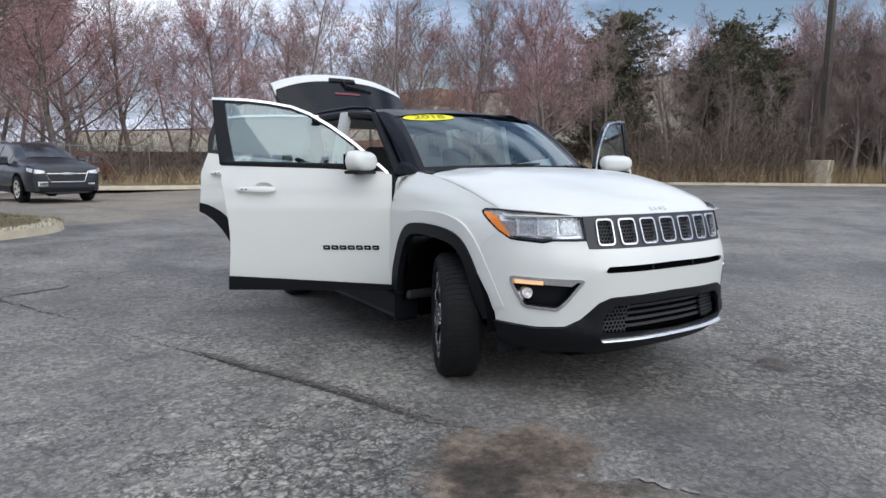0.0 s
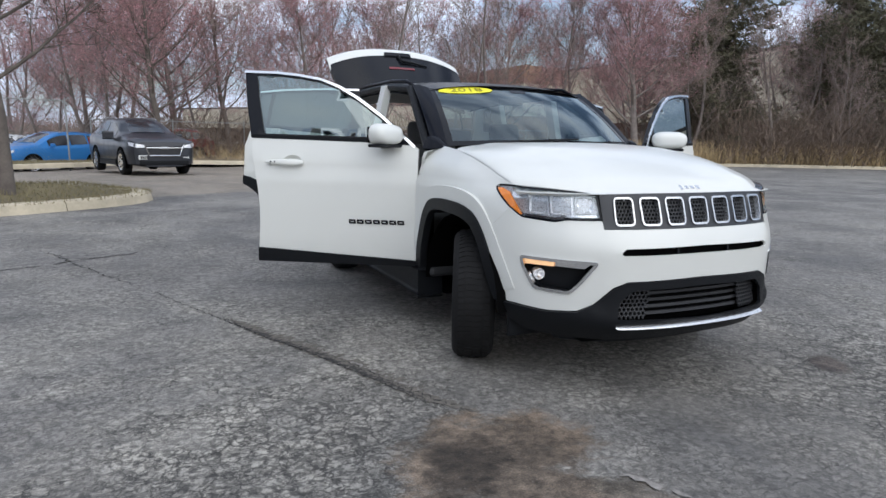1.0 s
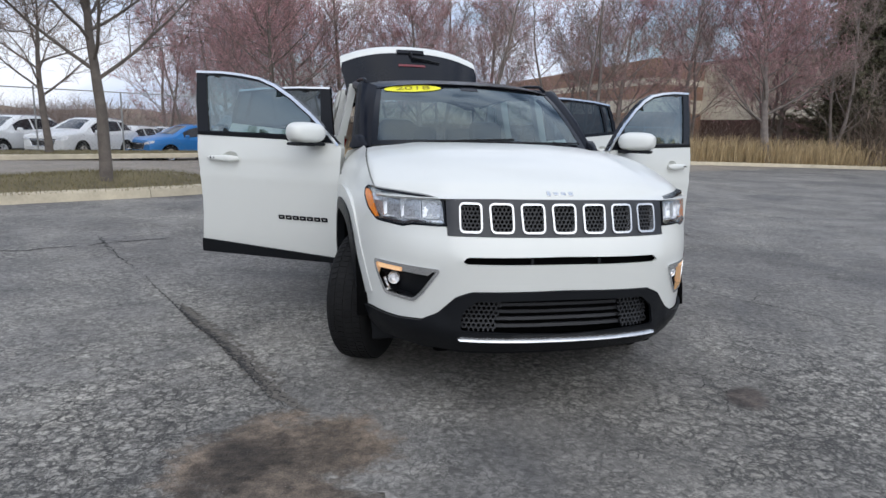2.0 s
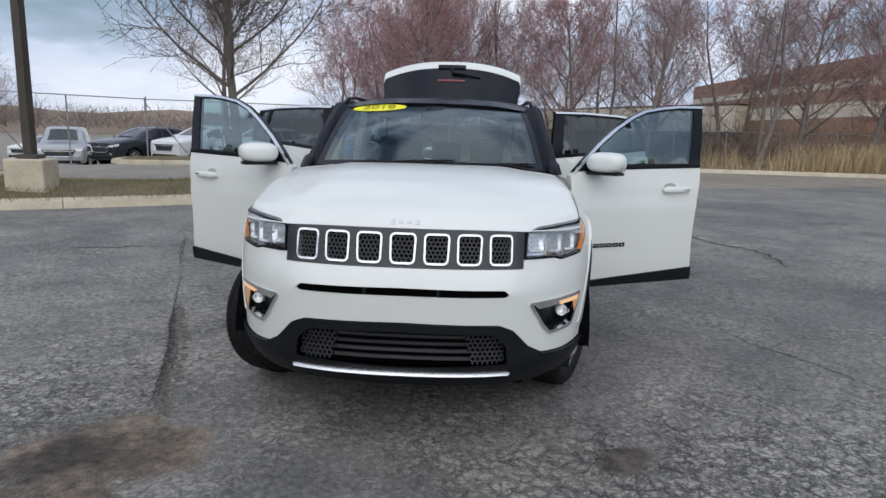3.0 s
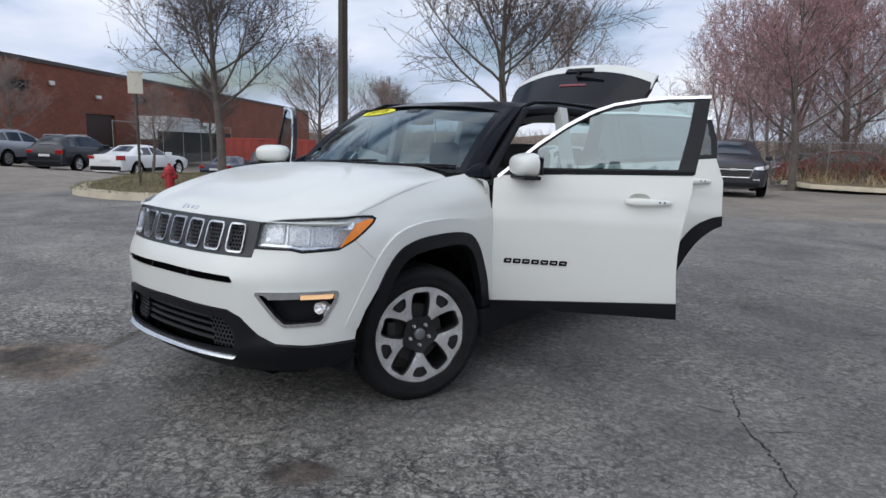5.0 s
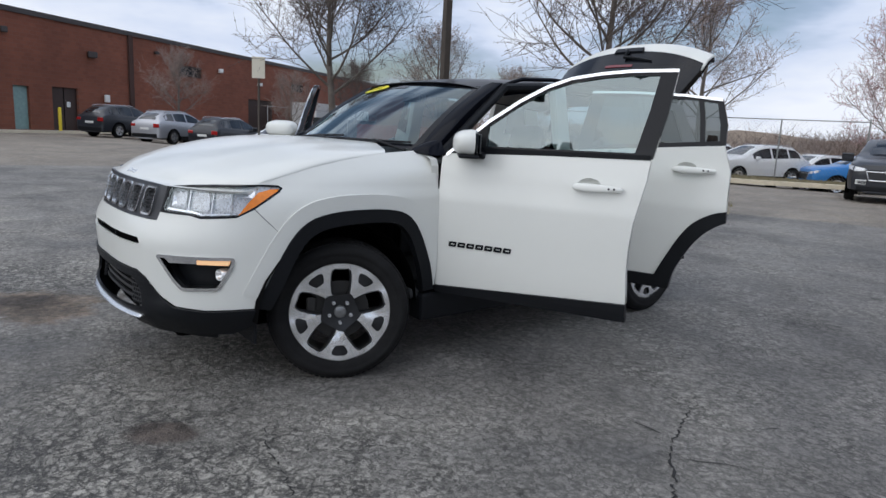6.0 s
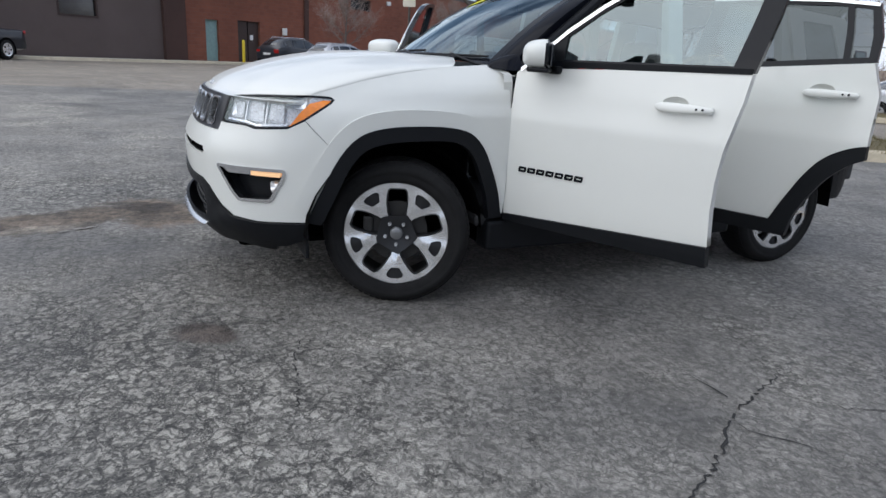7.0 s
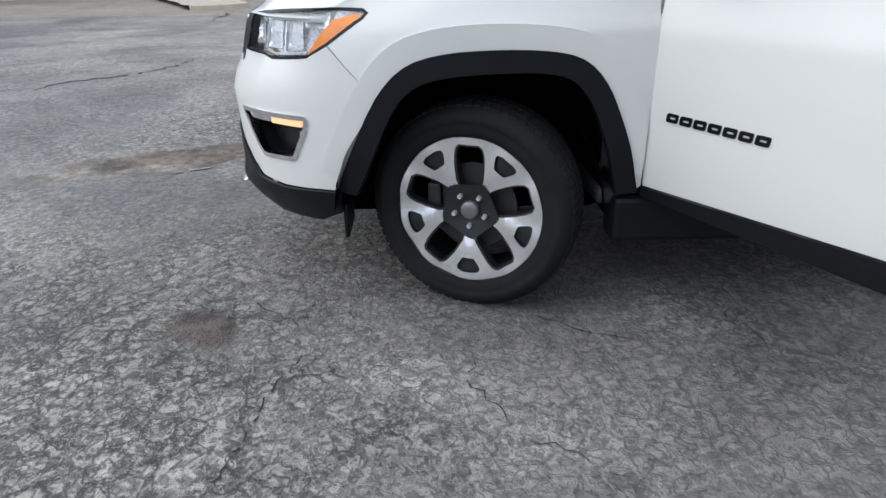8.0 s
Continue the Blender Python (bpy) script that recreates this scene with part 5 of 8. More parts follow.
def front_door(sx, deg):
    fs, m = door_skin(sx), swing(0.893, 0.563, deg, sx)
    bm = bmesh.new()
    sheet(bm, [(0.566, 0.440), (0.566, 1.130), (0.60, 1.150), (1.10, 1.168), (1.622, 1.180), (1.614, 1.08), (1.599, 1.0), (1.577, 0.88), (1.567, 0.76), (1.568, 0.64), (1.580, 0.494)], [cup_line(1.40, 1.035)], fs, 0.05, 0.05)
    d = split_smooth(part("front_door", bm, M["white"], car, "white front door standing open"))
    d.matrix_basis = m
    bm = bmesh.new()
    sheet(bm, [(0.568, 0.405), (0.566, 0.439), (1.580, 0.493), (1.586, 0.405)], [], lambda u, v, i: fs(u, v, i - 0.014), 0.05, 0.05)
    part("door_cladding", bm, M["cladding"], d, "black lower cladding")
    outer = [(0.585, 1.150), (0.66, 1.215), (0.80, 1.335), (0.95, 1.440), (1.08, 1.513), (1.20, 1.556), (1.34, 1.580), (1.48, 1.594), (1.690, 1.600), (1.668, 1.40), (1.628, 1.184), (1.1, 1.172), (0.66, 1.156)]
    hole = [(0.80, 1.198), (0.80, 1.300), (0.95, 1.408), (1.08, 1.483), (1.20, 1.527), (1.34, 1.551), (1.48, 1.565), (1.612, 1.568), (1.586, 1.40), (1.545, 1.208)]
    bm = bmesh.new()
    sheet(bm, outer, [hole], fs, 0.05, 0.035)
    part("window_frame", bm, M["gloss_black"], d, "gloss black window frame")
    bm = bmesh.new()
    sheet(bm, hole, [], lambda u, v, i: fs(u, v, i + 0.008), 0.06)
    g = part("door_window", bm, M["glass"], d, "raised clear side window", True)
    g.visible_shadow = False
    top = outer[:9]
    bm = bmesh.new()
    sheet(bm, top + [(y + 0.008 * (k < 5), z - 0.015) for k, (y, z) in enumerate(top)][::-1], [], lambda u, v, i: fs(u, v, i - 0.006), 0.04, 0.012)
    part("bright_trim", bm, M["chrome"], d, "bright window trim")
    bm = bmesh.new()
    sheet(bm, [(0.80, 1.163), (0.80, 1.190), (1.620, 1.202), (1.620, 1.180)], [], lambda u, v, i: fs(u, 1.19, i - 0.006) + Vector((0, 0, v - 1.19)), 0.05, 0.012)
    part("belt_strip", bm, M["cladding"], d)
    handle(d, fs, 1.40, 1.035)
    # badge: seven small black shapes
    for k in range(7):
        bm = bmesh.new()
        y0 = 0.640 + k * 0.051
        sheet(bm, rounded([(y0 + 0.002, 0.664), (y0 + 0.045, 0.664), (y0 + 0.049, 0.691), (y0 + 0.006, 0.691)], 0.006, 2), [[(y0 + 0.015, 0.6745), (y0 + 0.037, 0.6745), (y0 + 0.038, 0.6805), (y0 + 0.016, 0.6805)]], lambda u, v, i: fs(u, v, i - 0.004), 0.05, 0.004)
        part("badge_shape", bm, M["gloss_black"], d)
    # inner trim
    bm = bmesh.new()
    sheet(bm, [(0.60, 0.45), (0.60, 1.11), (0.70, 1.15), (1.57, 1.172), (1.545, 0.80), (1.55, 0.45)], [], lambda u, v, i: fs(u, v, i + 0.055), 0.08, 0.03)
    part("door_trim", bm, M["trim_dark"], d, "dark inner door trim")
    # mirror
    bm = bmesh.new()
    bmesh.ops.create_uvsphere(bm, u_segments=28, v_segments=18, radius=1.0)
    for v in bm.verts:
        c = v.co
        for a in range(3):
            c[a] = math.copysign(abs(c[a]) ** 0.62, c[a])
        c.y = c.y * 0.088 if c.y < 0 else c.y * 0.046
        c.x *= 0.124 - 0.016 * (c.z < 0) * abs(c.z)
        c.z = c.z * ((0.073 if c.z > 0 else 0.058) - 0.010 * (c.y < 0) * abs(c.y) / 0.098)
    cm = Vector((sx * 0.980, 0.762, 1.206))
    tm = Matrix.Translation(cm) @ Matrix.Rotation(radians(sx * 26), 4, "Z")
    rim = bm.copy()
    for half, back in ((bm, False), (rim, True)):
        bmesh.ops.delete(half, geom=[f for f in half.faces if (f.calc_center_median().y > 0.020) != back], context="FACES")
        bmesh.ops.transform(half, matrix=tm, verts=half.verts)
    part("mirror_cap", bm, M["white"], d, "white mirror housing", True)
    part("mirror_rim", rim, M["gloss_black"], d, "gloss black mirror surround", True)
    bm = bmesh.new()
    box(bm, (-0.112, -0.06, -0.010), (0.108, 0.040, 0.010), 0.009, tm @ Matrix.Translation((-sx * 0.005, 0.0, -0.058)))
    box(bm, (-0.06, -0.035, -0.018), (0.06, 0.035, 0.018), 0.012, Matrix.Translation(cm + Vector((-sx * 0.135, 0.01, -0.056))))
    part("mirror_base", bm, M["cladding"], d, "black mirror foot")
    bm = bmesh.new()
    box(bm, (-0.098, -0.004, -0.042), (0.098, 0.004, 0.052), 0.003, tm @ Matrix.Translation((0, 0.045, 0)))
    part("mirror_glass", bm, M["window_dark"], d)
    bm = bmesh.new()
    sheet(bm, [(0.62, 1.185), (0.80, 1.19), (0.80, 1.315), (0.70, 1.245)], [], lambda u, v, i: fs(u, max(v, 1.191), i - 0.002), 0.05, 0.02)
    part("mirror_sail", bm, M["cladding"], d)
    return d


def rear_door(sx, deg):
    fs, m = door_skin(sx), swing(0.885, 1.63, deg, sx)
    ra = [(WB - 0.41, 0.42), (WB - 0.36, 0.56), (WB - 0.30, 0.69), (WB - 0.22, 0.79), (WB - 0.11, 0.855)]
    bm = bmesh.new()
    sheet(bm, [(1.626, 0.480), (1.620, 1.188), (2.50, 1.262), (2.552, 1.12), (2.560, 0.872)] + ra[::-1][:4] + [(WB - 0.395, 0.480)], [cup_line(2.36, 1.115)], fs, 0.05, 0.05)
    d = split_smooth(part("rear_door", bm, M["white"], car, "white rear door standing open"))
    d.matrix_basis = m
    bm = bmesh.new()
    cl = [(1.628, 0.405), (1.626, 0.479), (WB - 0.43, 0.479), (WB - 0.375, 0.60), (WB - 0.305, 0.735), (WB - 0.235, 0.822), (WB - 0.145, 0.876), (2.562, 0.895), (2.565, 0.83), (WB - 0.12, 0.805), (WB - 0.19, 0.745), (WB - 0.255, 0.655), (WB - 0.32, 0.52), (WB - 0.345, 0.405)]
    def eased(line):
        pts = [line[0]] + line + [line[-1]]
        out = []
        for k in range(1, len(pts) - 2):
            for q in range(4):
                t = q / 4
                a, b, c, e = (Vector(p) for p in pts[k - 1:k + 3])
                out.append(tuple(0.5 * (2 * b + (c - a) * t + (2 * a - 5 * b + 4 * c - e) * t * t + (3 * b - a - 3 * c + e) * t ** 3)))
        return out + [line[-1]]
    cl = cl[:2] + eased(cl[2:8]) + eased(cl[8:])
    sheet(bm, cl, [], lambda u, v, i: fs(u, v, i - 0.016), 0.04, 0.05)
    part("door_cladding", bm, M["cladding"], d, "black lower cladding and arch edge")
    outer = [(1.632, 1.19), (1.668, 1.40), (1.690, 1.558), (1.95, 1.560), (2.25, 1.548), (2.455, 1.526), (2.50, 1.38), (2.505, 1.264), (2.05, 1.225)]
    h1 = [(1.735, 1.225), (1.755, 1.40), (1.772, 1.530), (1.95, 1.532), (2.325, 1.514), (2.350, 1.40), (2.365, 1.278), (2.0, 1.247)]
    h2 = [(2.392, 1.281), (2.378, 1.40), (2.354, 1.510), (2.430, 1.500), (2.462, 1.38), (2.470, 1.287)]
    bm = bmesh.new()
    sheet(bm, outer, [h1, h2], lambda u, v, i: fs(u, max(v, 1.1905), i) + Vector((0, 0, min(0, v - 1.1905))), 0.05, 0.035)
    part("window_frame", bm, M["gloss_black"], d, "gloss black window frame")
    for h in (h1, h2):
        bm = bmesh.new()
        sheet(bm, h, [], lambda u, v, i: fs(u, v, i + 0.008), 0.06)
        g = part("door_window", bm, M["glass_dark"], d, "privacy-tinted side window", True)
        g.visible_shadow = False
    top = outer[2:6]
    bm = bmesh.new()
    sheet(bm, top + [(y, z - 0.014) for y, z in top][::-1], [], lambda u, v, i: fs(u, v, i - 0.006), 0.04, 0.012)
    part("bright_trim", bm, M["chrome"], d, "bright window trim")
    handle(d, fs, 2.36, 1.115)
    bm = bmesh.new()
    sheet(bm, [(1.66, 0.45), (1.66, 1.17), (2.46, 1.24), (2.50, 0.92), (2.32, 0.76), (2.20, 0.46)], [], lambda u, v, i: fs(u, v, i + 0.055), 0.08, 0.03)
    part("door_trim", bm, M["trim_dark"], d, "dark inner door trim")
    return d


front_door(1, 64.0)
front_door(-1, 59.5)
rear_door(1, 69.0)
rear_door(-1, 65.0)

# -- cabin --
def seat(x, y, w=0.52, back_z=1.17, rest=True):
    bm = bmesh.new()
    box(bm, (x - w / 2, y - 0.27, 0.44), (x + w / 2, y + 0.25, 0.68), 0.06, seg=3)
    s = split_smooth(part("seat", bm, M["seat"], car, "dark cloth seat"), 60)
    bm = bmesh.new()
    box(bm, (-w / 2, -0.08, 0), (w / 2, 0.08, back_z - 0.60), 0.06, Matrix.Translation((x, y + 0.26, 0.60)) @ Matrix.Rotation(radians(-16), 4, "X"), 3)
    split_smooth(part("seat_back", bm, M["seat"], s), 60)
    for hx in ((0,) if rest else (-0.36, 0.0, 0.36)):
        bm = bmesh.new()
        box(bm, (-0.135, -0.05, -0.09), (0.135, 0.05, 0.10), 0.045, Matrix.Translation((x + hx, y + 0.44, back_z + 0.06)) @ Matrix.Rotation(radians(-10), 4, "X"), 3)
        split_smooth(part("headrest", bm, M["seat"], s), 60)


seat(0.37, 1.28)
seat(-0.37, 1.28)
seat(0.0, 2.12, 1.28, 1.12, False)
bm = bmesh.new()
strip(bm, lambda u, v: Vector((u * 0.76, 0.40 + 0.46 * v + 0.05 * (u * u), 1.115 - 0.03 * (v - 0.3) ** 2 - 0.03 * u * u)), -1, 1, 0, 1, 16, 6)
box(bm, (-0.76, 0.80, 0.70), (0.76, 0.92, 1.09), 0.05)
box(bm, (-0.14, 0.85, 0.42), (0.14, 1.5, 0.72), 0.04)
part("dashboard", bm, M["trim_dark"], car, "black dashboard")
bm = bmesh.new()
wm = Matrix.Translation((0.37, 1.00, 1.03)) @ Matrix.Rotation(radians(66), 4, "X")
loop = [wm @ Vector((0.18 * math.cos(2 * math.pi * k / 28), 0.18 * math.sin(2 * math.pi * k / 28), 0)) for k in range(29)]
tube(bm, loop, 0.016, 8, False)
for q in (0, math.pi, -math.pi / 2):
    tube(bm, [wm @ Vector((0, 0, -0.02)), wm @ Vector((0.17 * math.cos(q), 0.17 * math.sin(q), 0))], 0.018, 6)
bmesh.ops.create_uvsphere(bm, u_segments=12, v_segments=8, radius=0.06, matrix=wm @ Matrix.Diagonal((1, 1, 0.5, 1)))
part("steering_wheel", bm, M["trim_dark"], car, "black steering wheel", True)
bm = bmesh.new()
box(bm, (-0.10, 0.0, -0.03), (0.10, 0.02, 0.03), 0.012, Matrix.Translation((0.0, 0.99, 1.47)))
part("inner_mirror", bm, M["trim_dark"], car)
bm = bmesh.new()
box(bm, (-0.11, -0.15, 0), (0.11, 0.15, 0.003), 0, Matrix.Translation((0.50, 0.62, 1.122)) @ Matrix.Rotation(radians(20), 4, "Z"))
part("paper_sheet", bm, M["paper"], car, "white paper lying on the dashboard")

# ---- ground, kerbs and islands ----
def gz(x, y):
    """Height of the ground: level round the car, falling gently towards the far lots."""
    return -min(1.25, 0.06 * max(0.0, min(2 - x, y - 20)) + 0.09 * max(0.0, min(-x - 13, y - 7)))


def spot(x, y, rz):
    return pose(x, y, gz(x, y), 0, 0, rz)


bm = bmesh.new()
gx = [-1500, -500, -200, -120] + list(range(-80, 17, 4)) + [40, 120, 500, 1500]
gy = [-1500, -500, -120, -40, -10] + list(range(2, 75, 4)) + [120, 300, 1500]
grid = [[bm.verts.new((x, y, gz(x, y))) for x in gx] for y in gy]
for r0, r1 in zip(grid, grid[1:]):
    for a, b, c, d in zip(r0, r0[1:], r1[1:], r1):
        bm.faces.new((a, b, c, d))
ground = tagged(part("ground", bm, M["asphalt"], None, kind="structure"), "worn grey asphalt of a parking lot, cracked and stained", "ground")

M["crack"] = mat("crack_rubble", (0.022, 0.022, 0.023), 0.95, vary=0.4, scale=30, bump=0.4, bump_scale=90)
M["crack_soft"] = mat("crack_dirt", (0.042, 0.040, 0.038), 0.95, vary=0.5, scale=40, bump=0.5, bump_scale=90)
M["seam"] = mat("crumbled_seam", (0.125, 0.114, 0.100), 0.95, vary=0.45, scale=25, bump=0.5, bump_scale=90)
M["pale_patch"] = mat("pale_crumbs", (0.24, 0.225, 0.21), 0.9, vary=0.4, scale=30, bump=0.4, bump_scale=80)


def crack(pts, width, material, seed, z=0.004, step=0.05, wander=1.5, broken=0.12):
    """A ragged open crack along a line, of uneven width."""
    rnd = random.Random(seed)
    path = []
    for a, b in zip(pts, pts[1:]):
        a, b = Vector(a), Vector(b)
        n = max(1, int((b - a).length / step))
        path += [a.lerp(b, k / n) for k in range(n)]
    path.append(Vector(pts[-1]))
    v, f = [], []
    for k, p in enumerate(path):
        d = (path[min(k + 1, len(path) - 1)] - path[max(k - 1, 0)]).normalized()
        n = Vector((-d.y, d.x))
        end = min(1.0, 4 * min(k, len(path) - 1 - k) / len(path) + 0.15)
        c = p + n * rnd.uniform(-1, 1) * step * 0.35 * wander
        w0, w1 = width * end * rnd.uniform(0.15, 1.0), width * end * rnd.uniform(0.15, 1.0)
        v += [(*(c + n * w0), z), (*(c - n * w1), z)]
        if k and (rnd.random() > broken):
            f.append((2 * k - 2, 2 * k - 1, 2 * k + 1, 2 * k))
    from_lists("crack", v, f, material, ground)


MAIN = [(-2.47, 2.30), (-2.25, 1.76), (-2.02, 1.22), (-1.80, 0.68), (-1.62, 0.32), (-1.52, 0.06), (-1.42, -0.20), (-1.30, -0.52), (-1.17, -0.72), (-1.03, -1.05), (-0.87, -1.50), (-0.70, -2.0)]
crack([(x + 0.05, y) for x, y in MAIN[2:9]], 0.085, M["seam"], 1, 0.003, 0.014, 2.2, 0.0)
crack([(x + 0.02, y) for x, y in MAIN[2:8]], 0.030, M["crack_soft"], 16, 0.004, 0.012, 3.2, 0.18)
crack([(x + 0.09, y - 0.03) for x, y in MAIN[3:8]], 0.016, M["pale_patch"], 17, 0.0045, 0.016, 3.0, 0.45)
crack(MAIN[:9], 0.007, M["crack"], 2, 0.005, 0.018, 1.6, 0.10)
crack([(x + 0.06, y - 0.02) for x, y in MAIN[4:9]], 0.006, M["crack"], 22, 0.005, 0.018, 2.2, 0.35)
crack([(-3.4, 4.4), (-2.9, 3.2), (-2.47, 2.30)], 0.010, M["crack"], 3)
crack([(2.02, 1.32), (2.10, 1.18), (2.19, 0.93), (2.27, 0.76), (2.36, 0.63), (2.46, 0.48), (2.55, 0.30), (2.62, 0.1)], 0.008, M["crack"], 4, step=0.02)
crack([(2.19, 0.93), (2.02, 0.86), (1.90, 0.90)], 0.005, M["crack"], 5)
crack([(2.27, 0.76), (2.40, 0.80), (2.52, 0.92)], 0.005, M["crack"], 6)
crack([(1.12, -0.50), (1.32, -0.59), (1.52, -0.62), (1.70, -0.65), (1.85, -0.69)], 0.005, M["crack"], 7, step=0.02, broken=0.3)
crack([(-3.67, -4.31), (-3.70, -4.0), (-4.19, -3.85), (-4.54, -3.4), (-5.2, -3.15), (-5.9, -3.1)], 0.035, M["crack"], 8, step=0.1)
crack([(-15.2, -5.1), (-12.0, -4.8)], 0.07, M["crack"], 9, step=0.2)
crack([(0.99, -0.72), (0.85, -0.94), (0.74, -1.10)], 0.004, M["crack"], 10, step=0.02, broken=0.4)
crack([(3.06, 6.9), (3.29, 6.12), (3.51, 5.09), (3.88, 4.68), (3.78, 3.61)], 0.05, M["seam"], 11, step=0.1)
crack([(3.06, 6.9), (3.29, 6.12), (3.51, 5.09), (3.88, 4.68), (3.78, 3.61)], 0.018, M["crack"], 12, 0.006, 0.1)
crack([(-4.6, 3.0), (-3.6, 3.4), (-2.6, 3.9), (-1.9, 4.6)], 0.02, M["crack"], 13, step=0.1)
crack([(-0.90, -1.40), (-0.83, -1.50), (-0.77, -1.62)], 0.030, M["pale_patch"], 14, 0.0065, 0.03)
crack([(2.6, -1.9), (3.2, -0.6), (3.1, 0.4)], 0.004, M["crack"], 15)
for k in range(14):
    rnd = random.Random(100 + k)
    p = Vector((rnd.uniform(0.6, 3.0), rnd.uniform(-2.2, 1.6)))
    a = rnd.uniform(0, 6.28)
    pts = [p]
    for _ in range(rnd.randint(2, 4)):
        a += rnd.uniform(-0.9, 0.9)
        pts.append(pts[-1] + Vector((math.cos(a), math.sin(a))) * rnd.uniform(0.06, 0.16))
    crack(pts, rnd.uniform(0.002, 0.004), M["crack"], 200 + k, 0.004, 0.03)


def to_edge(x, y, poly):
    """Distance from a point to a closed outline."""
    p, best = Vector((x, y)), 1e9
    for a, b in zip(poly, poly[1:] + poly[:1]):
        a, b = Vector(a), Vector(b)
        k = max(0.0, min(1.0, (p - a).dot(b - a) / max(1e-9, (b - a).length_squared)))
        best = min(best, (a.lerp(b, k) - p).length)
    return best


def swell(x, y, poly, rise):
    """Height of a bed's mound over its kerb."""
    k = min(1.0, to_edge(x, y, poly) / 1.5)
    return rise * k * k * (3 - 2 * k) * (0.8 + 0.4 * noise.noise(Vector((x * 0.5, y * 0.5, 3))))


def kerbed(name, label, front, back, top_mat, height=0.15, width=0.32, rise=0.0):
    """A raised bed: a kerb of separate stones along the front line and a turf sheet behind it."""
    def off(line, d):
        out = []
        for k, p in enumerate(line):
            a, b = Vector(line[max(k - 1, 0)]), Vector(line[min(k + 1, len(line) - 1)])
            t = (b - a).normalized()
            out.append((p[0] - t.y * d, p[1] + t.x * d))
        return out
    side = 1.0
    mid_back = Vector(back[len(back) // 2]) - Vector(front[len(front) // 2])
    t = Vector(front[-1]) - Vector(front[0])
    if t.x * mid_back.y - t.y * mid_back.x < 0:
        side = -1.0
    inner = off(front, side * width)
    bm = bmesh.new()
    if rise:
        edge = inner + back[::-1]
        sheet(bm, edge, [], lambda u, v, i: Vector((u, v, height - 0.012 - i + swell(u, v, edge, rise))), 0.5)
    else:
        ring_ = [bm.verts.new((x, y, height - 0.012)) for x, y in inner + back[::-1]]
        bm.faces.new(ring_)
        bmesh.ops.triangulate(bm, faces=bm.faces)
    bmesh.ops.recalc_face_normals(bm, faces=bm.faces)
    if bm.faces and sum(f.normal.z for f in bm.faces) < 0:
        bmesh.ops.reverse_faces(bm, faces=bm.faces)
    bed = tagged(part(name, bm, top_mat, None, kind="structure"), label, "ground")
    # kerb stones, each about three metres, rounded on the street edge
    path = [Vector(p) for p in front]
    lens = [0.0]
    for a, b in zip(path, path[1:]):
        lens.append(lens[-1] + (b - a).length)

    def at(s):
        k = max(0, min(len(path) - 2, int(np.searchsorted(lens, s)) - 1))
        f_ = (s - lens[k]) / max(1e-6, lens[k + 1] - lens[k])
        return path[k].lerp(path[k + 1], f_)

    def nrm(s):
        d = (at(min(lens[-1], s + 0.25)) - at(max(0, s - 0.25))).normalized()
        return Vector((-d.y, d.x)) * side
    prof = [(0.0, 0.0), (0.035, height * 0.80), (0.05, height * 0.93), (0.075, height), (width, height + 0.002), (width, 0.0)]
    n = max(1, int(lens[-1] / 3.0))
    for q in range(n):
        s0, s1 = lens[-1] * q / n + 0.006, lens[-1] * (q + 1) / n - 0.006
        rows, v, f = [], [], []
        m = max(2, int((s1 - s0) / 0.4))
        for k in range(m + 1):
            s = s0 + (s1 - s0) * k / m
            p, d = at(s), nrm(s)
            for w, z in prof:
                c = p + d * w
                v.append((c.x, c.y, z))
        L = len(prof)
        for k in range(m):
            for j in range(L - 1):
                f.append((k * L + j, k * L + j + 1, (k + 1) * L + j + 1, (k + 1) * L + j))
        f.append(tuple(range(L)))
        f.append(tuple(m * L + j for j in range(L))[::-1])
        from_lists("kerb_stone", v, f, M["kerb"], bed)
    return bed


def arc(cx, cy, r, a0, a1, n=8):
    return [(cx + r * math.cos(radians(a0 + (a1 - a0) * k / n)), cy + r * math.sin(radians(a0 + (a1 - a0) * k / n))) for k in range(n + 1)]


ISLE_F = [(-15.6, 8.6), (-15.4, 6.6), (-14.2, 4.6), (-12.4, 3.6), (-10.8, 3.7), (-8.9, 4.75), (-7.2, 5.75), (-6.1, 6.45), (-4.9, 7.25), (-4.0, 7.80), (-3.2, 8.35), (-2.65, 8.85), (-2.32, 9.5), (-2.36, 10.2), (-2.75, 10.8)]
ISLE_B = [(-15.3, 9.0), (-13.2, 8.8), (-11.6, 8.3), (-10.2, 8.5), (-9.0, 8.9), (-7.8, 9.4), (-6.3, 10.2), (-5.2, 10.8), (-4.2, 11.1), (-3.3, 11.1)]
kerbed("planting_island", "thin spring turf in a concrete-kerbed island", ISLE_F, ISLE_B, M["grass"], rise=0.24)
kerbed("tree_island", "small kerbed island round a young tree", [(-14.5, 10.5), (-13.3, 9.6), (-12.1, 9.7), (-11.2, 10.4), (-11.0, 11.6)], [(-14.4, 11.5), (-13.1, 12.2), (-11.8, 12.2)], M["grass"], 0.14, 0.2)
STRIP_F = [(-12.9, 19.4), (-12.5, 18.2), (-11.8, 17.5), (-9.5, 18.3), (-6.2, 20.7), (-4.4, 22.3), (-3.5, 23.3), (-3.2, 24.3), (-3.4, 25.2)]
STRIP_B = [(-13.0, 19.9), (-12.3, 21.2), (-10.3, 22.3), (-7.4, 23.6), (-4.8, 25.0)]
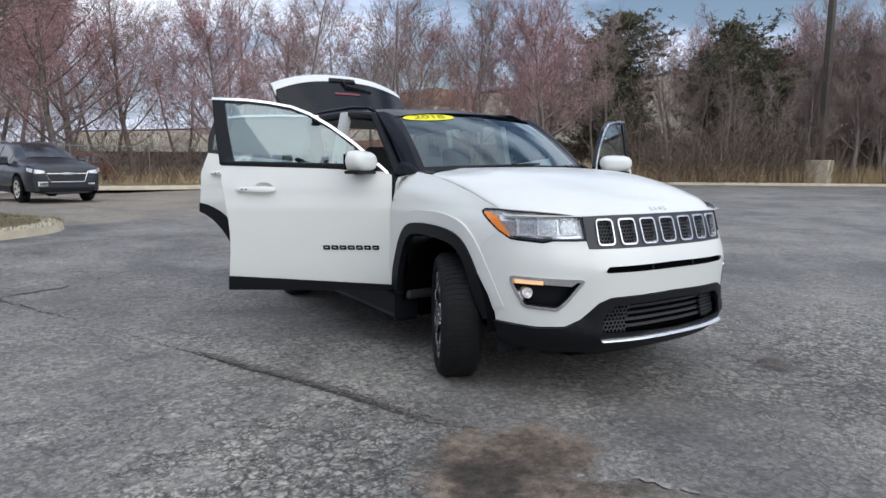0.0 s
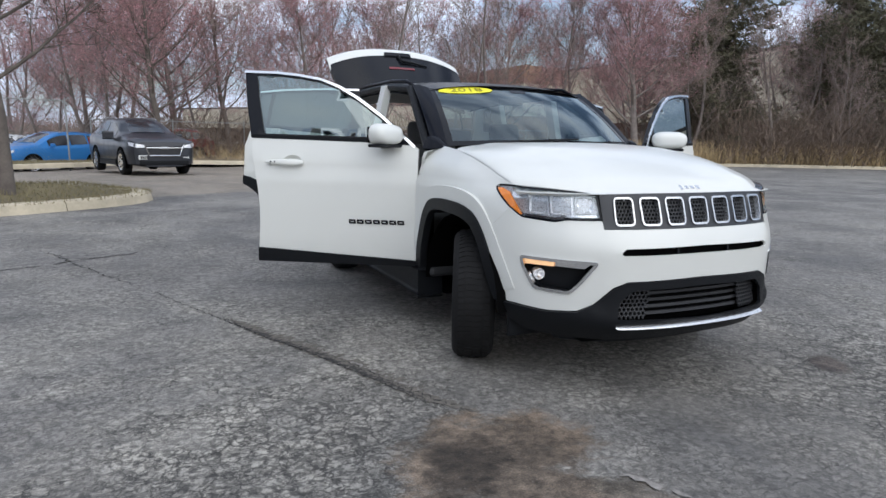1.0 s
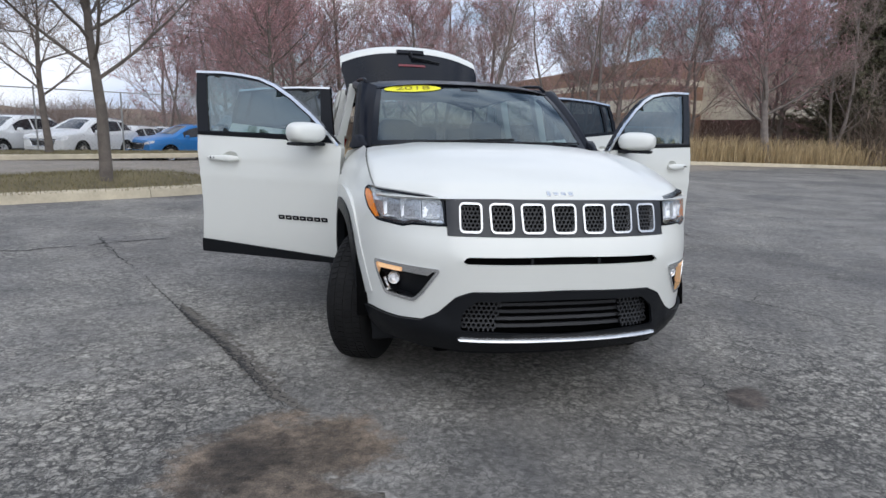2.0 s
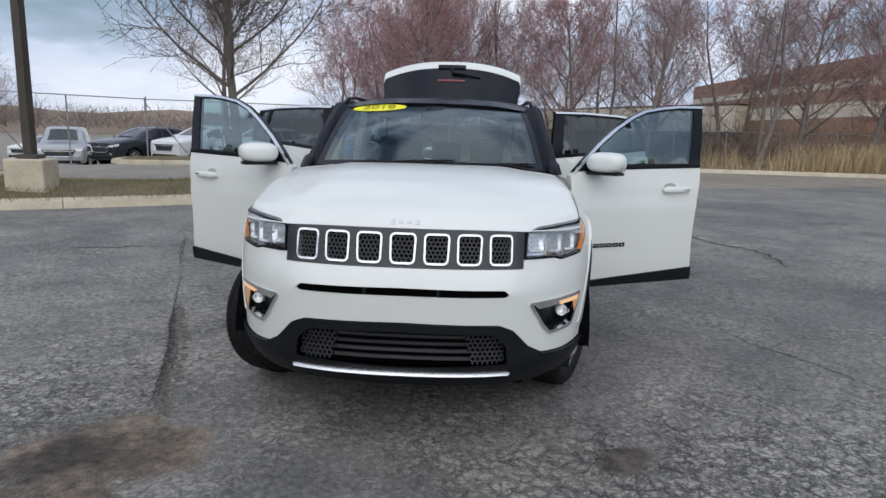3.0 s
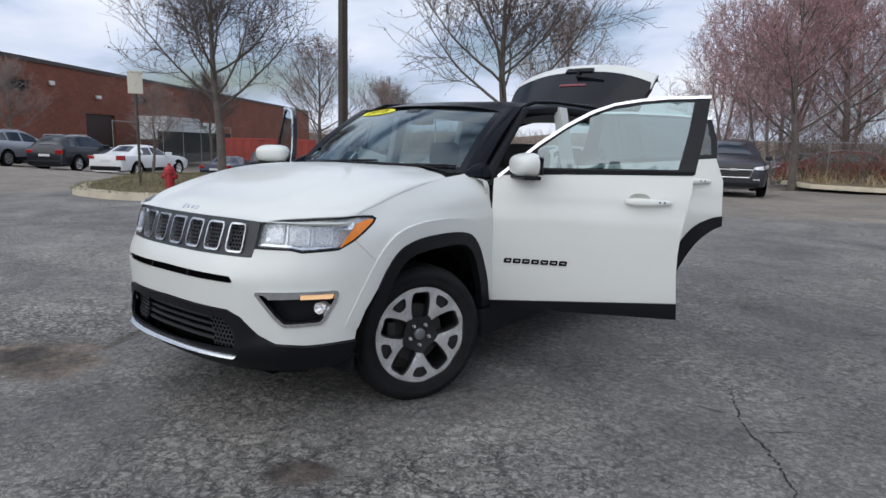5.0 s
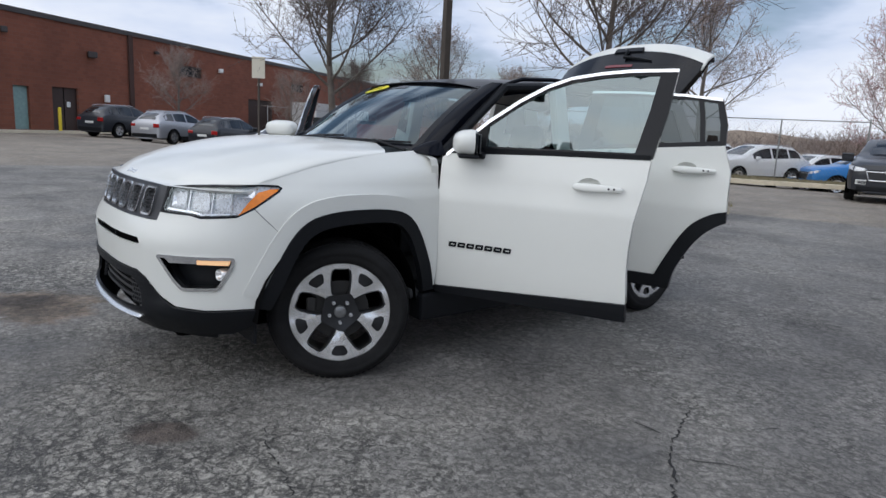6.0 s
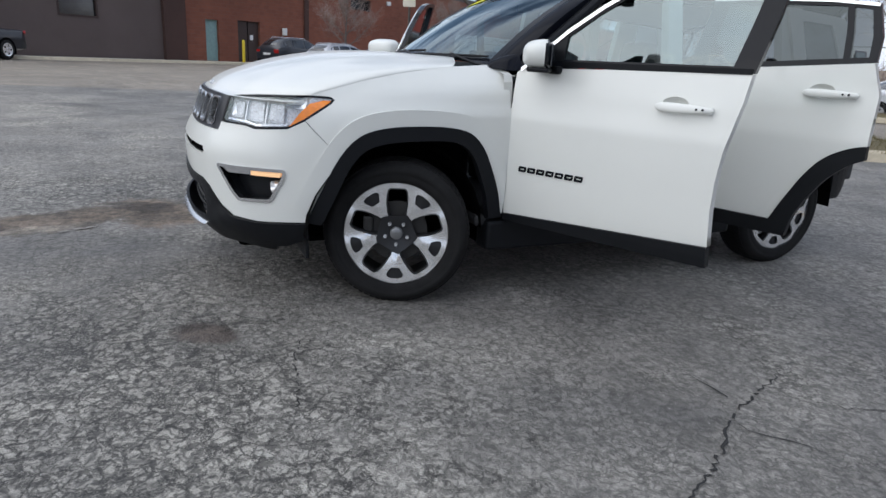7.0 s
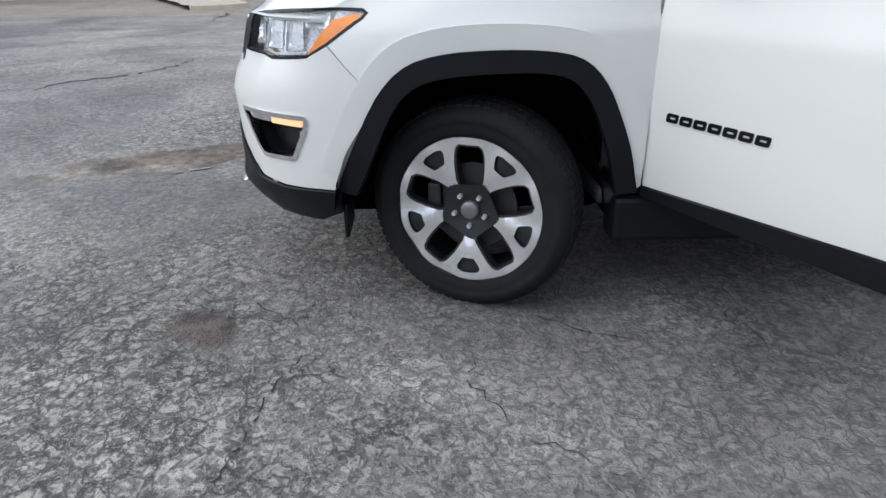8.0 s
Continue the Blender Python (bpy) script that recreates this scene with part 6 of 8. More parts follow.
kerbed("grass_strip", "narrow turf strip in front of the wire fence", STRIP_F, STRIP_B, M["grass"])
BELT_F = [(-2.6, 27.2), (-1.2, 24.6), (0.5, 24.2), (3.0, 24.2), (8, 23.7), (18, 23.4), (23, 22.6), (27.5, 21.6), (34, 18.3), (40, 14.9), (48, 8), (58, -4), (72, -24)]
BELT_B = [(-8, 62), (0, 75), (20, 85), (50, 80), (90, 60), (110, 30), (115, 0), (112, -24)]
kerbed("tree_belt", "rough leaf-strewn ground under bare trees", BELT_F, BELT_B, mat("leaf_litter", (0.19, 0.145, 0.085), 0.95, vary=0.4, scale=0.8, bump=0.5, bump_scale=20))
kerbed("concrete_island", "pale concrete traffic island", [(-26.5, -9.4), (-22.0, -7.4), (-18.5, -5.7), (-17.2, -5.1), (-16.4, -5.4), (-15.9, -6.4)], [(-26.5, -11.6), (-23.0, -10.2), (-20.4, -8.8), (-17.8, -7.4), (-16.6, -6.9)], M["concrete"], 0.14, 0.3)
FACE_0, FACE_U = Vector((-38.0, 2.4)), Vector((-0.57, 0.82)).normalized()
FACE_N = Vector((FACE_U.y, -FACE_U.x))
if FACE_N.dot(Vector((1, 0))) < 0:
    FACE_N = -FACE_N
walk_f = [tuple(FACE_0 + FACE_U * d + FACE_N * 1.6) for d in (-34, -20, -8, 4, 14)]
walk_b = [tuple(FACE_0 + FACE_U * d + FACE_N * 0.0) for d in (-34, -20, -8, 4, 14)]
kerbed("pavement", "pale concrete walk along the brick building", walk_f, walk_b, M["concrete"], 0.13, 0.25)


# ---- loose planting: blades, reeds, brush ----
def inside_bed(x, y, front, back):
    return inside((x, y), front + back[::-1])


def blades(name, label, spots, h0, h1, w, material, seed, lean=0.35, segs=1):
    rnd = random.Random(seed)
    v, f = [], []
    for x, y, z in spots:
        a = rnd.uniform(0, 6.28)
        h = rnd.uniform(h0, h1)
        dx, dy = math.cos(a), math.sin(a)
        lx, ly = rnd.gauss(0, lean) * h, rnd.gauss(0, lean) * h
        n = len(v)
        if segs == 1:
            v += [(x - dx * w, y - dy * w, z), (x + dx * w, y + dy * w, z), (x + lx, y + ly, z + h)]
            f.append((n, n + 1, n + 2))
        else:
            v += [(x - dx * w, y - dy * w, z), (x + dx * w, y + dy * w, z), (x + lx * 0.4 + dx * w * 0.8, y + ly * 0.4 + dy * w * 0.8, z + h * 0.6), (x + lx * 0.4 - dx * w * 0.8, y + ly * 0.4 - dy * w * 0.8, z + h * 0.6), (x + lx * 1.3, y + ly * 1.3, z + h)]
            f += [(n, n + 1, n + 2, n + 3), (n + 3, n + 2, n + 4)]
    return tagged(from_lists(name, v, f, material, None, kind="stuff"), label, "grass")


rnd = random.Random(5)
spots = []
while len(spots) < 26000:
    x, y = rnd.uniform(-18, -2), rnd.uniform(0, 13.3)
    if inside_bed(x, y, ISLE_F, ISLE_B):
        spots.append((x, y, 0.132 + swell(x, y, ISLE_F + ISLE_B[::-1], 0.24)))
    if rnd.random() < 0.35:
        x, y = rnd.uniform(-18, -3.4), rnd.uniform(13, 26)
        if inside_bed(x, y, STRIP_F[1:], STRIP_B[1:]):
            spots.append((x, y, 0.135))
blades("turf", "short patchy spring grass, green and straw", spots, 0.03, 0.09, 0.006, M["blade"], 6, 0.5)
belt = np.array(BELT_F)


def belt_y(x):
    return float(np.interp(x, belt[1:, 0], belt[1:, 1]))


spots = []
while len(spots) < 9000:
    x = rnd.triangular(9, 47, 24)
    d = abs(rnd.gauss(0, 1.3)) + 0.5
    if rnd.random() < 0.5 + 0.5 * noise.noise(Vector((x * 0.35, d * 0.3, 0))) * 2:
        spots.append((x + d * 0.3, belt_y(x) + d, 0.13))
blades("dry_reeds", "dry straw-coloured reeds along the kerb", spots, 0.55, 1.45, 0.011, M["reed"], 7, 0.22, 2)
spots = []
while len(spots) < 14000:
    x = rnd.uniform(-3, 46)
    spots.append((x, belt_y(x) + 0.5 + rnd.random() ** 0.7 * 16, 0.13))
blades("low_scrub", "low tangle of dead stems and weeds", spots, 0.25, 0.8, 0.012, M["reed"], 8, 0.5)


def twiggy(name, label, centres, count, h0, h1, spread, w, material, seed):
    """Brushwood: sprays of thin forked stems."""
    rnd = random.Random(seed)
    v, f = [], []
    for cx, cy, big in centres:
        for _ in range(count):
            p = Vector((cx + rnd.gauss(0, spread), cy + rnd.gauss(0, spread), 0.12))
            d = Vector((rnd.gauss(0, 0.55), rnd.gauss(0, 0.55), 1)).normalized()
            h = rnd.uniform(h0, h1) * big
            for fork in range(5):
                q, dd, ln = p + d * (h * 0.15 * fork), (d + Vector((rnd.gauss(0, 0.7 * (fork > 0)), rnd.gauss(0, 0.7 * (fork > 0)), rnd.gauss(0, 0.2)))).normalized(), h * (1 - 0.17 * fork) * 0.42
                for seg in range(2):
                    e = q + dd * ln
                    a = Vector((rnd.gauss(0, 1), rnd.gauss(0, 1), rnd.gauss(0, 0.3))).normalized() * w * (1 - 0.4 * seg) * big
                    n = len(v)
                    v += [tuple(q - a), tuple(q + a), tuple(e + a * 0.5), tuple(e - a * 0.5)]
                    f.append((n, n + 1, n + 2, n + 3))
                    q, dd = e, (dd + Vector((rnd.gauss(0, 0.3), rnd.gauss(0, 0.3), rnd.gauss(0, 0.15)))).normalized()
    return tagged(from_lists(name, v, f, material, None, kind="stuff"), label, "bushes")


cs = [(x, belt_y(x) + rnd.uniform(3, 14), rnd.uniform(0.7, 1.3)) for x in np.arange(-3, 48, 0.55)]
cs += [(x, belt_y(x) + rnd.uniform(5, 12), rnd.uniform(0.8, 1.2)) for x in np.arange(-2.5, 14, 0.4)]
twiggy("thicket", "brown leafless thicket under the trees", cs, 24, 1.2, 3.6, 0.9, 0.009, M["brush"], 9)
cs = []
for _ in range(30):
    bx = rnd.uniform(27.5, 39.5)
    cs.append((bx, belt_y(bx) + 1.2 + abs(rnd.gauss(0, 1.2)), rnd.uniform(0.9, 1.6)))
twiggy("bramble", "dense dark bramble in front of the evergreens", cs, 44, 1.4, 3.6, 1.0, 0.010, M["brush"], 10)
# far woods all round the skyline, beyond the lots
cs = []
for k in range(420):
    a = radians(rnd.uniform(-70, 75))
    r = rnd.uniform(120, 190)
    cs.append((-r * math.sin(a) - 10, r * math.cos(a), rnd.uniform(1.3, 2.4)))
twiggy("far_woods", "far grey-brown line of bare woods", cs, 26, 1.6, 3.4, 3.2, 0.026, M["far_wood"], 11)

# ---- trees ----
class Wood:
    """Collects tapered round limbs into one vertex list."""

    def __init__(self):
        self.v, self.f = [], []

    def limb(self, pts, r0, r1, sides):
        n0, m = len(self.v), len(pts)
        for k, p in enumerate(pts):
            d = pts[min(k + 1, m - 1)] - pts[max(k - 1, 0)]
            a = d.cross(Vector((0.3, 0.5, 0.8)))
            a.normalize()
            b = d.cross(a)
            b.normalize()
            r = r0 + (r1 - r0) * k / (m - 1)
            for j in range(sides):
                q = 2 * math.pi * j / sides
                self.v.append(tuple(p + (a * math.cos(q) + b * math.sin(q)) * r))
        for k in range(m - 1):
            for j in range(sides):
                self.f.append((n0 + k * sides + j, n0 + k * sides + (j + 1) % sides, n0 + (k + 1) * sides + (j + 1) % sides, n0 + (k + 1) * sides + j))


def bent(rnd, p, d, length, segs, bend, rise):
    pts = [p.copy()]
    d = d.normalized()
    for _ in range(segs):
        d = (d + Vector((rnd.gauss(0, bend), rnd.gauss(0, bend), rnd.gauss(0, bend) + rise))).normalized()
        pts.append(pts[-1] + d * (length / segs))
    return pts


def make_tree(label, seed, height, spread, limbs, trunk_r, clear, bark, twig_mat, bud_mat, buds, subs=7, twigs=5, rise=0.10, flare=0.45, stems=1, fine_r=0.006, limb_r=0.38, round_top=False):
    """A bare broadleaf tree: trunk, limbs, branches, twigs and swelling buds."""
    rnd = random.Random(seed)
    big, fine = Wood(), Wood()
    bud_v, bud_f = [], []

    def on(line, k):
        s_ = k * (len(line) - 1)
        i = min(len(line) - 2, int(s_))
        return line[i].lerp(line[i + 1], s_ - i), (line[i + 1] - line[i]).normalized()

    def spread_out():
        return Vector((rnd.gauss(0, 1), rnd.gauss(0, 1), rnd.gauss(0.25, 0.7))).normalized()
    for st in range(stems):
        lean = 0.03 if stems == 1 else 0.20
        base = Vector((0, 0, -0.05)) if stems == 1 else Vector((rnd.gauss(0, 0.25), rnd.gauss(0, 0.25), -0.05))
        top = height * (0.80 if stems == 1 else rnd.uniform(0.72, 0.95))
        tr = trunk_r * (1.0 if stems == 1 else rnd.uniform(0.55, 0.85))
        trunk = bent(rnd, base, Vector((rnd.gauss(0, lean), rnd.gauss(0, lean), 1)), top, 12, 0.06, 0.06)
        big.limb([trunk[0], trunk[0] + Vector((0, 0, 0.18))] + trunk[1:], tr * 1.25, tr * 0.16, 9)
        for i in range(limbs):
            k = clear + (0.98 - clear) * (i + 0.5) / limbs
            p, d0 = on(trunk, k)
            h = (k - clear) / (1 - clear)
            a = i * 2.4 + rnd.uniform(-0.6, 0.6)
            ln = spread * ((0.40 + 0.72 * (1 - h ** 1.5)) * rnd.uniform(0.90, 1.08) if round_top else (1.12 - 0.62 * h) * rnd.uniform(0.75, 1.15))
            r = tr * (limb_r - 0.24 * h)
            l1 = bent(rnd, p, Vector((math.cos(a), math.sin(a), flare + 0.5 * h + rnd.uniform(-0.15, 0.25))), ln, 7, 0.085, rise)
            big.limb(l1, r, 0.010, 6)
            for j in range(subs):
                f1 = 0.22 + 0.77 * (j + rnd.uniform(-0.3, 0.3) + 0.3) / subs
                q, b1 = on(l1, min(0.99, f1))
                l2 = bent(rnd, q, b1 * 0.75 + spread_out() * 0.8, ln * 0.43 * (1.02 - 0.22 * f1) * rnd.uniform(0.6, 1.25), 5, 0.13, rise)
                big.limb(l2, max(r * (0.40 - 0.22 * f1), fine_r * 1.5), fine_r, 4)
                for m in range(twigs):
                    w, b2 = on(l2, 0.2 + 0.78 * m / max(1, twigs - 1))
                    l3 = bent(rnd, w, b2 * 0.7 + spread_out() * 0.85, ln * 0.27 * rnd.uniform(0.5, 1.35), 3, 0.15, rise)
                    fine.limb(l3, fine_r * 1.15, fine_r * 0.8, 3)
                    for n in range(4):
                        g, b3 = on(l3, (n + 0.9) / 4.1)
                        e = g + (b3 * 0.6 + spread_out() * 0.9).normalized() * ln * 0.13 * rnd.uniform(0.5, 1.4)
                        fine.limb([g, e], fine_r * 0.9, fine_r * 0.6, 3)
                        for _ in range(buds):
                            c = g.lerp(e, rnd.uniform(0.3, 1.05))
                            e1 = spread_out() * rnd.uniform(0.014, 0.030)
                            e2 = spread_out() * rnd.uniform(0.014, 0.030)
                            n0 = len(bud_v)
                            bud_v.extend([tuple(c - e1), tuple(c + e2), tuple(c + e1), tuple(c - e2)])
                            bud_f.append((n0, n0 + 1, n0 + 2, n0 + 3))
    ob = thing("tree", label, "tree")
    from_lists("trunk", big.v, big.f, bark, ob, smooth=True)
    from_lists("crown", fine.v, fine.f, twig_mat, ob)
    if bud_v:
        from_lists("blossom", bud_v, bud_f, bud_mat, ob)
    return ob


def make_evergreen(label, seed, height, radius):
    rnd = random.Random(seed)
    wood = Wood()
    nv, nf = [], []
    wood.limb([Vector((0, 0, -0.05)), Vector((0.05, 0, height * 0.5)), Vector((0, 0.05, height * 0.97))], 0.17, 0.02, 8)
    z = height * 0.05
    while z < height * 0.97:
        k = z / height
        reach = radius * (1.0 - k ** 3.0) ** 0.7 * (0.80 + 0.20 * math.sin(k * 9 + seed)) + 0.15
        for i in range(12):
            a = rnd.uniform(0, 6.28)
            ln = reach * rnd.uniform(0.35, 1.2) * (1 + 0.25 * math.sin(2 * a + seed + k * 3))
            d = Vector((math.cos(a), math.sin(a), rnd.uniform(0.0, 0.5)))
            br = bent(rnd, Vector((0, 0, z + rnd.uniform(-0.15, 0.15))), d, ln, 4, 0.08, 0.03)
            wood.limb(br, 0.028 * (1.1 - k), 0.006, 4)
            for j in range(int(6 + 13 * ln / radius)):
                f_ = rnd.uniform(0.3, 1.0)
                c = br[min(3, int(f_ * 4))].lerp(br[min(4, int(f_ * 4) + 1)], f_ * 4 % 1) + Vector((rnd.gauss(0, 0.16), rnd.gauss(0, 0.16), rnd.gauss(0, 0.10)))
                for _ in range(7):
                    t = Vector((rnd.gauss(0, 1), rnd.gauss(0, 1), rnd.gauss(0.3, 0.7))).normalized()
                    s = t.cross(Vector((rnd.gauss(0, 1), rnd.gauss(0, 1), rnd.gauss(0, 1)))).normalized() * rnd.uniform(0.022, 0.045)
                    e = c + t * rnd.uniform(0.18, 0.38)
                    n0 = len(nv)
                    nv.extend([tuple(c - s), tuple(c + s), tuple(e)])
                    nf.append((n0, n0 + 1, n0 + 2))
        z += rnd.uniform(0.20, 0.30)
    ob = thing("evergreen_tree", label, "tree")
    from_lists("trunk", wood.v, wood.f, M["bark"], ob, smooth=True)
    from_lists("crown", nv, nf, M["needle"], ob)
    return ob


def stand(ob, spots, group):
    """Sets a grown tree and its copies: (x, y, size, turn)."""
    tagged(ob, group=group)
    for k, (x, y, s, turn) in enumerate(spots):
        m = pose(x, y, 0.12 + gz(x, y), 0, 0, turn)
        if k:
            c = copy_thing(ob, m)
            c.scale = (s, s, s)
        else:
            first = (m, s)
    ob.matrix_basis = first[0]
    ob.scale = (first[1],) * 3


rnd = random.Random(21)
G1 = "bare trees of the belt"
maple_a = make_tree("bare maple with reddish-pink spring buds", 31, 10.5, 4.0, 10, 0.13, 0.14, M["bark"], M["twig_red"], M["bud"], 4, 8, 6, 0.09, 0.55, 2, 0.0072)
maple_b = make_tree("spreading bare maple flushed with pink buds", 32, 9.8, 4.2, 19, 0.17, 0.17, M["bark"], M["twig_red"], M["bud"], 4, 9, 7, 0.09, 0.5, 1, 0.0074)
grey_a = make_tree("tall thin grey leafless tree", 33, 13.5, 3.4, 17, 0.13, 0.20, M["bark"], M["twig"], M["bud_dull"], 1, 8, 5, 0.12, 0.65, 1, 0.0068)
grey_b = make_tree("leafless grey-brown tree with forked stems", 34, 11.5, 3.6, 10, 0.13, 0.14, M["bark"], M["twig"], M["bud_dull"], 1, 8, 5, 0.10, 0.55, 2, 0.0068)
stand(maple_a, [(-3.2, 31.0, 1.0, 10), (12.8, 30.5, 0.98, 150), (20.5, 29.0, 1.0, 200), (1.5, 40, 1.05, 300), (36, 26.5, 1.0, 120), (5.2, 38.0, 0.95, 260), (-7.4, 37.5, 0.80, 170), (28.0, 32.0, 1.05, 210), (41.0, 18.8, 1.0, 40), (-4.2, 34.5, 1.12, 330), (-9.5, 43.0, 1.1, 75), (46.5, 14.5, 1.25, 190)], G1)
stand(maple_b, [(-0.8, 32.2, 1.08, 60), (4.7, 26.6, 0.86, 110), (-5.5, 42.0, 0.95, 20), (15.5, 28.6, 0.95, 280), (40.5, 21.5, 1.0, 90), (33.2, 29.5, 0.95, 10), (26.8, 29.6, 1.0, 130), (37.6, 25.6, 1.05, 300), (43.5, 17.5, 1.0, 150), (10.8, 37.0, 1.05, 200), (21.4, 23.9, 1.08, 45), (44.5, 22.0, 1.25, 260)], G1)
stand(grey_a, [(1.6, 32.6, 0.95, 0), (7.6, 25.4, 0.80, 70), (18.2, 27.2, 0.95, 140), (30.2, 22.8, 0.80, 210), (41.5, 17.4, 0.95, 30), (39.0, 18.6, 0.95, 100), (-2.0, 44.0, 1.0, 220), (44.0, 19.5, 1.0, 250), (47.0, 11.5, 1.0, 10), (39.8, 16.6, 0.85, 160)], G1)
stand(grey_b, [(13.4, 27.4, 1.0, 40), (26.5, 25.0, 0.9, 330), (41.3, 15.4, 1.0, 260), (43.2, 13.0, 1.0, 60), (7.4, 34.5, 1.0, 20), (33.0, 20.4, 0.62, 170), (37.6, 18.0, 0.66, 210), (35.2, 19.4, 0.6, 120), (39.6, 20.0, 0.85, 15), (42.0, 15.8, 0.9, 190), (44.5, 12.5, 1.0, 130), (34.2, 23.6, 0.95, 20)], G1)
G2 = "lot trees in the islands"
lot_a = make_tree("leafless lot tree with a rounded open crown", 41, 7.6, 2.75, 21, 0.115, 0.34, M["bark_lot"], M["twig_dark"], M["bud_dark"], 1, 11, 6, 0.085, 0.50, 1, 0.0052, 0.36, True)
lot_b = make_tree("young leafless lot tree with upswept limbs", 42, 7.4, 2.6, 18, 0.115, 0.32, M["bark_lot"], M["twig"], M["bud_dull"], 1, 9, 5, 0.09, 0.55, 1, 0.0052, 0.36, True)
stand(lot_a, [(-4.4, 8.8, 0.86, 30), (-10.6, 6.3, 0.88, 100), (-34.5, 38.0, 1.0, 170), (-46, 28, 1.1, 20)], G2)
stand(lot_b, [(-9.2, 20.6, 0.98, 10), (-12.6, 11.1, 0.62, 140), (-19.6, 21.0, 0.72, 220), (-21.0, 10.0, 0.50, 300), (-31.9, 9.0, 0.70, 60)], G2)
lot_c = make_tree("bare lot tree flushed with pale pink buds", 43, 8.8, 3.2, 18, 0.12, 0.22, M["bark_lot"], M["twig_red"], M["bud"], 3, 9, 6, 0.085, 0.5, 1, 0.0068)
stand(lot_c, [(-1.9, 25.6, 1.12, 230)], G2)
G3 = "evergreens in the belt"
pine = make_evergreen("dark green pine half hidden by bare branches", 51, 10.6, 4.0)
pine_b = make_evergreen("broad dark evergreen behind bare brush", 52, 10.2, 4.6)
stand(pine, [(29.6, 26.4, 1.0, 0), (31.0, 29.0, 0.9, 80)], G3)
stand(pine_b, [(36.0, 22.8, 1.0, 120), (38.0, 21.8, 0.85, 210)], G3)

# ---- buildings ----
def face_pt(d, out, z):
    p = FACE_0 + FACE_U * d + FACE_N * out
    return Vector((p.x, p.y, z))


def face_box(bm, d0, d1, o0, o1, z0, z1):
    """A block standing on the facade line: d along it, o out of it."""
    v = [bm.verts.new(face_pt(d, o, z)) for z in (z0, z1) for d, o in ((d0, o0), (d1, o0), (d1, o1), (d0, o1))]
    for f in ((0, 1, 2, 3), (4, 5, 6, 7), (0, 1, 5, 4), (1, 2, 6, 5), (2, 3, 7, 6), (3, 0, 4, 7)):
        bm.faces.new([v[i] for i in f])
    bmesh.ops.recalc_face_normals(bm, faces=bm.faces)


def brick_mat():
    m, nt, bs = _nodes("brick_courses")
    co = nt.nodes.new("ShaderNodeTexCoord").outputs["UV"]
    b = nt.nodes.new("ShaderNodeTexBrick")
    b.inputs["Scale"].default_value = 1.0
    b.inputs["Brick Width"].default_value, b.inputs["Row Height"].default_value, b.inputs["Mortar Size"].default_value = 0.40, 0.20, 0.012
    b.inputs["Color1"].default_value, b.inputs["Color2"].default_value = (0.225, 0.078, 0.046, 1), (0.185, 0.062, 0.038, 1)
    b.inputs["Mortar"].default_value = (0.19, 0.085, 0.06, 1)
    nt.links.new(co, b.inputs["Vector"])
    ob = nt.nodes.new("ShaderNodeTexCoord").outputs["Object"]
    c = _mix(nt, 0.6, b.outputs["Color"], _ramp(nt, _noise(nt, ob, 0.35, 5), [(0.3, 0.75), (0.7, 1.25)]), "MULTIPLY")
    nt.links.new(c, bs.inputs["Base Color"])
    bs.inputs["Roughness"].default_value = 0.9
    return m


M["brick_courses"] = brick_mat()


def wall_with_holes(name, d0, d1, h, holes, material, parent, thick=0.3, out=0.0, label=""):
    """A facade wall with true openings: holes as (d0, d1, z0, z1)."""
    bm = bmesh.new()
    o = [(d0, 0.0), (d1, 0.0), (d1, h), (d0, h)]
    sheet(bm, o, [[(a, c), (b, c), (b, e), (a, e)] for a, b, c, e in holes], lambda u, v, i: face_pt(u, out - i, v), 2.5, thick)
    ob = part(name, bm, material, parent, label)
    uv = ob.data.uv_layers.new(name="courses")
    for loop in ob.data.loops:
        co = ob.data.vertices[loop.vertex_index].co
        uv.data[loop.index].uv = ((Vector((co.x, co.y)) - FACE_0).dot(FACE_U), co.z)
    return ob


H1 = 6.2
works = thing("brick_warehouse", "long low red-brick warehouse with steel doors", "building")
door_holes = [(2.2, 4.0, 0.13, 2.55), (-0.2, 0.75, 0.13, 2.45), (21.5, 25.5, 0.1, 3.0), (33, 37, 0.1, 3.0), (13.0, 15.4, 4.1, 4.9), (28.6, 31, 4.1, 4.9)]
grey_holes = [(-8.6, -6.6, 2.0, 3.45), (-14.8, -12.8, 2.0, 3.45), (-21, -19, 2.0, 3.45)]
wall_with_holes("wall", -1.6, 86, H1, door_holes, M["brick_courses"], works, label="red brick wall")
wall_with_holes("grey_wall", -40, -3.0, H1 + 0.1, grey_holes, M["grey_wall"], works, out=-0.1, label="grey-brown block wall")
bm = bmesh.new()
face_box(bm, -3.0, -1.6, -0.3, 0.12, 0, H1 + 0.15)
part("pier", bm, M["brick_dark"], works, "dark brick pier")
bm = bmesh.new()
face_box(bm, 8.0, 8.35, 0.0, 0.14, 0, H1)
part("downpipe", bm, M["brick_dark"], works, "dark red downpipe")
bm = bmesh.new()
face_box(bm, -40, 86.1, -0.35, 0.10, H1 - 0.04, H1 + 0.24)
part("roof_edge", bm, M["fascia_dark"], works, "dark metal roof edge")
bm = bmesh.new()
face_box(bm, -40, 86, -40, -0.36, 0, H1 + 0.05)
face_box(bm, -1.6, 86, -0.3, 0.02, -2.5, 0.02)
part("building_body", bm, M["fascia_dark"], works)
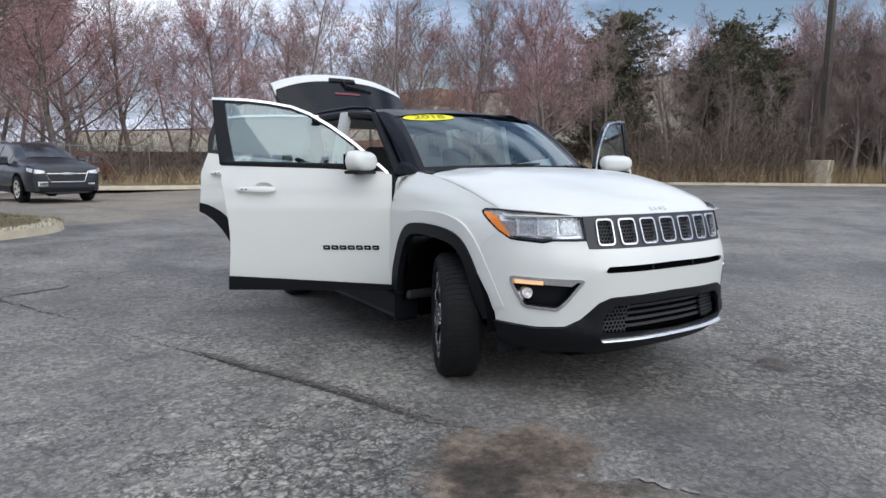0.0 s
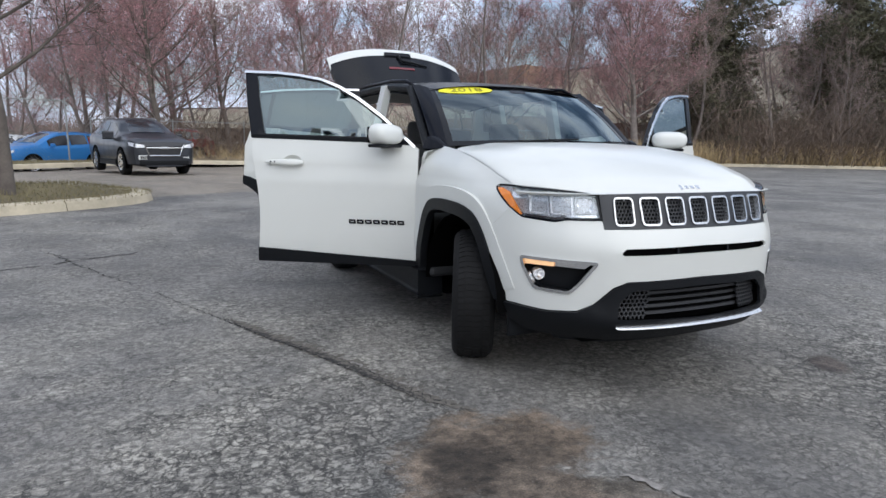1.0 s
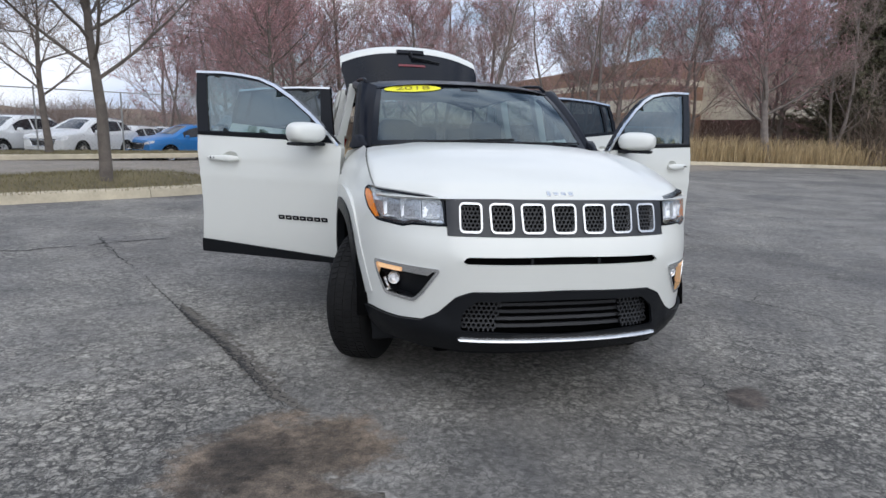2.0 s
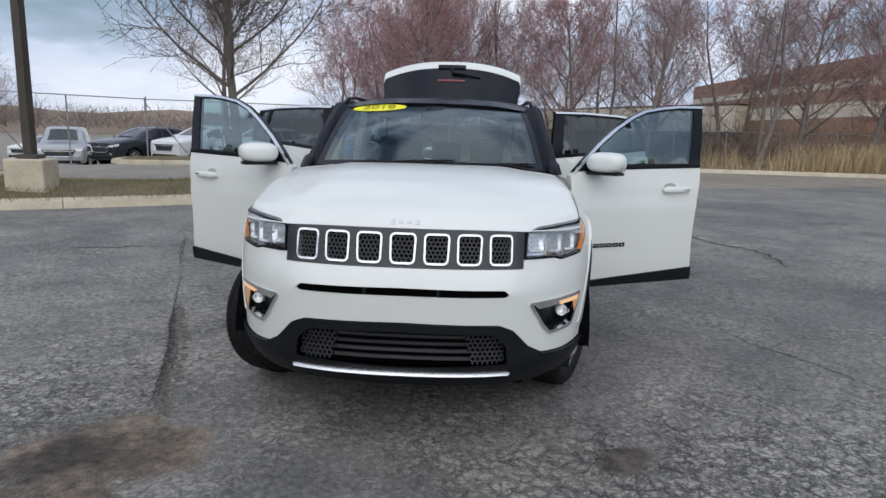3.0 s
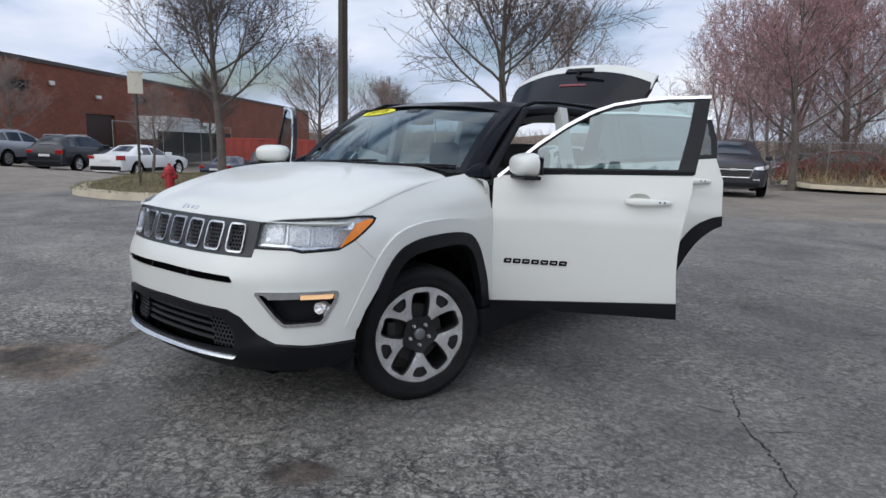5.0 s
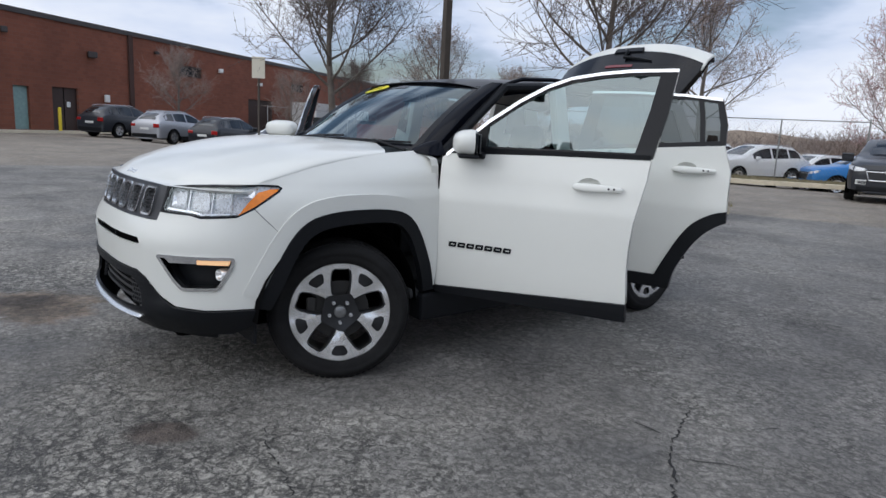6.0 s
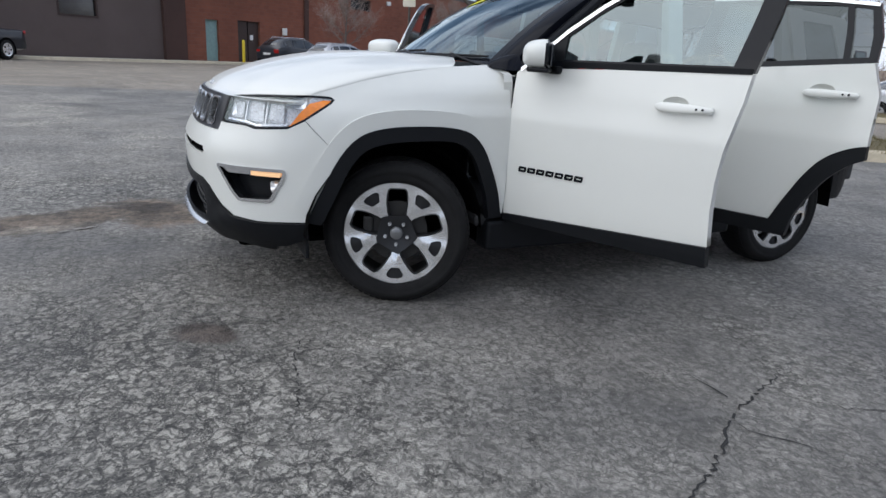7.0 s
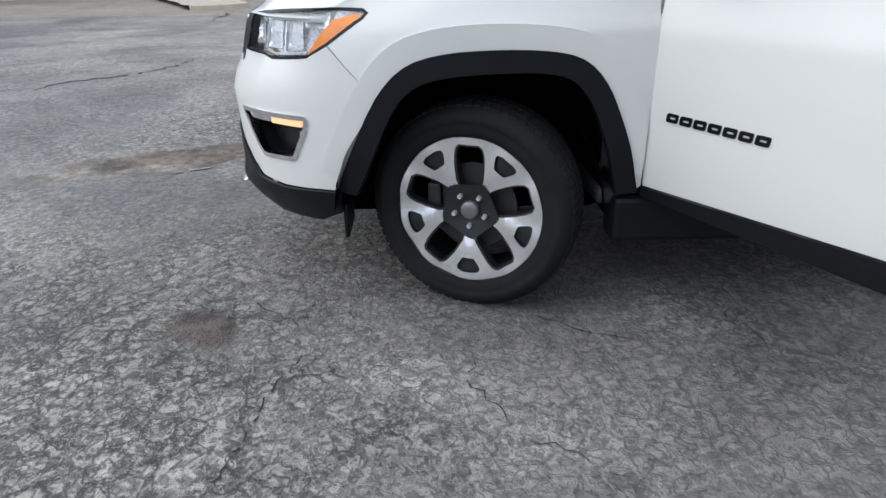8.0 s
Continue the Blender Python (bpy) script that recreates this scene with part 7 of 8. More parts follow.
for (a, b, c, e), mt, lb in ((door_holes[0], "door_brown", "brown steel double door"), (door_holes[1], "door_teal", "pale teal steel door"), (door_holes[2], "door_brown", "dark loading door"), (door_holes[3], "door_brown", "dark loading door")):
    bm = bmesh.new()
    face_box(bm, a, b, -0.24, -0.16, c, e)
    d = part("steel_door", bm, M[mt], works, lb)
    if mt != "door_teal" and b - a < 3:
        bm = bmesh.new()
        face_box(bm, (a + b) / 2 - 0.02, (a + b) / 2 + 0.02, -0.16, -0.14, c, e)
        part("door_gap", bm, M["void"], d)
        bm = bmesh.new()
        face_box(bm, (a + b) / 2 + 0.2, (a + b) / 2 + 0.45, -0.16, -0.15, 1.45, 1.75)
        part("notice", bm, M["paper"], d, "small white notice")
for a, b, c, e in grey_holes + door_holes[4:]:
    bm = bmesh.new()
    face_box(bm, a, b, -0.26, -0.2, c, e)
    w = part("warehouse_window", bm, M["window_dark"], works, "dark window in a brown frame")
    bm = bmesh.new()
    for q in ((a, a + 0.09, c, e), (b - 0.09, b, c, e), (a, b, c, c + 0.09), (a, b, e - 0.09, e)):
        face_box(bm, q[0], q[1], -0.2, -0.08, q[2], q[3])
    part("window_frame", bm, M["door_brown"], w)
for d, z, w, h in ((-0.6, 5.2, 0.3, 0.3), (5.0, 4.6, 0.5, 0.35), (17.5, 4.9, 0.35, 0.3), (23.0, 4.3, 0.4, 0.25), (6.0, 2.1, 0.3, 0.45), (10.5, 5.4, 0.3, 0.2)):
    bm = bmesh.new()
    box(bm, (-w / 2, -w / 2, -h / 2), (w / 2, w / 2, h / 2), 0.04, Matrix.Translation(face_pt(d, 0.16, z)))
    part("wall_fitting", bm, M["white_flat" if z < 2.5 or d > 15 else "fascia_dark"], works, "small wall lamp or box")
for d in (1.7, 4.5):
    b = thing("bollard", "yellow steel bollard beside the steel door", "bollard", pose(*face_pt(d, 1.0, 0.12)), "yellow bollards")
    bm = bmesh.new()
    lathe(bm, [(0.002, 1.30), (0.06, 1.28), (0.085, 1.24), (0.085, 0.0)], 16, "z")
    part("post", bm, M["yellow_post"], b, smooth=True)
rail = thing("hand_rail", "low pale pipe railing by the wall", "railing", pose(*face_pt(5.3, 0.6, 0.12)))
bm = bmesh.new()
tube(bm, [(0, 0, 0), (0, 0, 0.75), (-0.45, 0.65, 0.75), (-0.45, 0.65, 0)], 0.025, 6)
tube(bm, [(0, 0, 0.4), (-0.45, 0.65, 0.4)], 0.02, 6)
part("pipe", bm, M["galv"], rail)


def block_building(name, label, line, depth, h, bands, roof_mat):
    """A far building along a line: bands are (z0, z1, material, label)."""
    ob = thing(name, label, "building")
    pts = [Vector(p) for p in line]
    for z0, z1, mt, lb in bands:
        v, f = [], []
        for p in pts:
            v += [(p.x, p.y, z0), (p.x, p.y, z1)]
        for k in range(len(pts) - 1):
            f.append((2 * k, 2 * k + 1, 2 * k + 3, 2 * k + 2))
        d = (pts[-1] - pts[0]).normalized()
        n = Vector((-d.y, d.x))
        if n.dot(-pts[0]) > 0:
            n = -n
        m = len(v)
        e0, e1 = pts[0] + n * depth, pts[-1] + n * depth
        v += [(e0.x, e0.y, z0), (e0.x, e0.y, z1), (e1.x, e1.y, z0), (e1.x, e1.y, z1)]
        L = 2 * (len(pts) - 1)
        f += [(0, m, m + 1, 1), (L, L + 1, m + 3, m + 2), (m, m + 2, m + 3, m + 1)]
        f.append(tuple([2 * k + 1 for k in range(len(pts))] + [m + 3, m + 1]))
        from_lists("wall_band", v, f, M[mt], ob, lb)
    return ob


block_building("tan_factory", "long tan metal-clad factory behind the trees", [(41.8, 59.5), (44.0, 46.0), (45.8, 36.0), (47.5, 22), (51, 4), (60, -20)], 30, 9, [(-0.5, 3.2, "brick_dark", "dark base wall"), (3.2, 9.0, "tan_wall", "tan cladding"), (9.0, 9.3, "fascia_dark", "dark roof edge")], "fascia_dark")
block_building("brick_office", "brick building with pale window bands", [(33, 100), (35, 57.7), (41.7, 59.4)], 12, 7.5, [(-0.5, 3.8, "brick_brown", ""), (3.8, 5.2, "tan_wall", "pale stone band"), (5.2, 6.6, "brick_brown", "red brick band"), (6.6, 7.3, "tan_wall", "pale stone band"), (7.3, 9.2, "brick_brown", "red brick parapet")], "fascia_dark")
block_building("pale_shed", "pale low shed with a dark loading bay", [(4, 126), (14, 111), (22.5, 95), (32, 80)], 18, 6, [(-0.5, 2.3, "window_dark", "dark open bays"), (2.3, 5.6, "tan_wall", "pale wall"), (5.6, 5.85, "fascia_dark", "")], "fascia_dark")
# dry slope beyond the lots
v, f = [], []
for k in range(25):
    a = radians(-5 + 65 * k / 24)
    h = 4.5 * math.sin(math.pi * k / 24) ** 0.6 + 0.8 * math.sin(k * 1.3)
    for r, z in ((140, -2.6), (150, -1.4), (185, h), (240, h * 0.9)):
        v.append((-r * math.sin(a) - 5, r * math.cos(a), z))
for k in range(24):
    for j in range(3):
        f.append((4 * k + j, 4 * k + j + 1, 4 * k + 5 + j, 4 * k + 4 + j))
tagged(from_lists("hillside", v, f, M["hill"], None, smooth=True, kind="structure"), "low dry grass slope far off", "hill")


# ---- poles, signs and fences ----
def light_pole(x, y, h, lean, label, w=0.62, ph=0.62, thick=1.0):
    ob = thing("light_pole", label, "pole", pose(x, y, 0.12, 0, lean, 12), "lot lighting poles")
    bm = bmesh.new()
    box(bm, (-w / 2, -w / 2, -0.1), (w / 2, w / 2, ph), 0.03)
    part("plinth", bm, M["kerb"], ob, "weathered concrete plinth")
    bm = bmesh.new()
    tube(bm, [(0, 0, ph + 0.02), (0, 0, ph + 0.05), (0, 0, h)], [0.115 * thick, 0.105 * thick, 0.085 * thick], 4)
    box(bm, (-0.17, -0.17, ph), (0.17, 0.17, ph + 0.07), 0.01)
    part("shaft", bm, M["pole"], ob, "brown steel shaft")
    bm = bmesh.new()
    for sg in (-1, 1):
        box(bm, (sg * 0.1, -0.18, h - 0.1), (sg * 0.75, 0.18, h + 0.08), 0.03)
    part("lamp_head", bm, M["pole"], ob)
    return ob


light_pole(-7.3, 7.05, 8.5, 0, "brown steel lighting pole on a square concrete plinth")
light_pole(37.6, 17.5, 12.8, -1.6, "tall brown lighting pole on a concrete plinth", 1.25, 1.40, 2.4)

sign = thing("lot_sign", "blank pale sign board on a dark post", "sign", pose(-11.5, 4.75, 0.12, 0, 0, 52))
bm = bmesh.new()
tube(bm, [(0, 0, 0), (0, 0, 2.6)], 0.03, 6)
part("post", bm, M["pole"], sign)
bm = bmesh.new()
box(bm, (-0.155, -0.04, 2.13), (0.155, -0.02, 2.62), 0.008)
part("board", bm, mat("sign_board", (0.66, 0.62, 0.52), 0.6, vary=0.06), sign)


def wire_fence(label, line, h, every, braces, net=0.14, seed=1):
    ob = thing("chain_link_fence", label, "fence")
    rnd = random.Random(seed)
    pts = [Vector(p) for p in line]
    net_v, net_f = [], []
    for a, b in zip(pts, pts[1:]):
        n = max(1, int((b - a).length / every))
        d = (b - a).normalized()
        for k in range(n + 1):
            p = a.lerp(b, k / n)
            bm = bmesh.new()
            g0 = gz(p.x, p.y)
            tube(bm, [(p.x, p.y, g0 - 0.1), (p.x + rnd.gauss(0, 0.02), p.y, h + rnd.uniform(0, 0.15))], 0.03, 6)
            part("fence_post", bm, M["galv"], ob)
            if braces and k % 3 == 0 and k < n:
                q = p + d * every * 0.55
                bm = bmesh.new()
                tube(bm, [(p.x, p.y, h * 0.93), (q.x, q.y, 0.25)], 0.026, 6)
                part("fence_brace", bm, M["galv"], ob)
        bm = bmesh.new()
        tube(bm, [(a.x, a.y, h), (b.x, b.y, h)], 0.022, 6)
        part("top_rail", bm, M["galv"], ob)
        length = (b - a).length
        nrm = Vector((-d.y, d.x))
        for sg in (-1, 1):
            s = -h
            while s < length:
                s0, s1 = (s, s + h) if sg > 0 else (s + h, s)
                z0, z1 = min(0.05, gz(*(a + d * s0)) + 0.05), h
                e0, e1 = s0, s1
                if min(e0, e1) >= 0 and max(e0, e1) <= length:
                    p0, p1 = a + d * e0, a + d * e1
                    m = len(net_v)
                    w = 0.0028
                    net_v += [(p0.x - d.x * w, p0.y - d.y * w, z0), (p0.x + d.x * w, p0.y + d.y * w, z0), (p1.x + d.x * w, p1.y + d.y * w, z1), (p1.x - d.x * w, p1.y - d.y * w, z1)]
                    net_f.append((m, m + 1, m + 2, m + 3))
                s += net
    from_lists("wire_net", net_v, net_f, M["galv"], ob, "thin wire net", kind="stuff")
    return ob


wire_fence("galvanised chain-link fence with slanting braces", [(-16.0, 16.6), (-12.6, 21.0), (-5.0, 24.5)], 2.3, 2.6, True, seed=2)
wire_fence("old chain-link fence under the bare trees", [(-4.5, 28.6), (2.0, 29.8), (10, 29.6), (20, 28.6)], 1.75, 2.4, False, 0.2, 3)
yard = wire_fence("yard fence with a dark windscreen", [tuple(FACE_0 + FACE_U * 14 + FACE_N * 6.5), tuple(FACE_0 + FACE_U * 34 + FACE_N * 6.5)], 2.3, 3.2, False, 0.2, 4)
bm = bmesh.new()
face_box(bm, 20, 34, 6.44, 6.47, 0.05, 1.75)
part("windscreen_cloth", bm, M["screen"], yard, "dark green windscreen cloth")


def trailer(d, out, length, h, label):
    ob = thing("box_trailer", label, "trailer", pose(*face_pt(d, out, 0), 0, 0, math.degrees(math.atan2(FACE_U.y, FACE_U.x))))
    bm = bmesh.new()
    box(bm, (0, -1.25, 1.1), (length, 1.25, h), 0.05)
    part("trailer_body", bm, M["white_flat"], ob, "white sheet-metal body")
    bm = bmesh.new()
    box(bm, (0.3, -0.5, 0.8), (length - 0.3, 0.5, 1.09), 0.03)
    part("chassis", bm, M["fascia_dark"], ob)
    for x in (1.2, 2.4, length - 1.0):
        bm = bmesh.new()
        lathe(bm, [(0.05, -1.2), (0.5, -1.2), (0.5, -0.9), (0.05, -0.9)], 20, "y", (x, 0, 0.5))
        part("trailer_wheel", bm, M["rubber"], ob)


trailer(24.5, 3.6, 6.5, 3.0, "white box trailer parked by the wall")
trailer(31.5, 3.6, 4.5, 2.7, "short white trailer body")

box_m = spot(-33.0, 24.2, 50)
cont = thing("shipping_container", "faded red steel shipping container", "container", box_m)
bm = bmesh.new()
n = 46
for sg in (-1, 1):
    row = []
    for k in range(n + 1):
        x = -3.0 + 6.0 * k / n
        y = sg * (1.20 + (0.03 if (k // 2) % 2 else 0.0))
        row.append((bm.verts.new((x, y, 0.15)), bm.verts.new((x, y, 2.5))))
    for a, b in zip(row, row[1:]):
        bm.faces.new((a[0], b[0], b[1], a[1]))
part("corrugated_side", bm, M["container"], cont)
bm = bmesh.new()
for lo, hi in (((-3.1, -1.24, 0.0), (3.1, 1.24, 0.16)), ((-3.1, -1.24, 2.48), (3.1, 1.24, 2.62)), ((-3.1, -1.24, 0), (-2.95, 1.24, 2.6)), ((2.95, -1.24, 0), (3.1, 1.24, 2.6))):
    box(bm, lo, hi, 0.01)
part("steel_frame", bm, M["container"], cont)
cube = thing("white_tank", "white wrapped cube beside the container", "crate", spot(-30.3, 26.4, 40))
bm = bmesh.new()
box(bm, (-0.6, -0.6, 0.12), (0.6, 0.6, 1.2), 0.06)
box(bm, (-0.6, -0.6, 0), (0.6, 0.6, 0.1), 0.01)
part("wrapping", bm, M["white_flat"], cube)

# ---- parked vehicles ----
SHAPES = {
    # y along the car (front at the minus end): (y, half width, shoulder z, roof z, roof half width)
    "suv": [(-2.33, 0.66, 0.78, 0.82, 0.55), (-2.29, 0.80, 0.92, 0.96, 0.64), (-2.16, 0.88, 0.985, 1.03, 0.72), (-1.85, 0.91, 1.00, 1.085, 0.78), (-1.25, 0.92, 1.02, 1.145, 0.80), (-1.05, 0.92, 1.03, 1.18, 0.78), (-0.55, 0.92, 1.04, 1.44, 0.66), (-0.18, 0.92, 1.05, 1.585, 0.61), (0.20, 0.92, 1.06, 1.645, 0.60), (0.85, 0.92, 1.09, 1.655, 0.60), (1.55, 0.91, 1.13, 1.60, 0.58), (2.00, 0.89, 1.13, 1.36, 0.60), (2.22, 0.88, 1.08, 1.12, 0.68), (2.30, 0.84, 0.98, 1.00, 0.70), (2.34, 0.76, 0.66, 0.68, 0.6)],
    "sedan": [(-2.50, 0.70, 0.56, 0.60, 0.5), (-2.44, 0.82, 0.74, 0.80, 0.62), (-2.1, 0.90, 0.86, 0.92, 0.70), (-1.15, 0.93, 0.92, 1.00, 0.74), (-0.95, 0.93, 0.93, 1.03, 0.72), (-0.2, 0.93, 0.94, 1.40, 0.58), (0.25, 0.93, 0.95, 1.46, 0.57), (0.9, 0.93, 0.96, 1.43, 0.57), (1.55, 0.92, 0.98, 1.12, 0.66), (1.75, 0.92, 0.98, 1.06, 0.70), (2.40, 0.88, 0.96, 1.02, 0.70), (2.50, 0.82, 0.70, 0.74, 0.6)],
    "pickup": [(-2.95, 0.80, 0.75, 0.80, 0.6), (-2.88, 0.92, 1.06, 1.12, 0.75), (-2.6, 0.98, 1.16, 1.22, 0.82), (-1.62, 1.00, 1.20, 1.28, 0.84), (-1.42, 1.00, 1.20, 1.32, 0.80), (-0.85, 1.00, 1.20, 1.82, 0.68), (-0.4, 1.00, 1.20, 1.92, 0.68), (0.55, 1.00, 1.20, 1.92, 0.68), (0.86, 1.00, 1.20, 1.80, 0.70), (0.95, 1.00, 1.20, 1.24, 0.92), (2.80, 1.00, 1.20, 1.23, 0.92), (2.92, 0.95, 0.80, 0.82, 0.8)],
}
WHEEL_AT = {"suv": (-1.40, 1.33, 0.365), "sedan": (-1.52, 1.52, 0.345), "pickup": (-1.90, 1.75, 0.41)}


def far_car(name, label, shape, material, at, group="", lit="grille"):
    """A parked vehicle seen from some way off: shell, glass, wheels, lamps and bumpers."""
    ob = thing(name, label, "car" if shape != "pickup" else "pickup truck", at, group)
    st = SHAPES[shape]
    yf, yr, wr = WHEEL_AT[shape]
    floor = 0.26 if shape != "pickup" else 0.38

    def ring_at(y, w, zs, zr, rw):
        zb = floor + 0.05
        return [(0.62 * w, y, zb - 0.05), (0.96 * w, y, zb + 0.02), (w, y, zb + (zs - zb) * 0.45), (0.985 * w, y, zs - 0.09), (0.95 * w, y, zs), (0.925 * w, y, zs + 0.02 * (zr - zs > 0.2)), (rw + 0.03, y, max(zs, zr - 0.07)), (rw - 0.06, y, max(zs + 0.005, zr - 0.015)), (0.35 * rw, y, zr), (0.0, y, zr + 0.004)]
    fine = []
    for a, b in zip(st, st[1:]):
        n = max(1, int((b[0] - a[0]) / 0.18))
        fine += [tuple(a[i] + (b[i] - a[i]) * k / n for i in range(5)) for k in range(n)]
    fine.append(st[-1])
    v, f, glass_f = [], [], []
    half = len(ring_at(*fine[0]))
    for s in fine:
        r = ring_at(*s)
        v += r + [(-x, y, z) for x, y, z in r[::-1][1:]]
    L = 2 * half - 1
    for k in range(len(fine) - 1):
        y = (fine[k][0] + fine[k + 1][0]) / 2
        for j in range(L - 1):
            q = (k * L + j, k * L + j + 1, (k + 1) * L + j + 1, (k + 1) * L + j)
            f.append(q)
        # underside
        f.append((k * L, (k + 1) * L, (k + 1) * L + L - 1, k * L + L - 1))
    f.append(tuple(range(L))[::-1])
    f.append(tuple((len(fine) - 1) * L + j for j in range(L)))
    body = from_lists("body", v, f, material, ob, smooth=False)
    split_smooth(body, 32)
    # glass: side lights between pillars, and the two screens
    roofed = [s for s in st if s[3] - s[2] > 0.35]
    y0, y1 = roofed[0][0], roofed[-1][0]

    def lerp_at(y):
        for a, b in zip(st, st[1:]):
            if a[0] <= y <= b[0]:
                t = (y - a[0]) / (b[0] - a[0])
                return tuple(a[i] + (b[i] - a[i]) * t for i in range(5))
        return st[-1]
    cuts = {"suv": [(-0.66, 0.24), (0.33, 1.12), (1.20, 1.78)], "sedan": [(-0.62, 0.33), (0.43, 1.30)], "pickup": [(-1.12, -0.22), (-0.12, 0.72)]}[shape]
    for sx in (-1, 1):
        for a, b in cuts:
            vv, ff = [], []
            n = 6
            for k in range(n + 1):
                y = a + (b - a) * k / n
                _, w, zs, zr, rw = lerp_at(y)
                lo, hi = Vector((0.925 * w, y, zs + 0.02)), Vector((rw + 0.03, y, max(zs, zr - 0.07)))
                span = max(0.0, hi.z - lo.z)
                for t in (0.08, 0.90):
                    p = lo.lerp(hi, t if span > 0.1 else 0.5)
                    vv.append((sx * (p.x + 0.008), p.y, p.z))
            for k in range(n):
                ff.append((2 * k, 2 * k + 1, 2 * k + 3, 2 * k + 2))
            from_lists("side_window", vv, ff, M["window_dark"], ob)
    screens = {"suv": [((-1.03, -0.16), "windscreen"), ((1.68, 2.16), "rear_screen")], "sedan": [((-0.93, -0.18), "windscreen"), ((0.95, 1.52), "rear_screen")], "pickup": [((-1.40, -0.83), "windscreen"), ((0.865, 0.94), "rear_screen")]}[shape]
    for (a, b), nm in screens:
        vv, ff = [], []
        for k in range(5):
            y = a + (b - a) * (0.06 + 0.88 * k / 4)
            _, w, zs, zr, rw = lerp_at(y)
            for u in (-0.92, -0.4, 0.4, 0.92):
                vv.append((u * rw, y + (-0.012 if nm == "windscreen" else 0.012), zr + 0.012 - 0.05 * (abs(u) > 0.8)))
        for k in range(4):
            for j in range(3):
                ff.append((4 * k + j, 4 * k + j + 1, 4 * k + 5 + j, 4 * k + 4 + j))
        from_lists(nm, vv, ff, M["window_dark"], ob, smooth=True)
    # wheels
    for yc in (yf, yr):
        for sx in (-1, 1):
            w = lerp_at(yc)[1]
            bm = bmesh.new()
            o = w + 0.016
            lathe(bm, [(wr * 0.62, sx * (o - 0.01)), (wr * 0.9, sx * o), (wr, sx * (o - 0.04)), (wr, sx * (o - 0.22)), (0.1, sx * (o - 0.22))], 28, "x", (0, yc, wr))
            t = part("wheel", bm, M["rubber"], ob, smooth=True)
            bm = bmesh.new()
            lathe(bm, [(wr * 0.66, sx * (o - 0.001)), (wr * 0.60, sx * (o - 0.006)), (wr * 0.2, sx * (o - 0.009)), (0.01, sx * (o - 0.006))], 20, "x", (0, yc, wr))
            part("rim", bm, M["alloy"], t, "silver alloy rim", True)
            # flat near-black faces paint in the dark of rim openings and wheel wells
            for q in range(5):
                bm = bmesh.new()
                a0 = q * 2 * math.pi / 5
                pts = [(wr * r * math.cos(a0 + d), wr * r * math.sin(a0 + d)) for r, d in ((0.30, -0.16), (0.50, -0.20), (0.52, 0.0), (0.50, 0.20), (0.30, 0.16))]
                bm.faces.new([bm.verts.new((sx * (o - 0.002), yc + y_, wr + z_)) for y_, z_ in pts])
                part("rim_opening", bm, M["void"], t)
            bm = bmesh.new()
            arc_ = [(yc + (wr + 0.075) * math.cos(math.pi * (-0.12 + 1.24 * k / 20)), wr + (wr + 0.075) * math.sin(math.pi * (-0.12 + 1.24 * k / 20))) for k in range(21)]
            out_ = [bm.verts.new((sx * (w + 0.004), y_, z_)) for y_, z_ in arc_]
            in_ = [bm.verts.new((sx * (w - 0.10), y_, z_)) for y_, z_ in arc_]
            bm.faces.new(out_)
            for k in range(20):
                bm.faces.new((out_[k], out_[k + 1], in_[k + 1], in_[k]))
            part("wheel_well", bm, M["void"], ob)
    # face and tail
    fy, ry = st[0][0], st[-1][0]
    fw, rw_ = st[1][1], st[-2][1]
    zg = st[1][2]
    drop = 0.34 if shape != "sedan" else 0.26
    bm = bmesh.new()
    g_ = [(-0.64 * fw, zg - 0.08), (-0.50 * fw, zg - drop), (0.50 * fw, zg - drop), (0.64 * fw, zg - 0.08)]
    lo_ = [bm.verts.new((x, fy - 0.012, z)) for x, z in g_]
    hi_ = [bm.verts.new((x, fy + 0.12, z)) for x, z in g_]
    bm.faces.new(lo_)
    for k in range(4):
        bm.faces.new((lo_[k], hi_[k], hi_[(k + 1) % 4], lo_[(k + 1) % 4]))
    part("front_grille", bm, M["mesh_black"], ob, "black mesh grille")
    bm = bmesh.new()
    tube(bm, [(-0.66 * fw, fy + 0.01, zg - 0.07), (-0.52 * fw, fy - 0.02, zg - drop - 0.01), (0.52 * fw, fy - 0.02, zg - drop - 0.01), (0.66 * fw, fy + 0.01, zg - 0.07)], 0.017, 6)
    part("grille_surround", bm, M["chrome"], ob, "chrome grille surround")
    bm = bmesh.new()
    box(bm, (-0.62 * fw, fy - 0.025, zg - 0.15), (0.62 * fw, fy + 0.03, zg - 0.115), 0.012)
    part("grille_bar", bm, M["chrome"], ob, "chrome grille bar")
    bm = bmesh.new()
    box(bm, (-0.12, fy - 0.03, zg - 0.165), (0.12, fy - 0.012, zg - 0.10), 0.015)
    part("grille_badge", bm, M["satin"], ob)
    bm = bmesh.new()
    box(bm, (-0.86 * fw, fy - 0.01, floor + 0.03), (0.86 * fw, fy + 0.12, floor + 0.19), 0.04)
    part("front_valance", bm, M["cladding"], ob)
    bm = bmesh.new()
    box(bm, (-0.90 * rw_, ry - 0.12, floor + 0.05), (0.90 * rw_, ry + 0.02, floor + 0.26), 0.04)
    part("rear_valance", bm, M["cladding"], ob)
    bm = bmesh.new()
    box(bm, (-0.26, ry - 0.02, 0.70), (0.26, ry + 0.012, 0.81), 0.005)
    part("number_plate", bm, M["white_flat"], ob, "blank number plate")
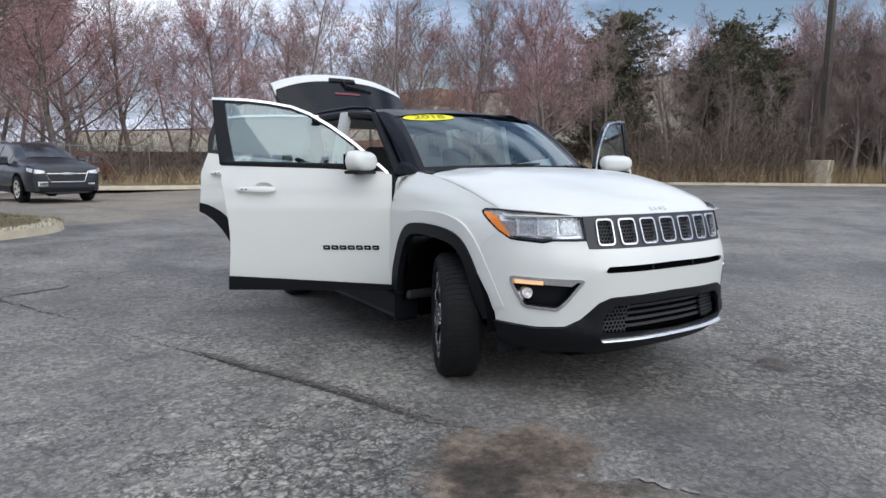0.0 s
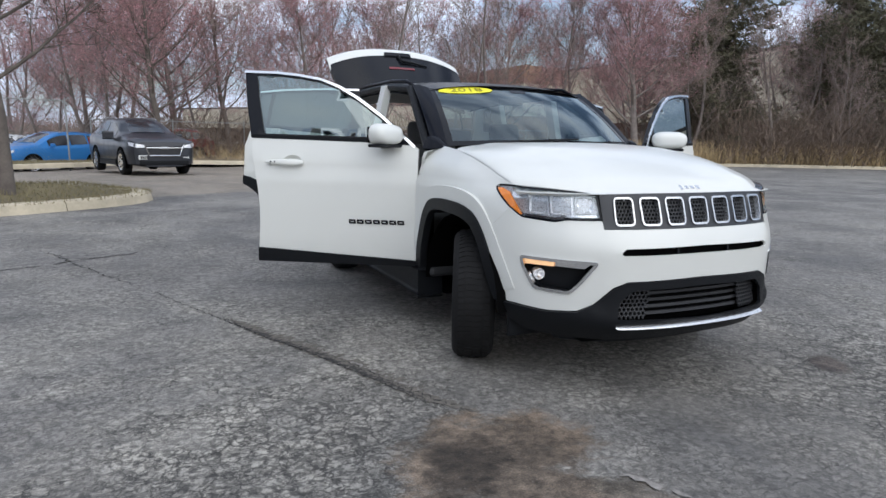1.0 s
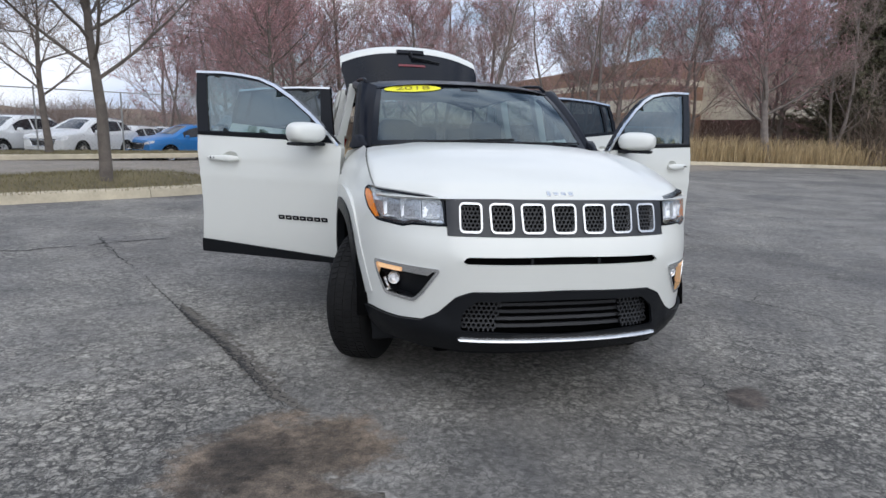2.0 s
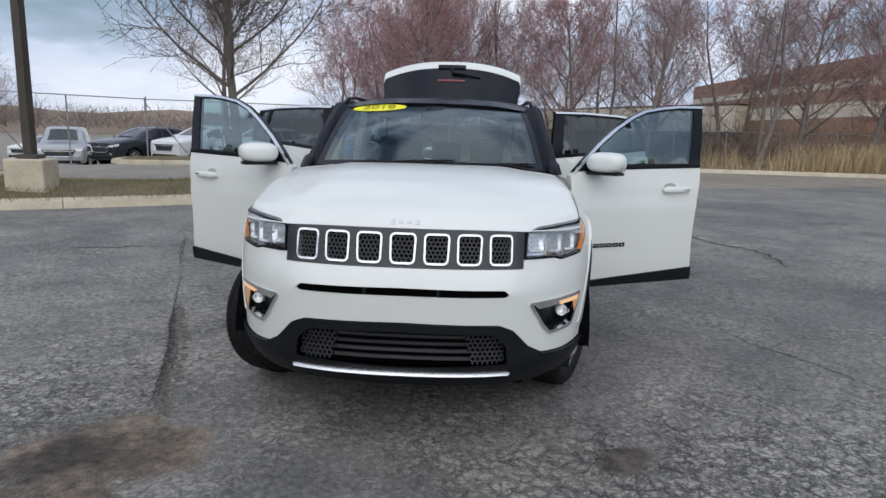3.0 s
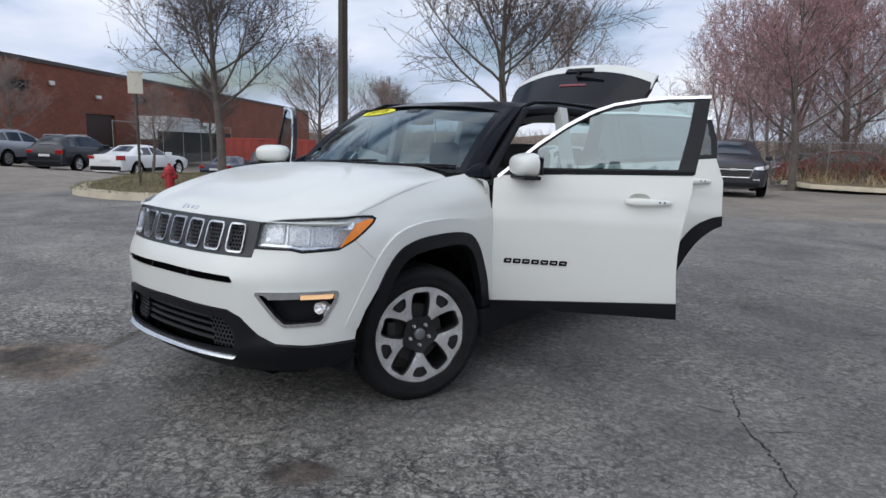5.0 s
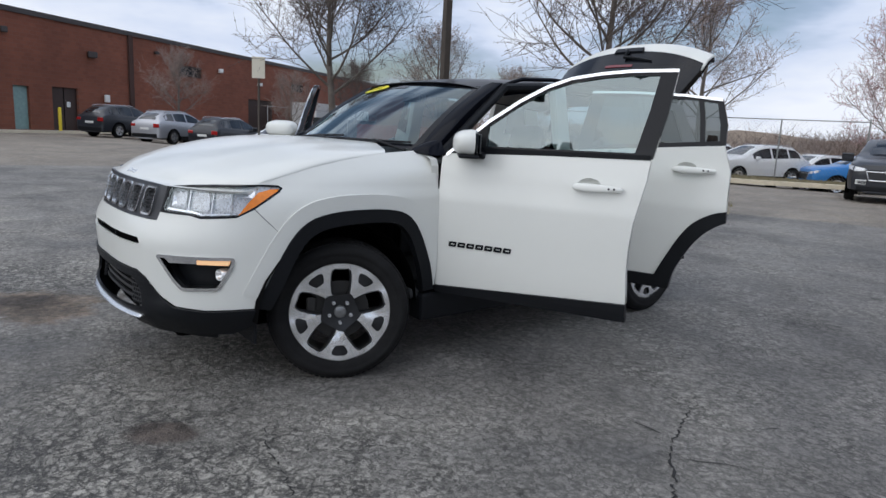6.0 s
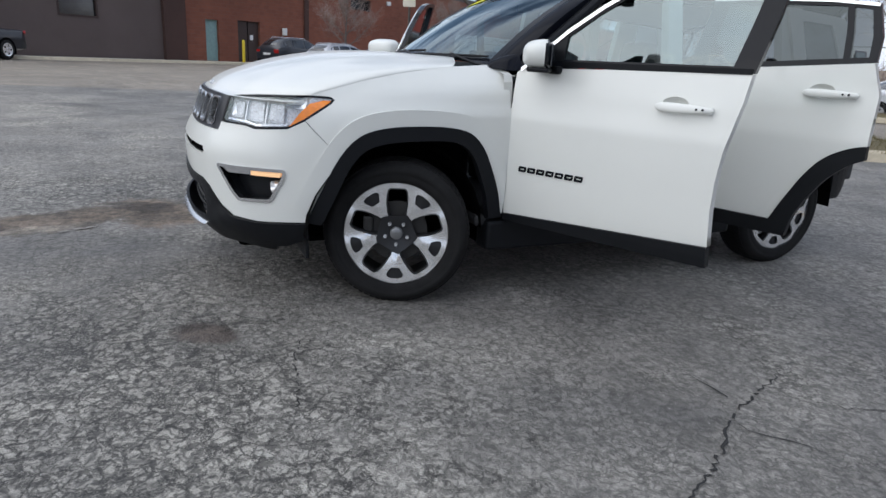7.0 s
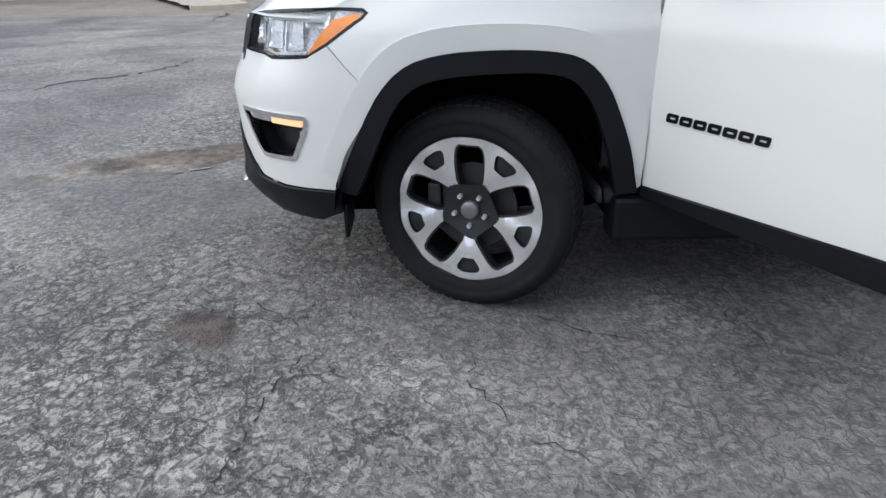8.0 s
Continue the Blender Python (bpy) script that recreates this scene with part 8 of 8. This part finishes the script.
    for sx in (-1, 1):
        bm = bmesh.new()
        hl = []
        for x, y_, z0, z1 in ((0.68, -0.03, zg - 0.12, zg - 0.055), (0.93, -0.01, zg - 0.13, zg - 0.02), (1.125, 0.17, zg - 0.07, zg + 0.02)):
            hl.append([bm.verts.new((sx * x * fw, fy + y_, z0)), bm.verts.new((sx * x * fw, fy + y_ + 0.03, z1)), bm.verts.new((sx * x * fw * 0.94, fy + y_ + 0.10, z1)), bm.verts.new((sx * x * fw * 0.94, fy + y_ + 0.10, z0))])
        for p0, p1 in zip(hl, hl[1:]):
            for k in range(4):
                bm.faces.new((p0[k], p0[(k + 1) % 4], p1[(k + 1) % 4], p1[k]))
        bm.faces.new(hl[0])
        bm.faces.new(hl[-1])
        bmesh.ops.recalc_face_normals(bm, faces=bm.faces)
        part("headlight", bm, M["lamp_grey"], ob, "clear headlight")
        bm = bmesh.new()
        box(bm, (sx * 0.62 * fw, fy + 0.0, floor + 0.22), (sx * 0.86 * fw, fy + 0.06, floor + 0.30), 0.02)
        part("fog_light", bm, M["white_flat"], ob)
        bm = bmesh.new()
        zt = st[-2][2]
        box(bm, (sx * 0.66 * rw_, ry - 0.16, zt - 0.14), (sx * 1.0 * rw_, ry - 0.01, zt + 0.0), 0.03)
        part("tail_light", bm, M["red_lens"], ob, "red tail light")
        bm = bmesh.new()
        w, zs = lerp_at(cuts[0][0] + 0.1)[1:3]
        box(bm, (sx * w, cuts[0][0] - 0.02, zs + 0.0), (sx * (w + 0.20), cuts[0][0] + 0.10, zs + 0.15), 0.04)
        part("door_mirror", bm, material, ob)
        bm = bmesh.new()
        box(bm, (sx * (w * 0.93), yf + wr + 0.1, floor), (sx * (w + 0.005), yr - wr - 0.1, floor + 0.16), 0.02)
        part("sill", bm, M["cladding"], ob)
        if shape == "suv":
            bm = bmesh.new()
            tube(bm, [(sx * 0.57, 0.0, 1.60), (sx * 0.58, 0.2, 1.66), (sx * 0.57, 1.35, 1.655), (sx * 0.55, 1.6, 1.58)], 0.016, 6)
            part("roof_rail", bm, M["satin"], ob)
    return ob


def heading(dx, dy):
    """Turn about z that points a car's nose (-y) along (dx, dy)."""
    return math.degrees(math.atan2(dx, -dy))


GREY = body_paint("charcoal", (0.020, 0.023, 0.030), 0.0)
far_car("charcoal_suv", "charcoal grey SUV with chrome grille bar", "suv", GREY, spot(-2.6, 19.2, heading(0.29, -0.957)))
BLUE, WHITE, BLACK = body_paint("blue", (0.03, 0.20, 0.52), 0.2), body_paint("plain_white", (0.76, 0.77, 0.77), 0.0), body_paint("dark", (0.018, 0.020, 0.026), 0.3)
RED, SILVER = body_paint("dark_red", (0.22, 0.018, 0.022), 0.2), body_paint("silver", (0.42, 0.43, 0.46), 0.5)
ROW = "vehicles parked behind the wire fence"
far_car("blue_suv", "bright blue SUV parked behind the fence", "suv", BLUE, spot(-6.0, 27.8, heading(-0.72, -0.69)), ROW)
far_car("white_suv", "white SUV parked behind the fence", "suv", WHITE, spot(-9.4, 25.2, heading(-0.35, -0.94)), ROW)
far_car("white_suv", "white SUV parked behind another white one", "suv", WHITE, spot(-9.0, 30.2, heading(-0.35, -0.94)), ROW)
far_car("white_suv", "white SUV nosed up to the wire fence", "suv", WHITE, spot(-12.0, 24.9, heading(-0.35, -0.94)), ROW)
far_car("red_car", "dark red car behind the fence", "suv", RED, spot(-1.6, 32.2, heading(-0.9, -0.3)), ROW)
far_car("dark_car", "dark car behind the fence", "suv", BLACK, spot(-14.6, 24.6, heading(-0.35, -0.94)), ROW)
for k, (x, y, c, n) in enumerate(((-4.6, 41, BLACK, "dark"), (-9.6, 41.5, WHITE, "white"), (-1.5, 40.5, RED, "dark red"), (-23.5, 37, SILVER, "silver"), (-12.5, 38.5, BLACK, "black"), (-28.5, 38, WHITE, "white"))):
    far_car("parked_suv", n + " SUV in the back row of the lot", "suv", c, spot(x, y, heading(-0.4, -0.9) + k * 3), "back row of parked cars")
# trucks across the far lot
TR = "trucks in the far lot"
far_car("white_pickup", "white pickup truck facing the island", "pickup", WHITE, spot(-27.6, 28.3, heading(0.15, -0.99)), TR)
far_car("silver_pickup", "silver pickup truck with a broad chrome nose", "pickup", SILVER, spot(-18.4, 24.9, heading(0.45, -0.89)), TR)
far_car("red_pickup", "red pickup truck in the far lot", "pickup", body_paint("red", (0.33, 0.02, 0.02), 0.1), spot(-37.0, 32.6, heading(0.85, -0.5)), TR)
far_car("dark_pickup", "dark pickup truck in the far lot", "pickup", BLACK, spot(-32.8, 31.0, heading(0.6, -0.8)), TR)
far_car("black_offroader", "black boxy off-road pickup by the container", "pickup", BLACK, spot(-30.6, 22.6, heading(0.90, 0.43)), TR)
far_car("navy_car", "dark navy car by the container", "sedan", body_paint("navy", (0.015, 0.02, 0.045), 0.3), spot(-30.4, 19.7, heading(-0.55, 0.83)), TR)


def fire_hydrant(x, y):
    ob = thing("fire_hydrant", "red cast-iron fire hydrant in the island turf", "hydrant", pose(x, y, 0.16, 0, 0, 25))
    ob.scale = (0.85, 0.85, 0.85)
    red = mat("hydrant_red", (0.36, 0.022, 0.030), 0.45, vary=0.25, scale=8, bump=0.15)
    bm = bmesh.new()
    lathe(bm, [(0.0, 0.0), (0.15, 0.0), (0.15, 0.05), (0.115, 0.07), (0.11, 0.42), (0.155, 0.44), (0.155, 0.48), (0.12, 0.49), (0.0, 0.49)], 20, "z")
    part("barrel", bm, red, ob, smooth=False)
    bm = bmesh.new()
    lathe(bm, [(0.0, 0.485), (0.135, 0.49), (0.13, 0.55), (0.095, 0.61), (0.045, 0.64), (0.035, 0.70), (0.0, 0.70)], 20, "z")
    part("bonnet", bm, red, ob, smooth=False)
    for a, r in ((0, 0.062), (90, 0.085), (180, 0.062)):
        bm = bmesh.new()
        d = Vector((math.cos(radians(a)), math.sin(radians(a)), 0))
        tube(bm, [d * 0.08 + Vector((0, 0, 0.36)), d * 0.17 + Vector((0, 0, 0.36))], r * 0.8, 12)
        tube(bm, [d * 0.17 + Vector((0, 0, 0.36)), d * 0.205 + Vector((0, 0, 0.36))], r, 8)
        part("outlet_cap", bm, red, ob)
    return ob


fire_hydrant(-10.5, 4.9)
# row by the brick warehouse
WR = "cars parked along the brick warehouse"
far_car("charcoal_suv", "dark grey SUV parked by the warehouse", "suv", GREY, spot(-34.6, 6.9, heading(-0.55, 0.83)), WR)
far_car("silver_suv", "silver SUV parked by the warehouse", "suv", SILVER, spot(-31.8, 8.8, heading(-0.55, 0.83)), WR)
far_car("black_suv", "black SUV parked by the warehouse", "suv", BLACK, spot(-29.7, 10.9, heading(-0.55, 0.83)), WR)
far_car("white_sedan", "white saloon parked by the warehouse", "sedan", WHITE, spot(-27.6, 12.9, heading(-0.45, 0.89)), WR)
far_car("dark_pickup", "dark pickup truck beside the grey wall", "pickup", BLACK, spot(-28.0, -8.0, heading(0.85, -0.5)), WR)
OFF = "cars far off beyond the tree belt"
far_car("white_sedan", "white saloon far off before the pale shed", "sedan", WHITE, spot(15.9, 66.0, heading(-0.98, -0.2)), OFF)
far_car("black_offroader", "dark off-roader far off beside the brick office", "suv", BLACK, spot(24.9, 66.5, heading(0.98, 0.1)), OFF)
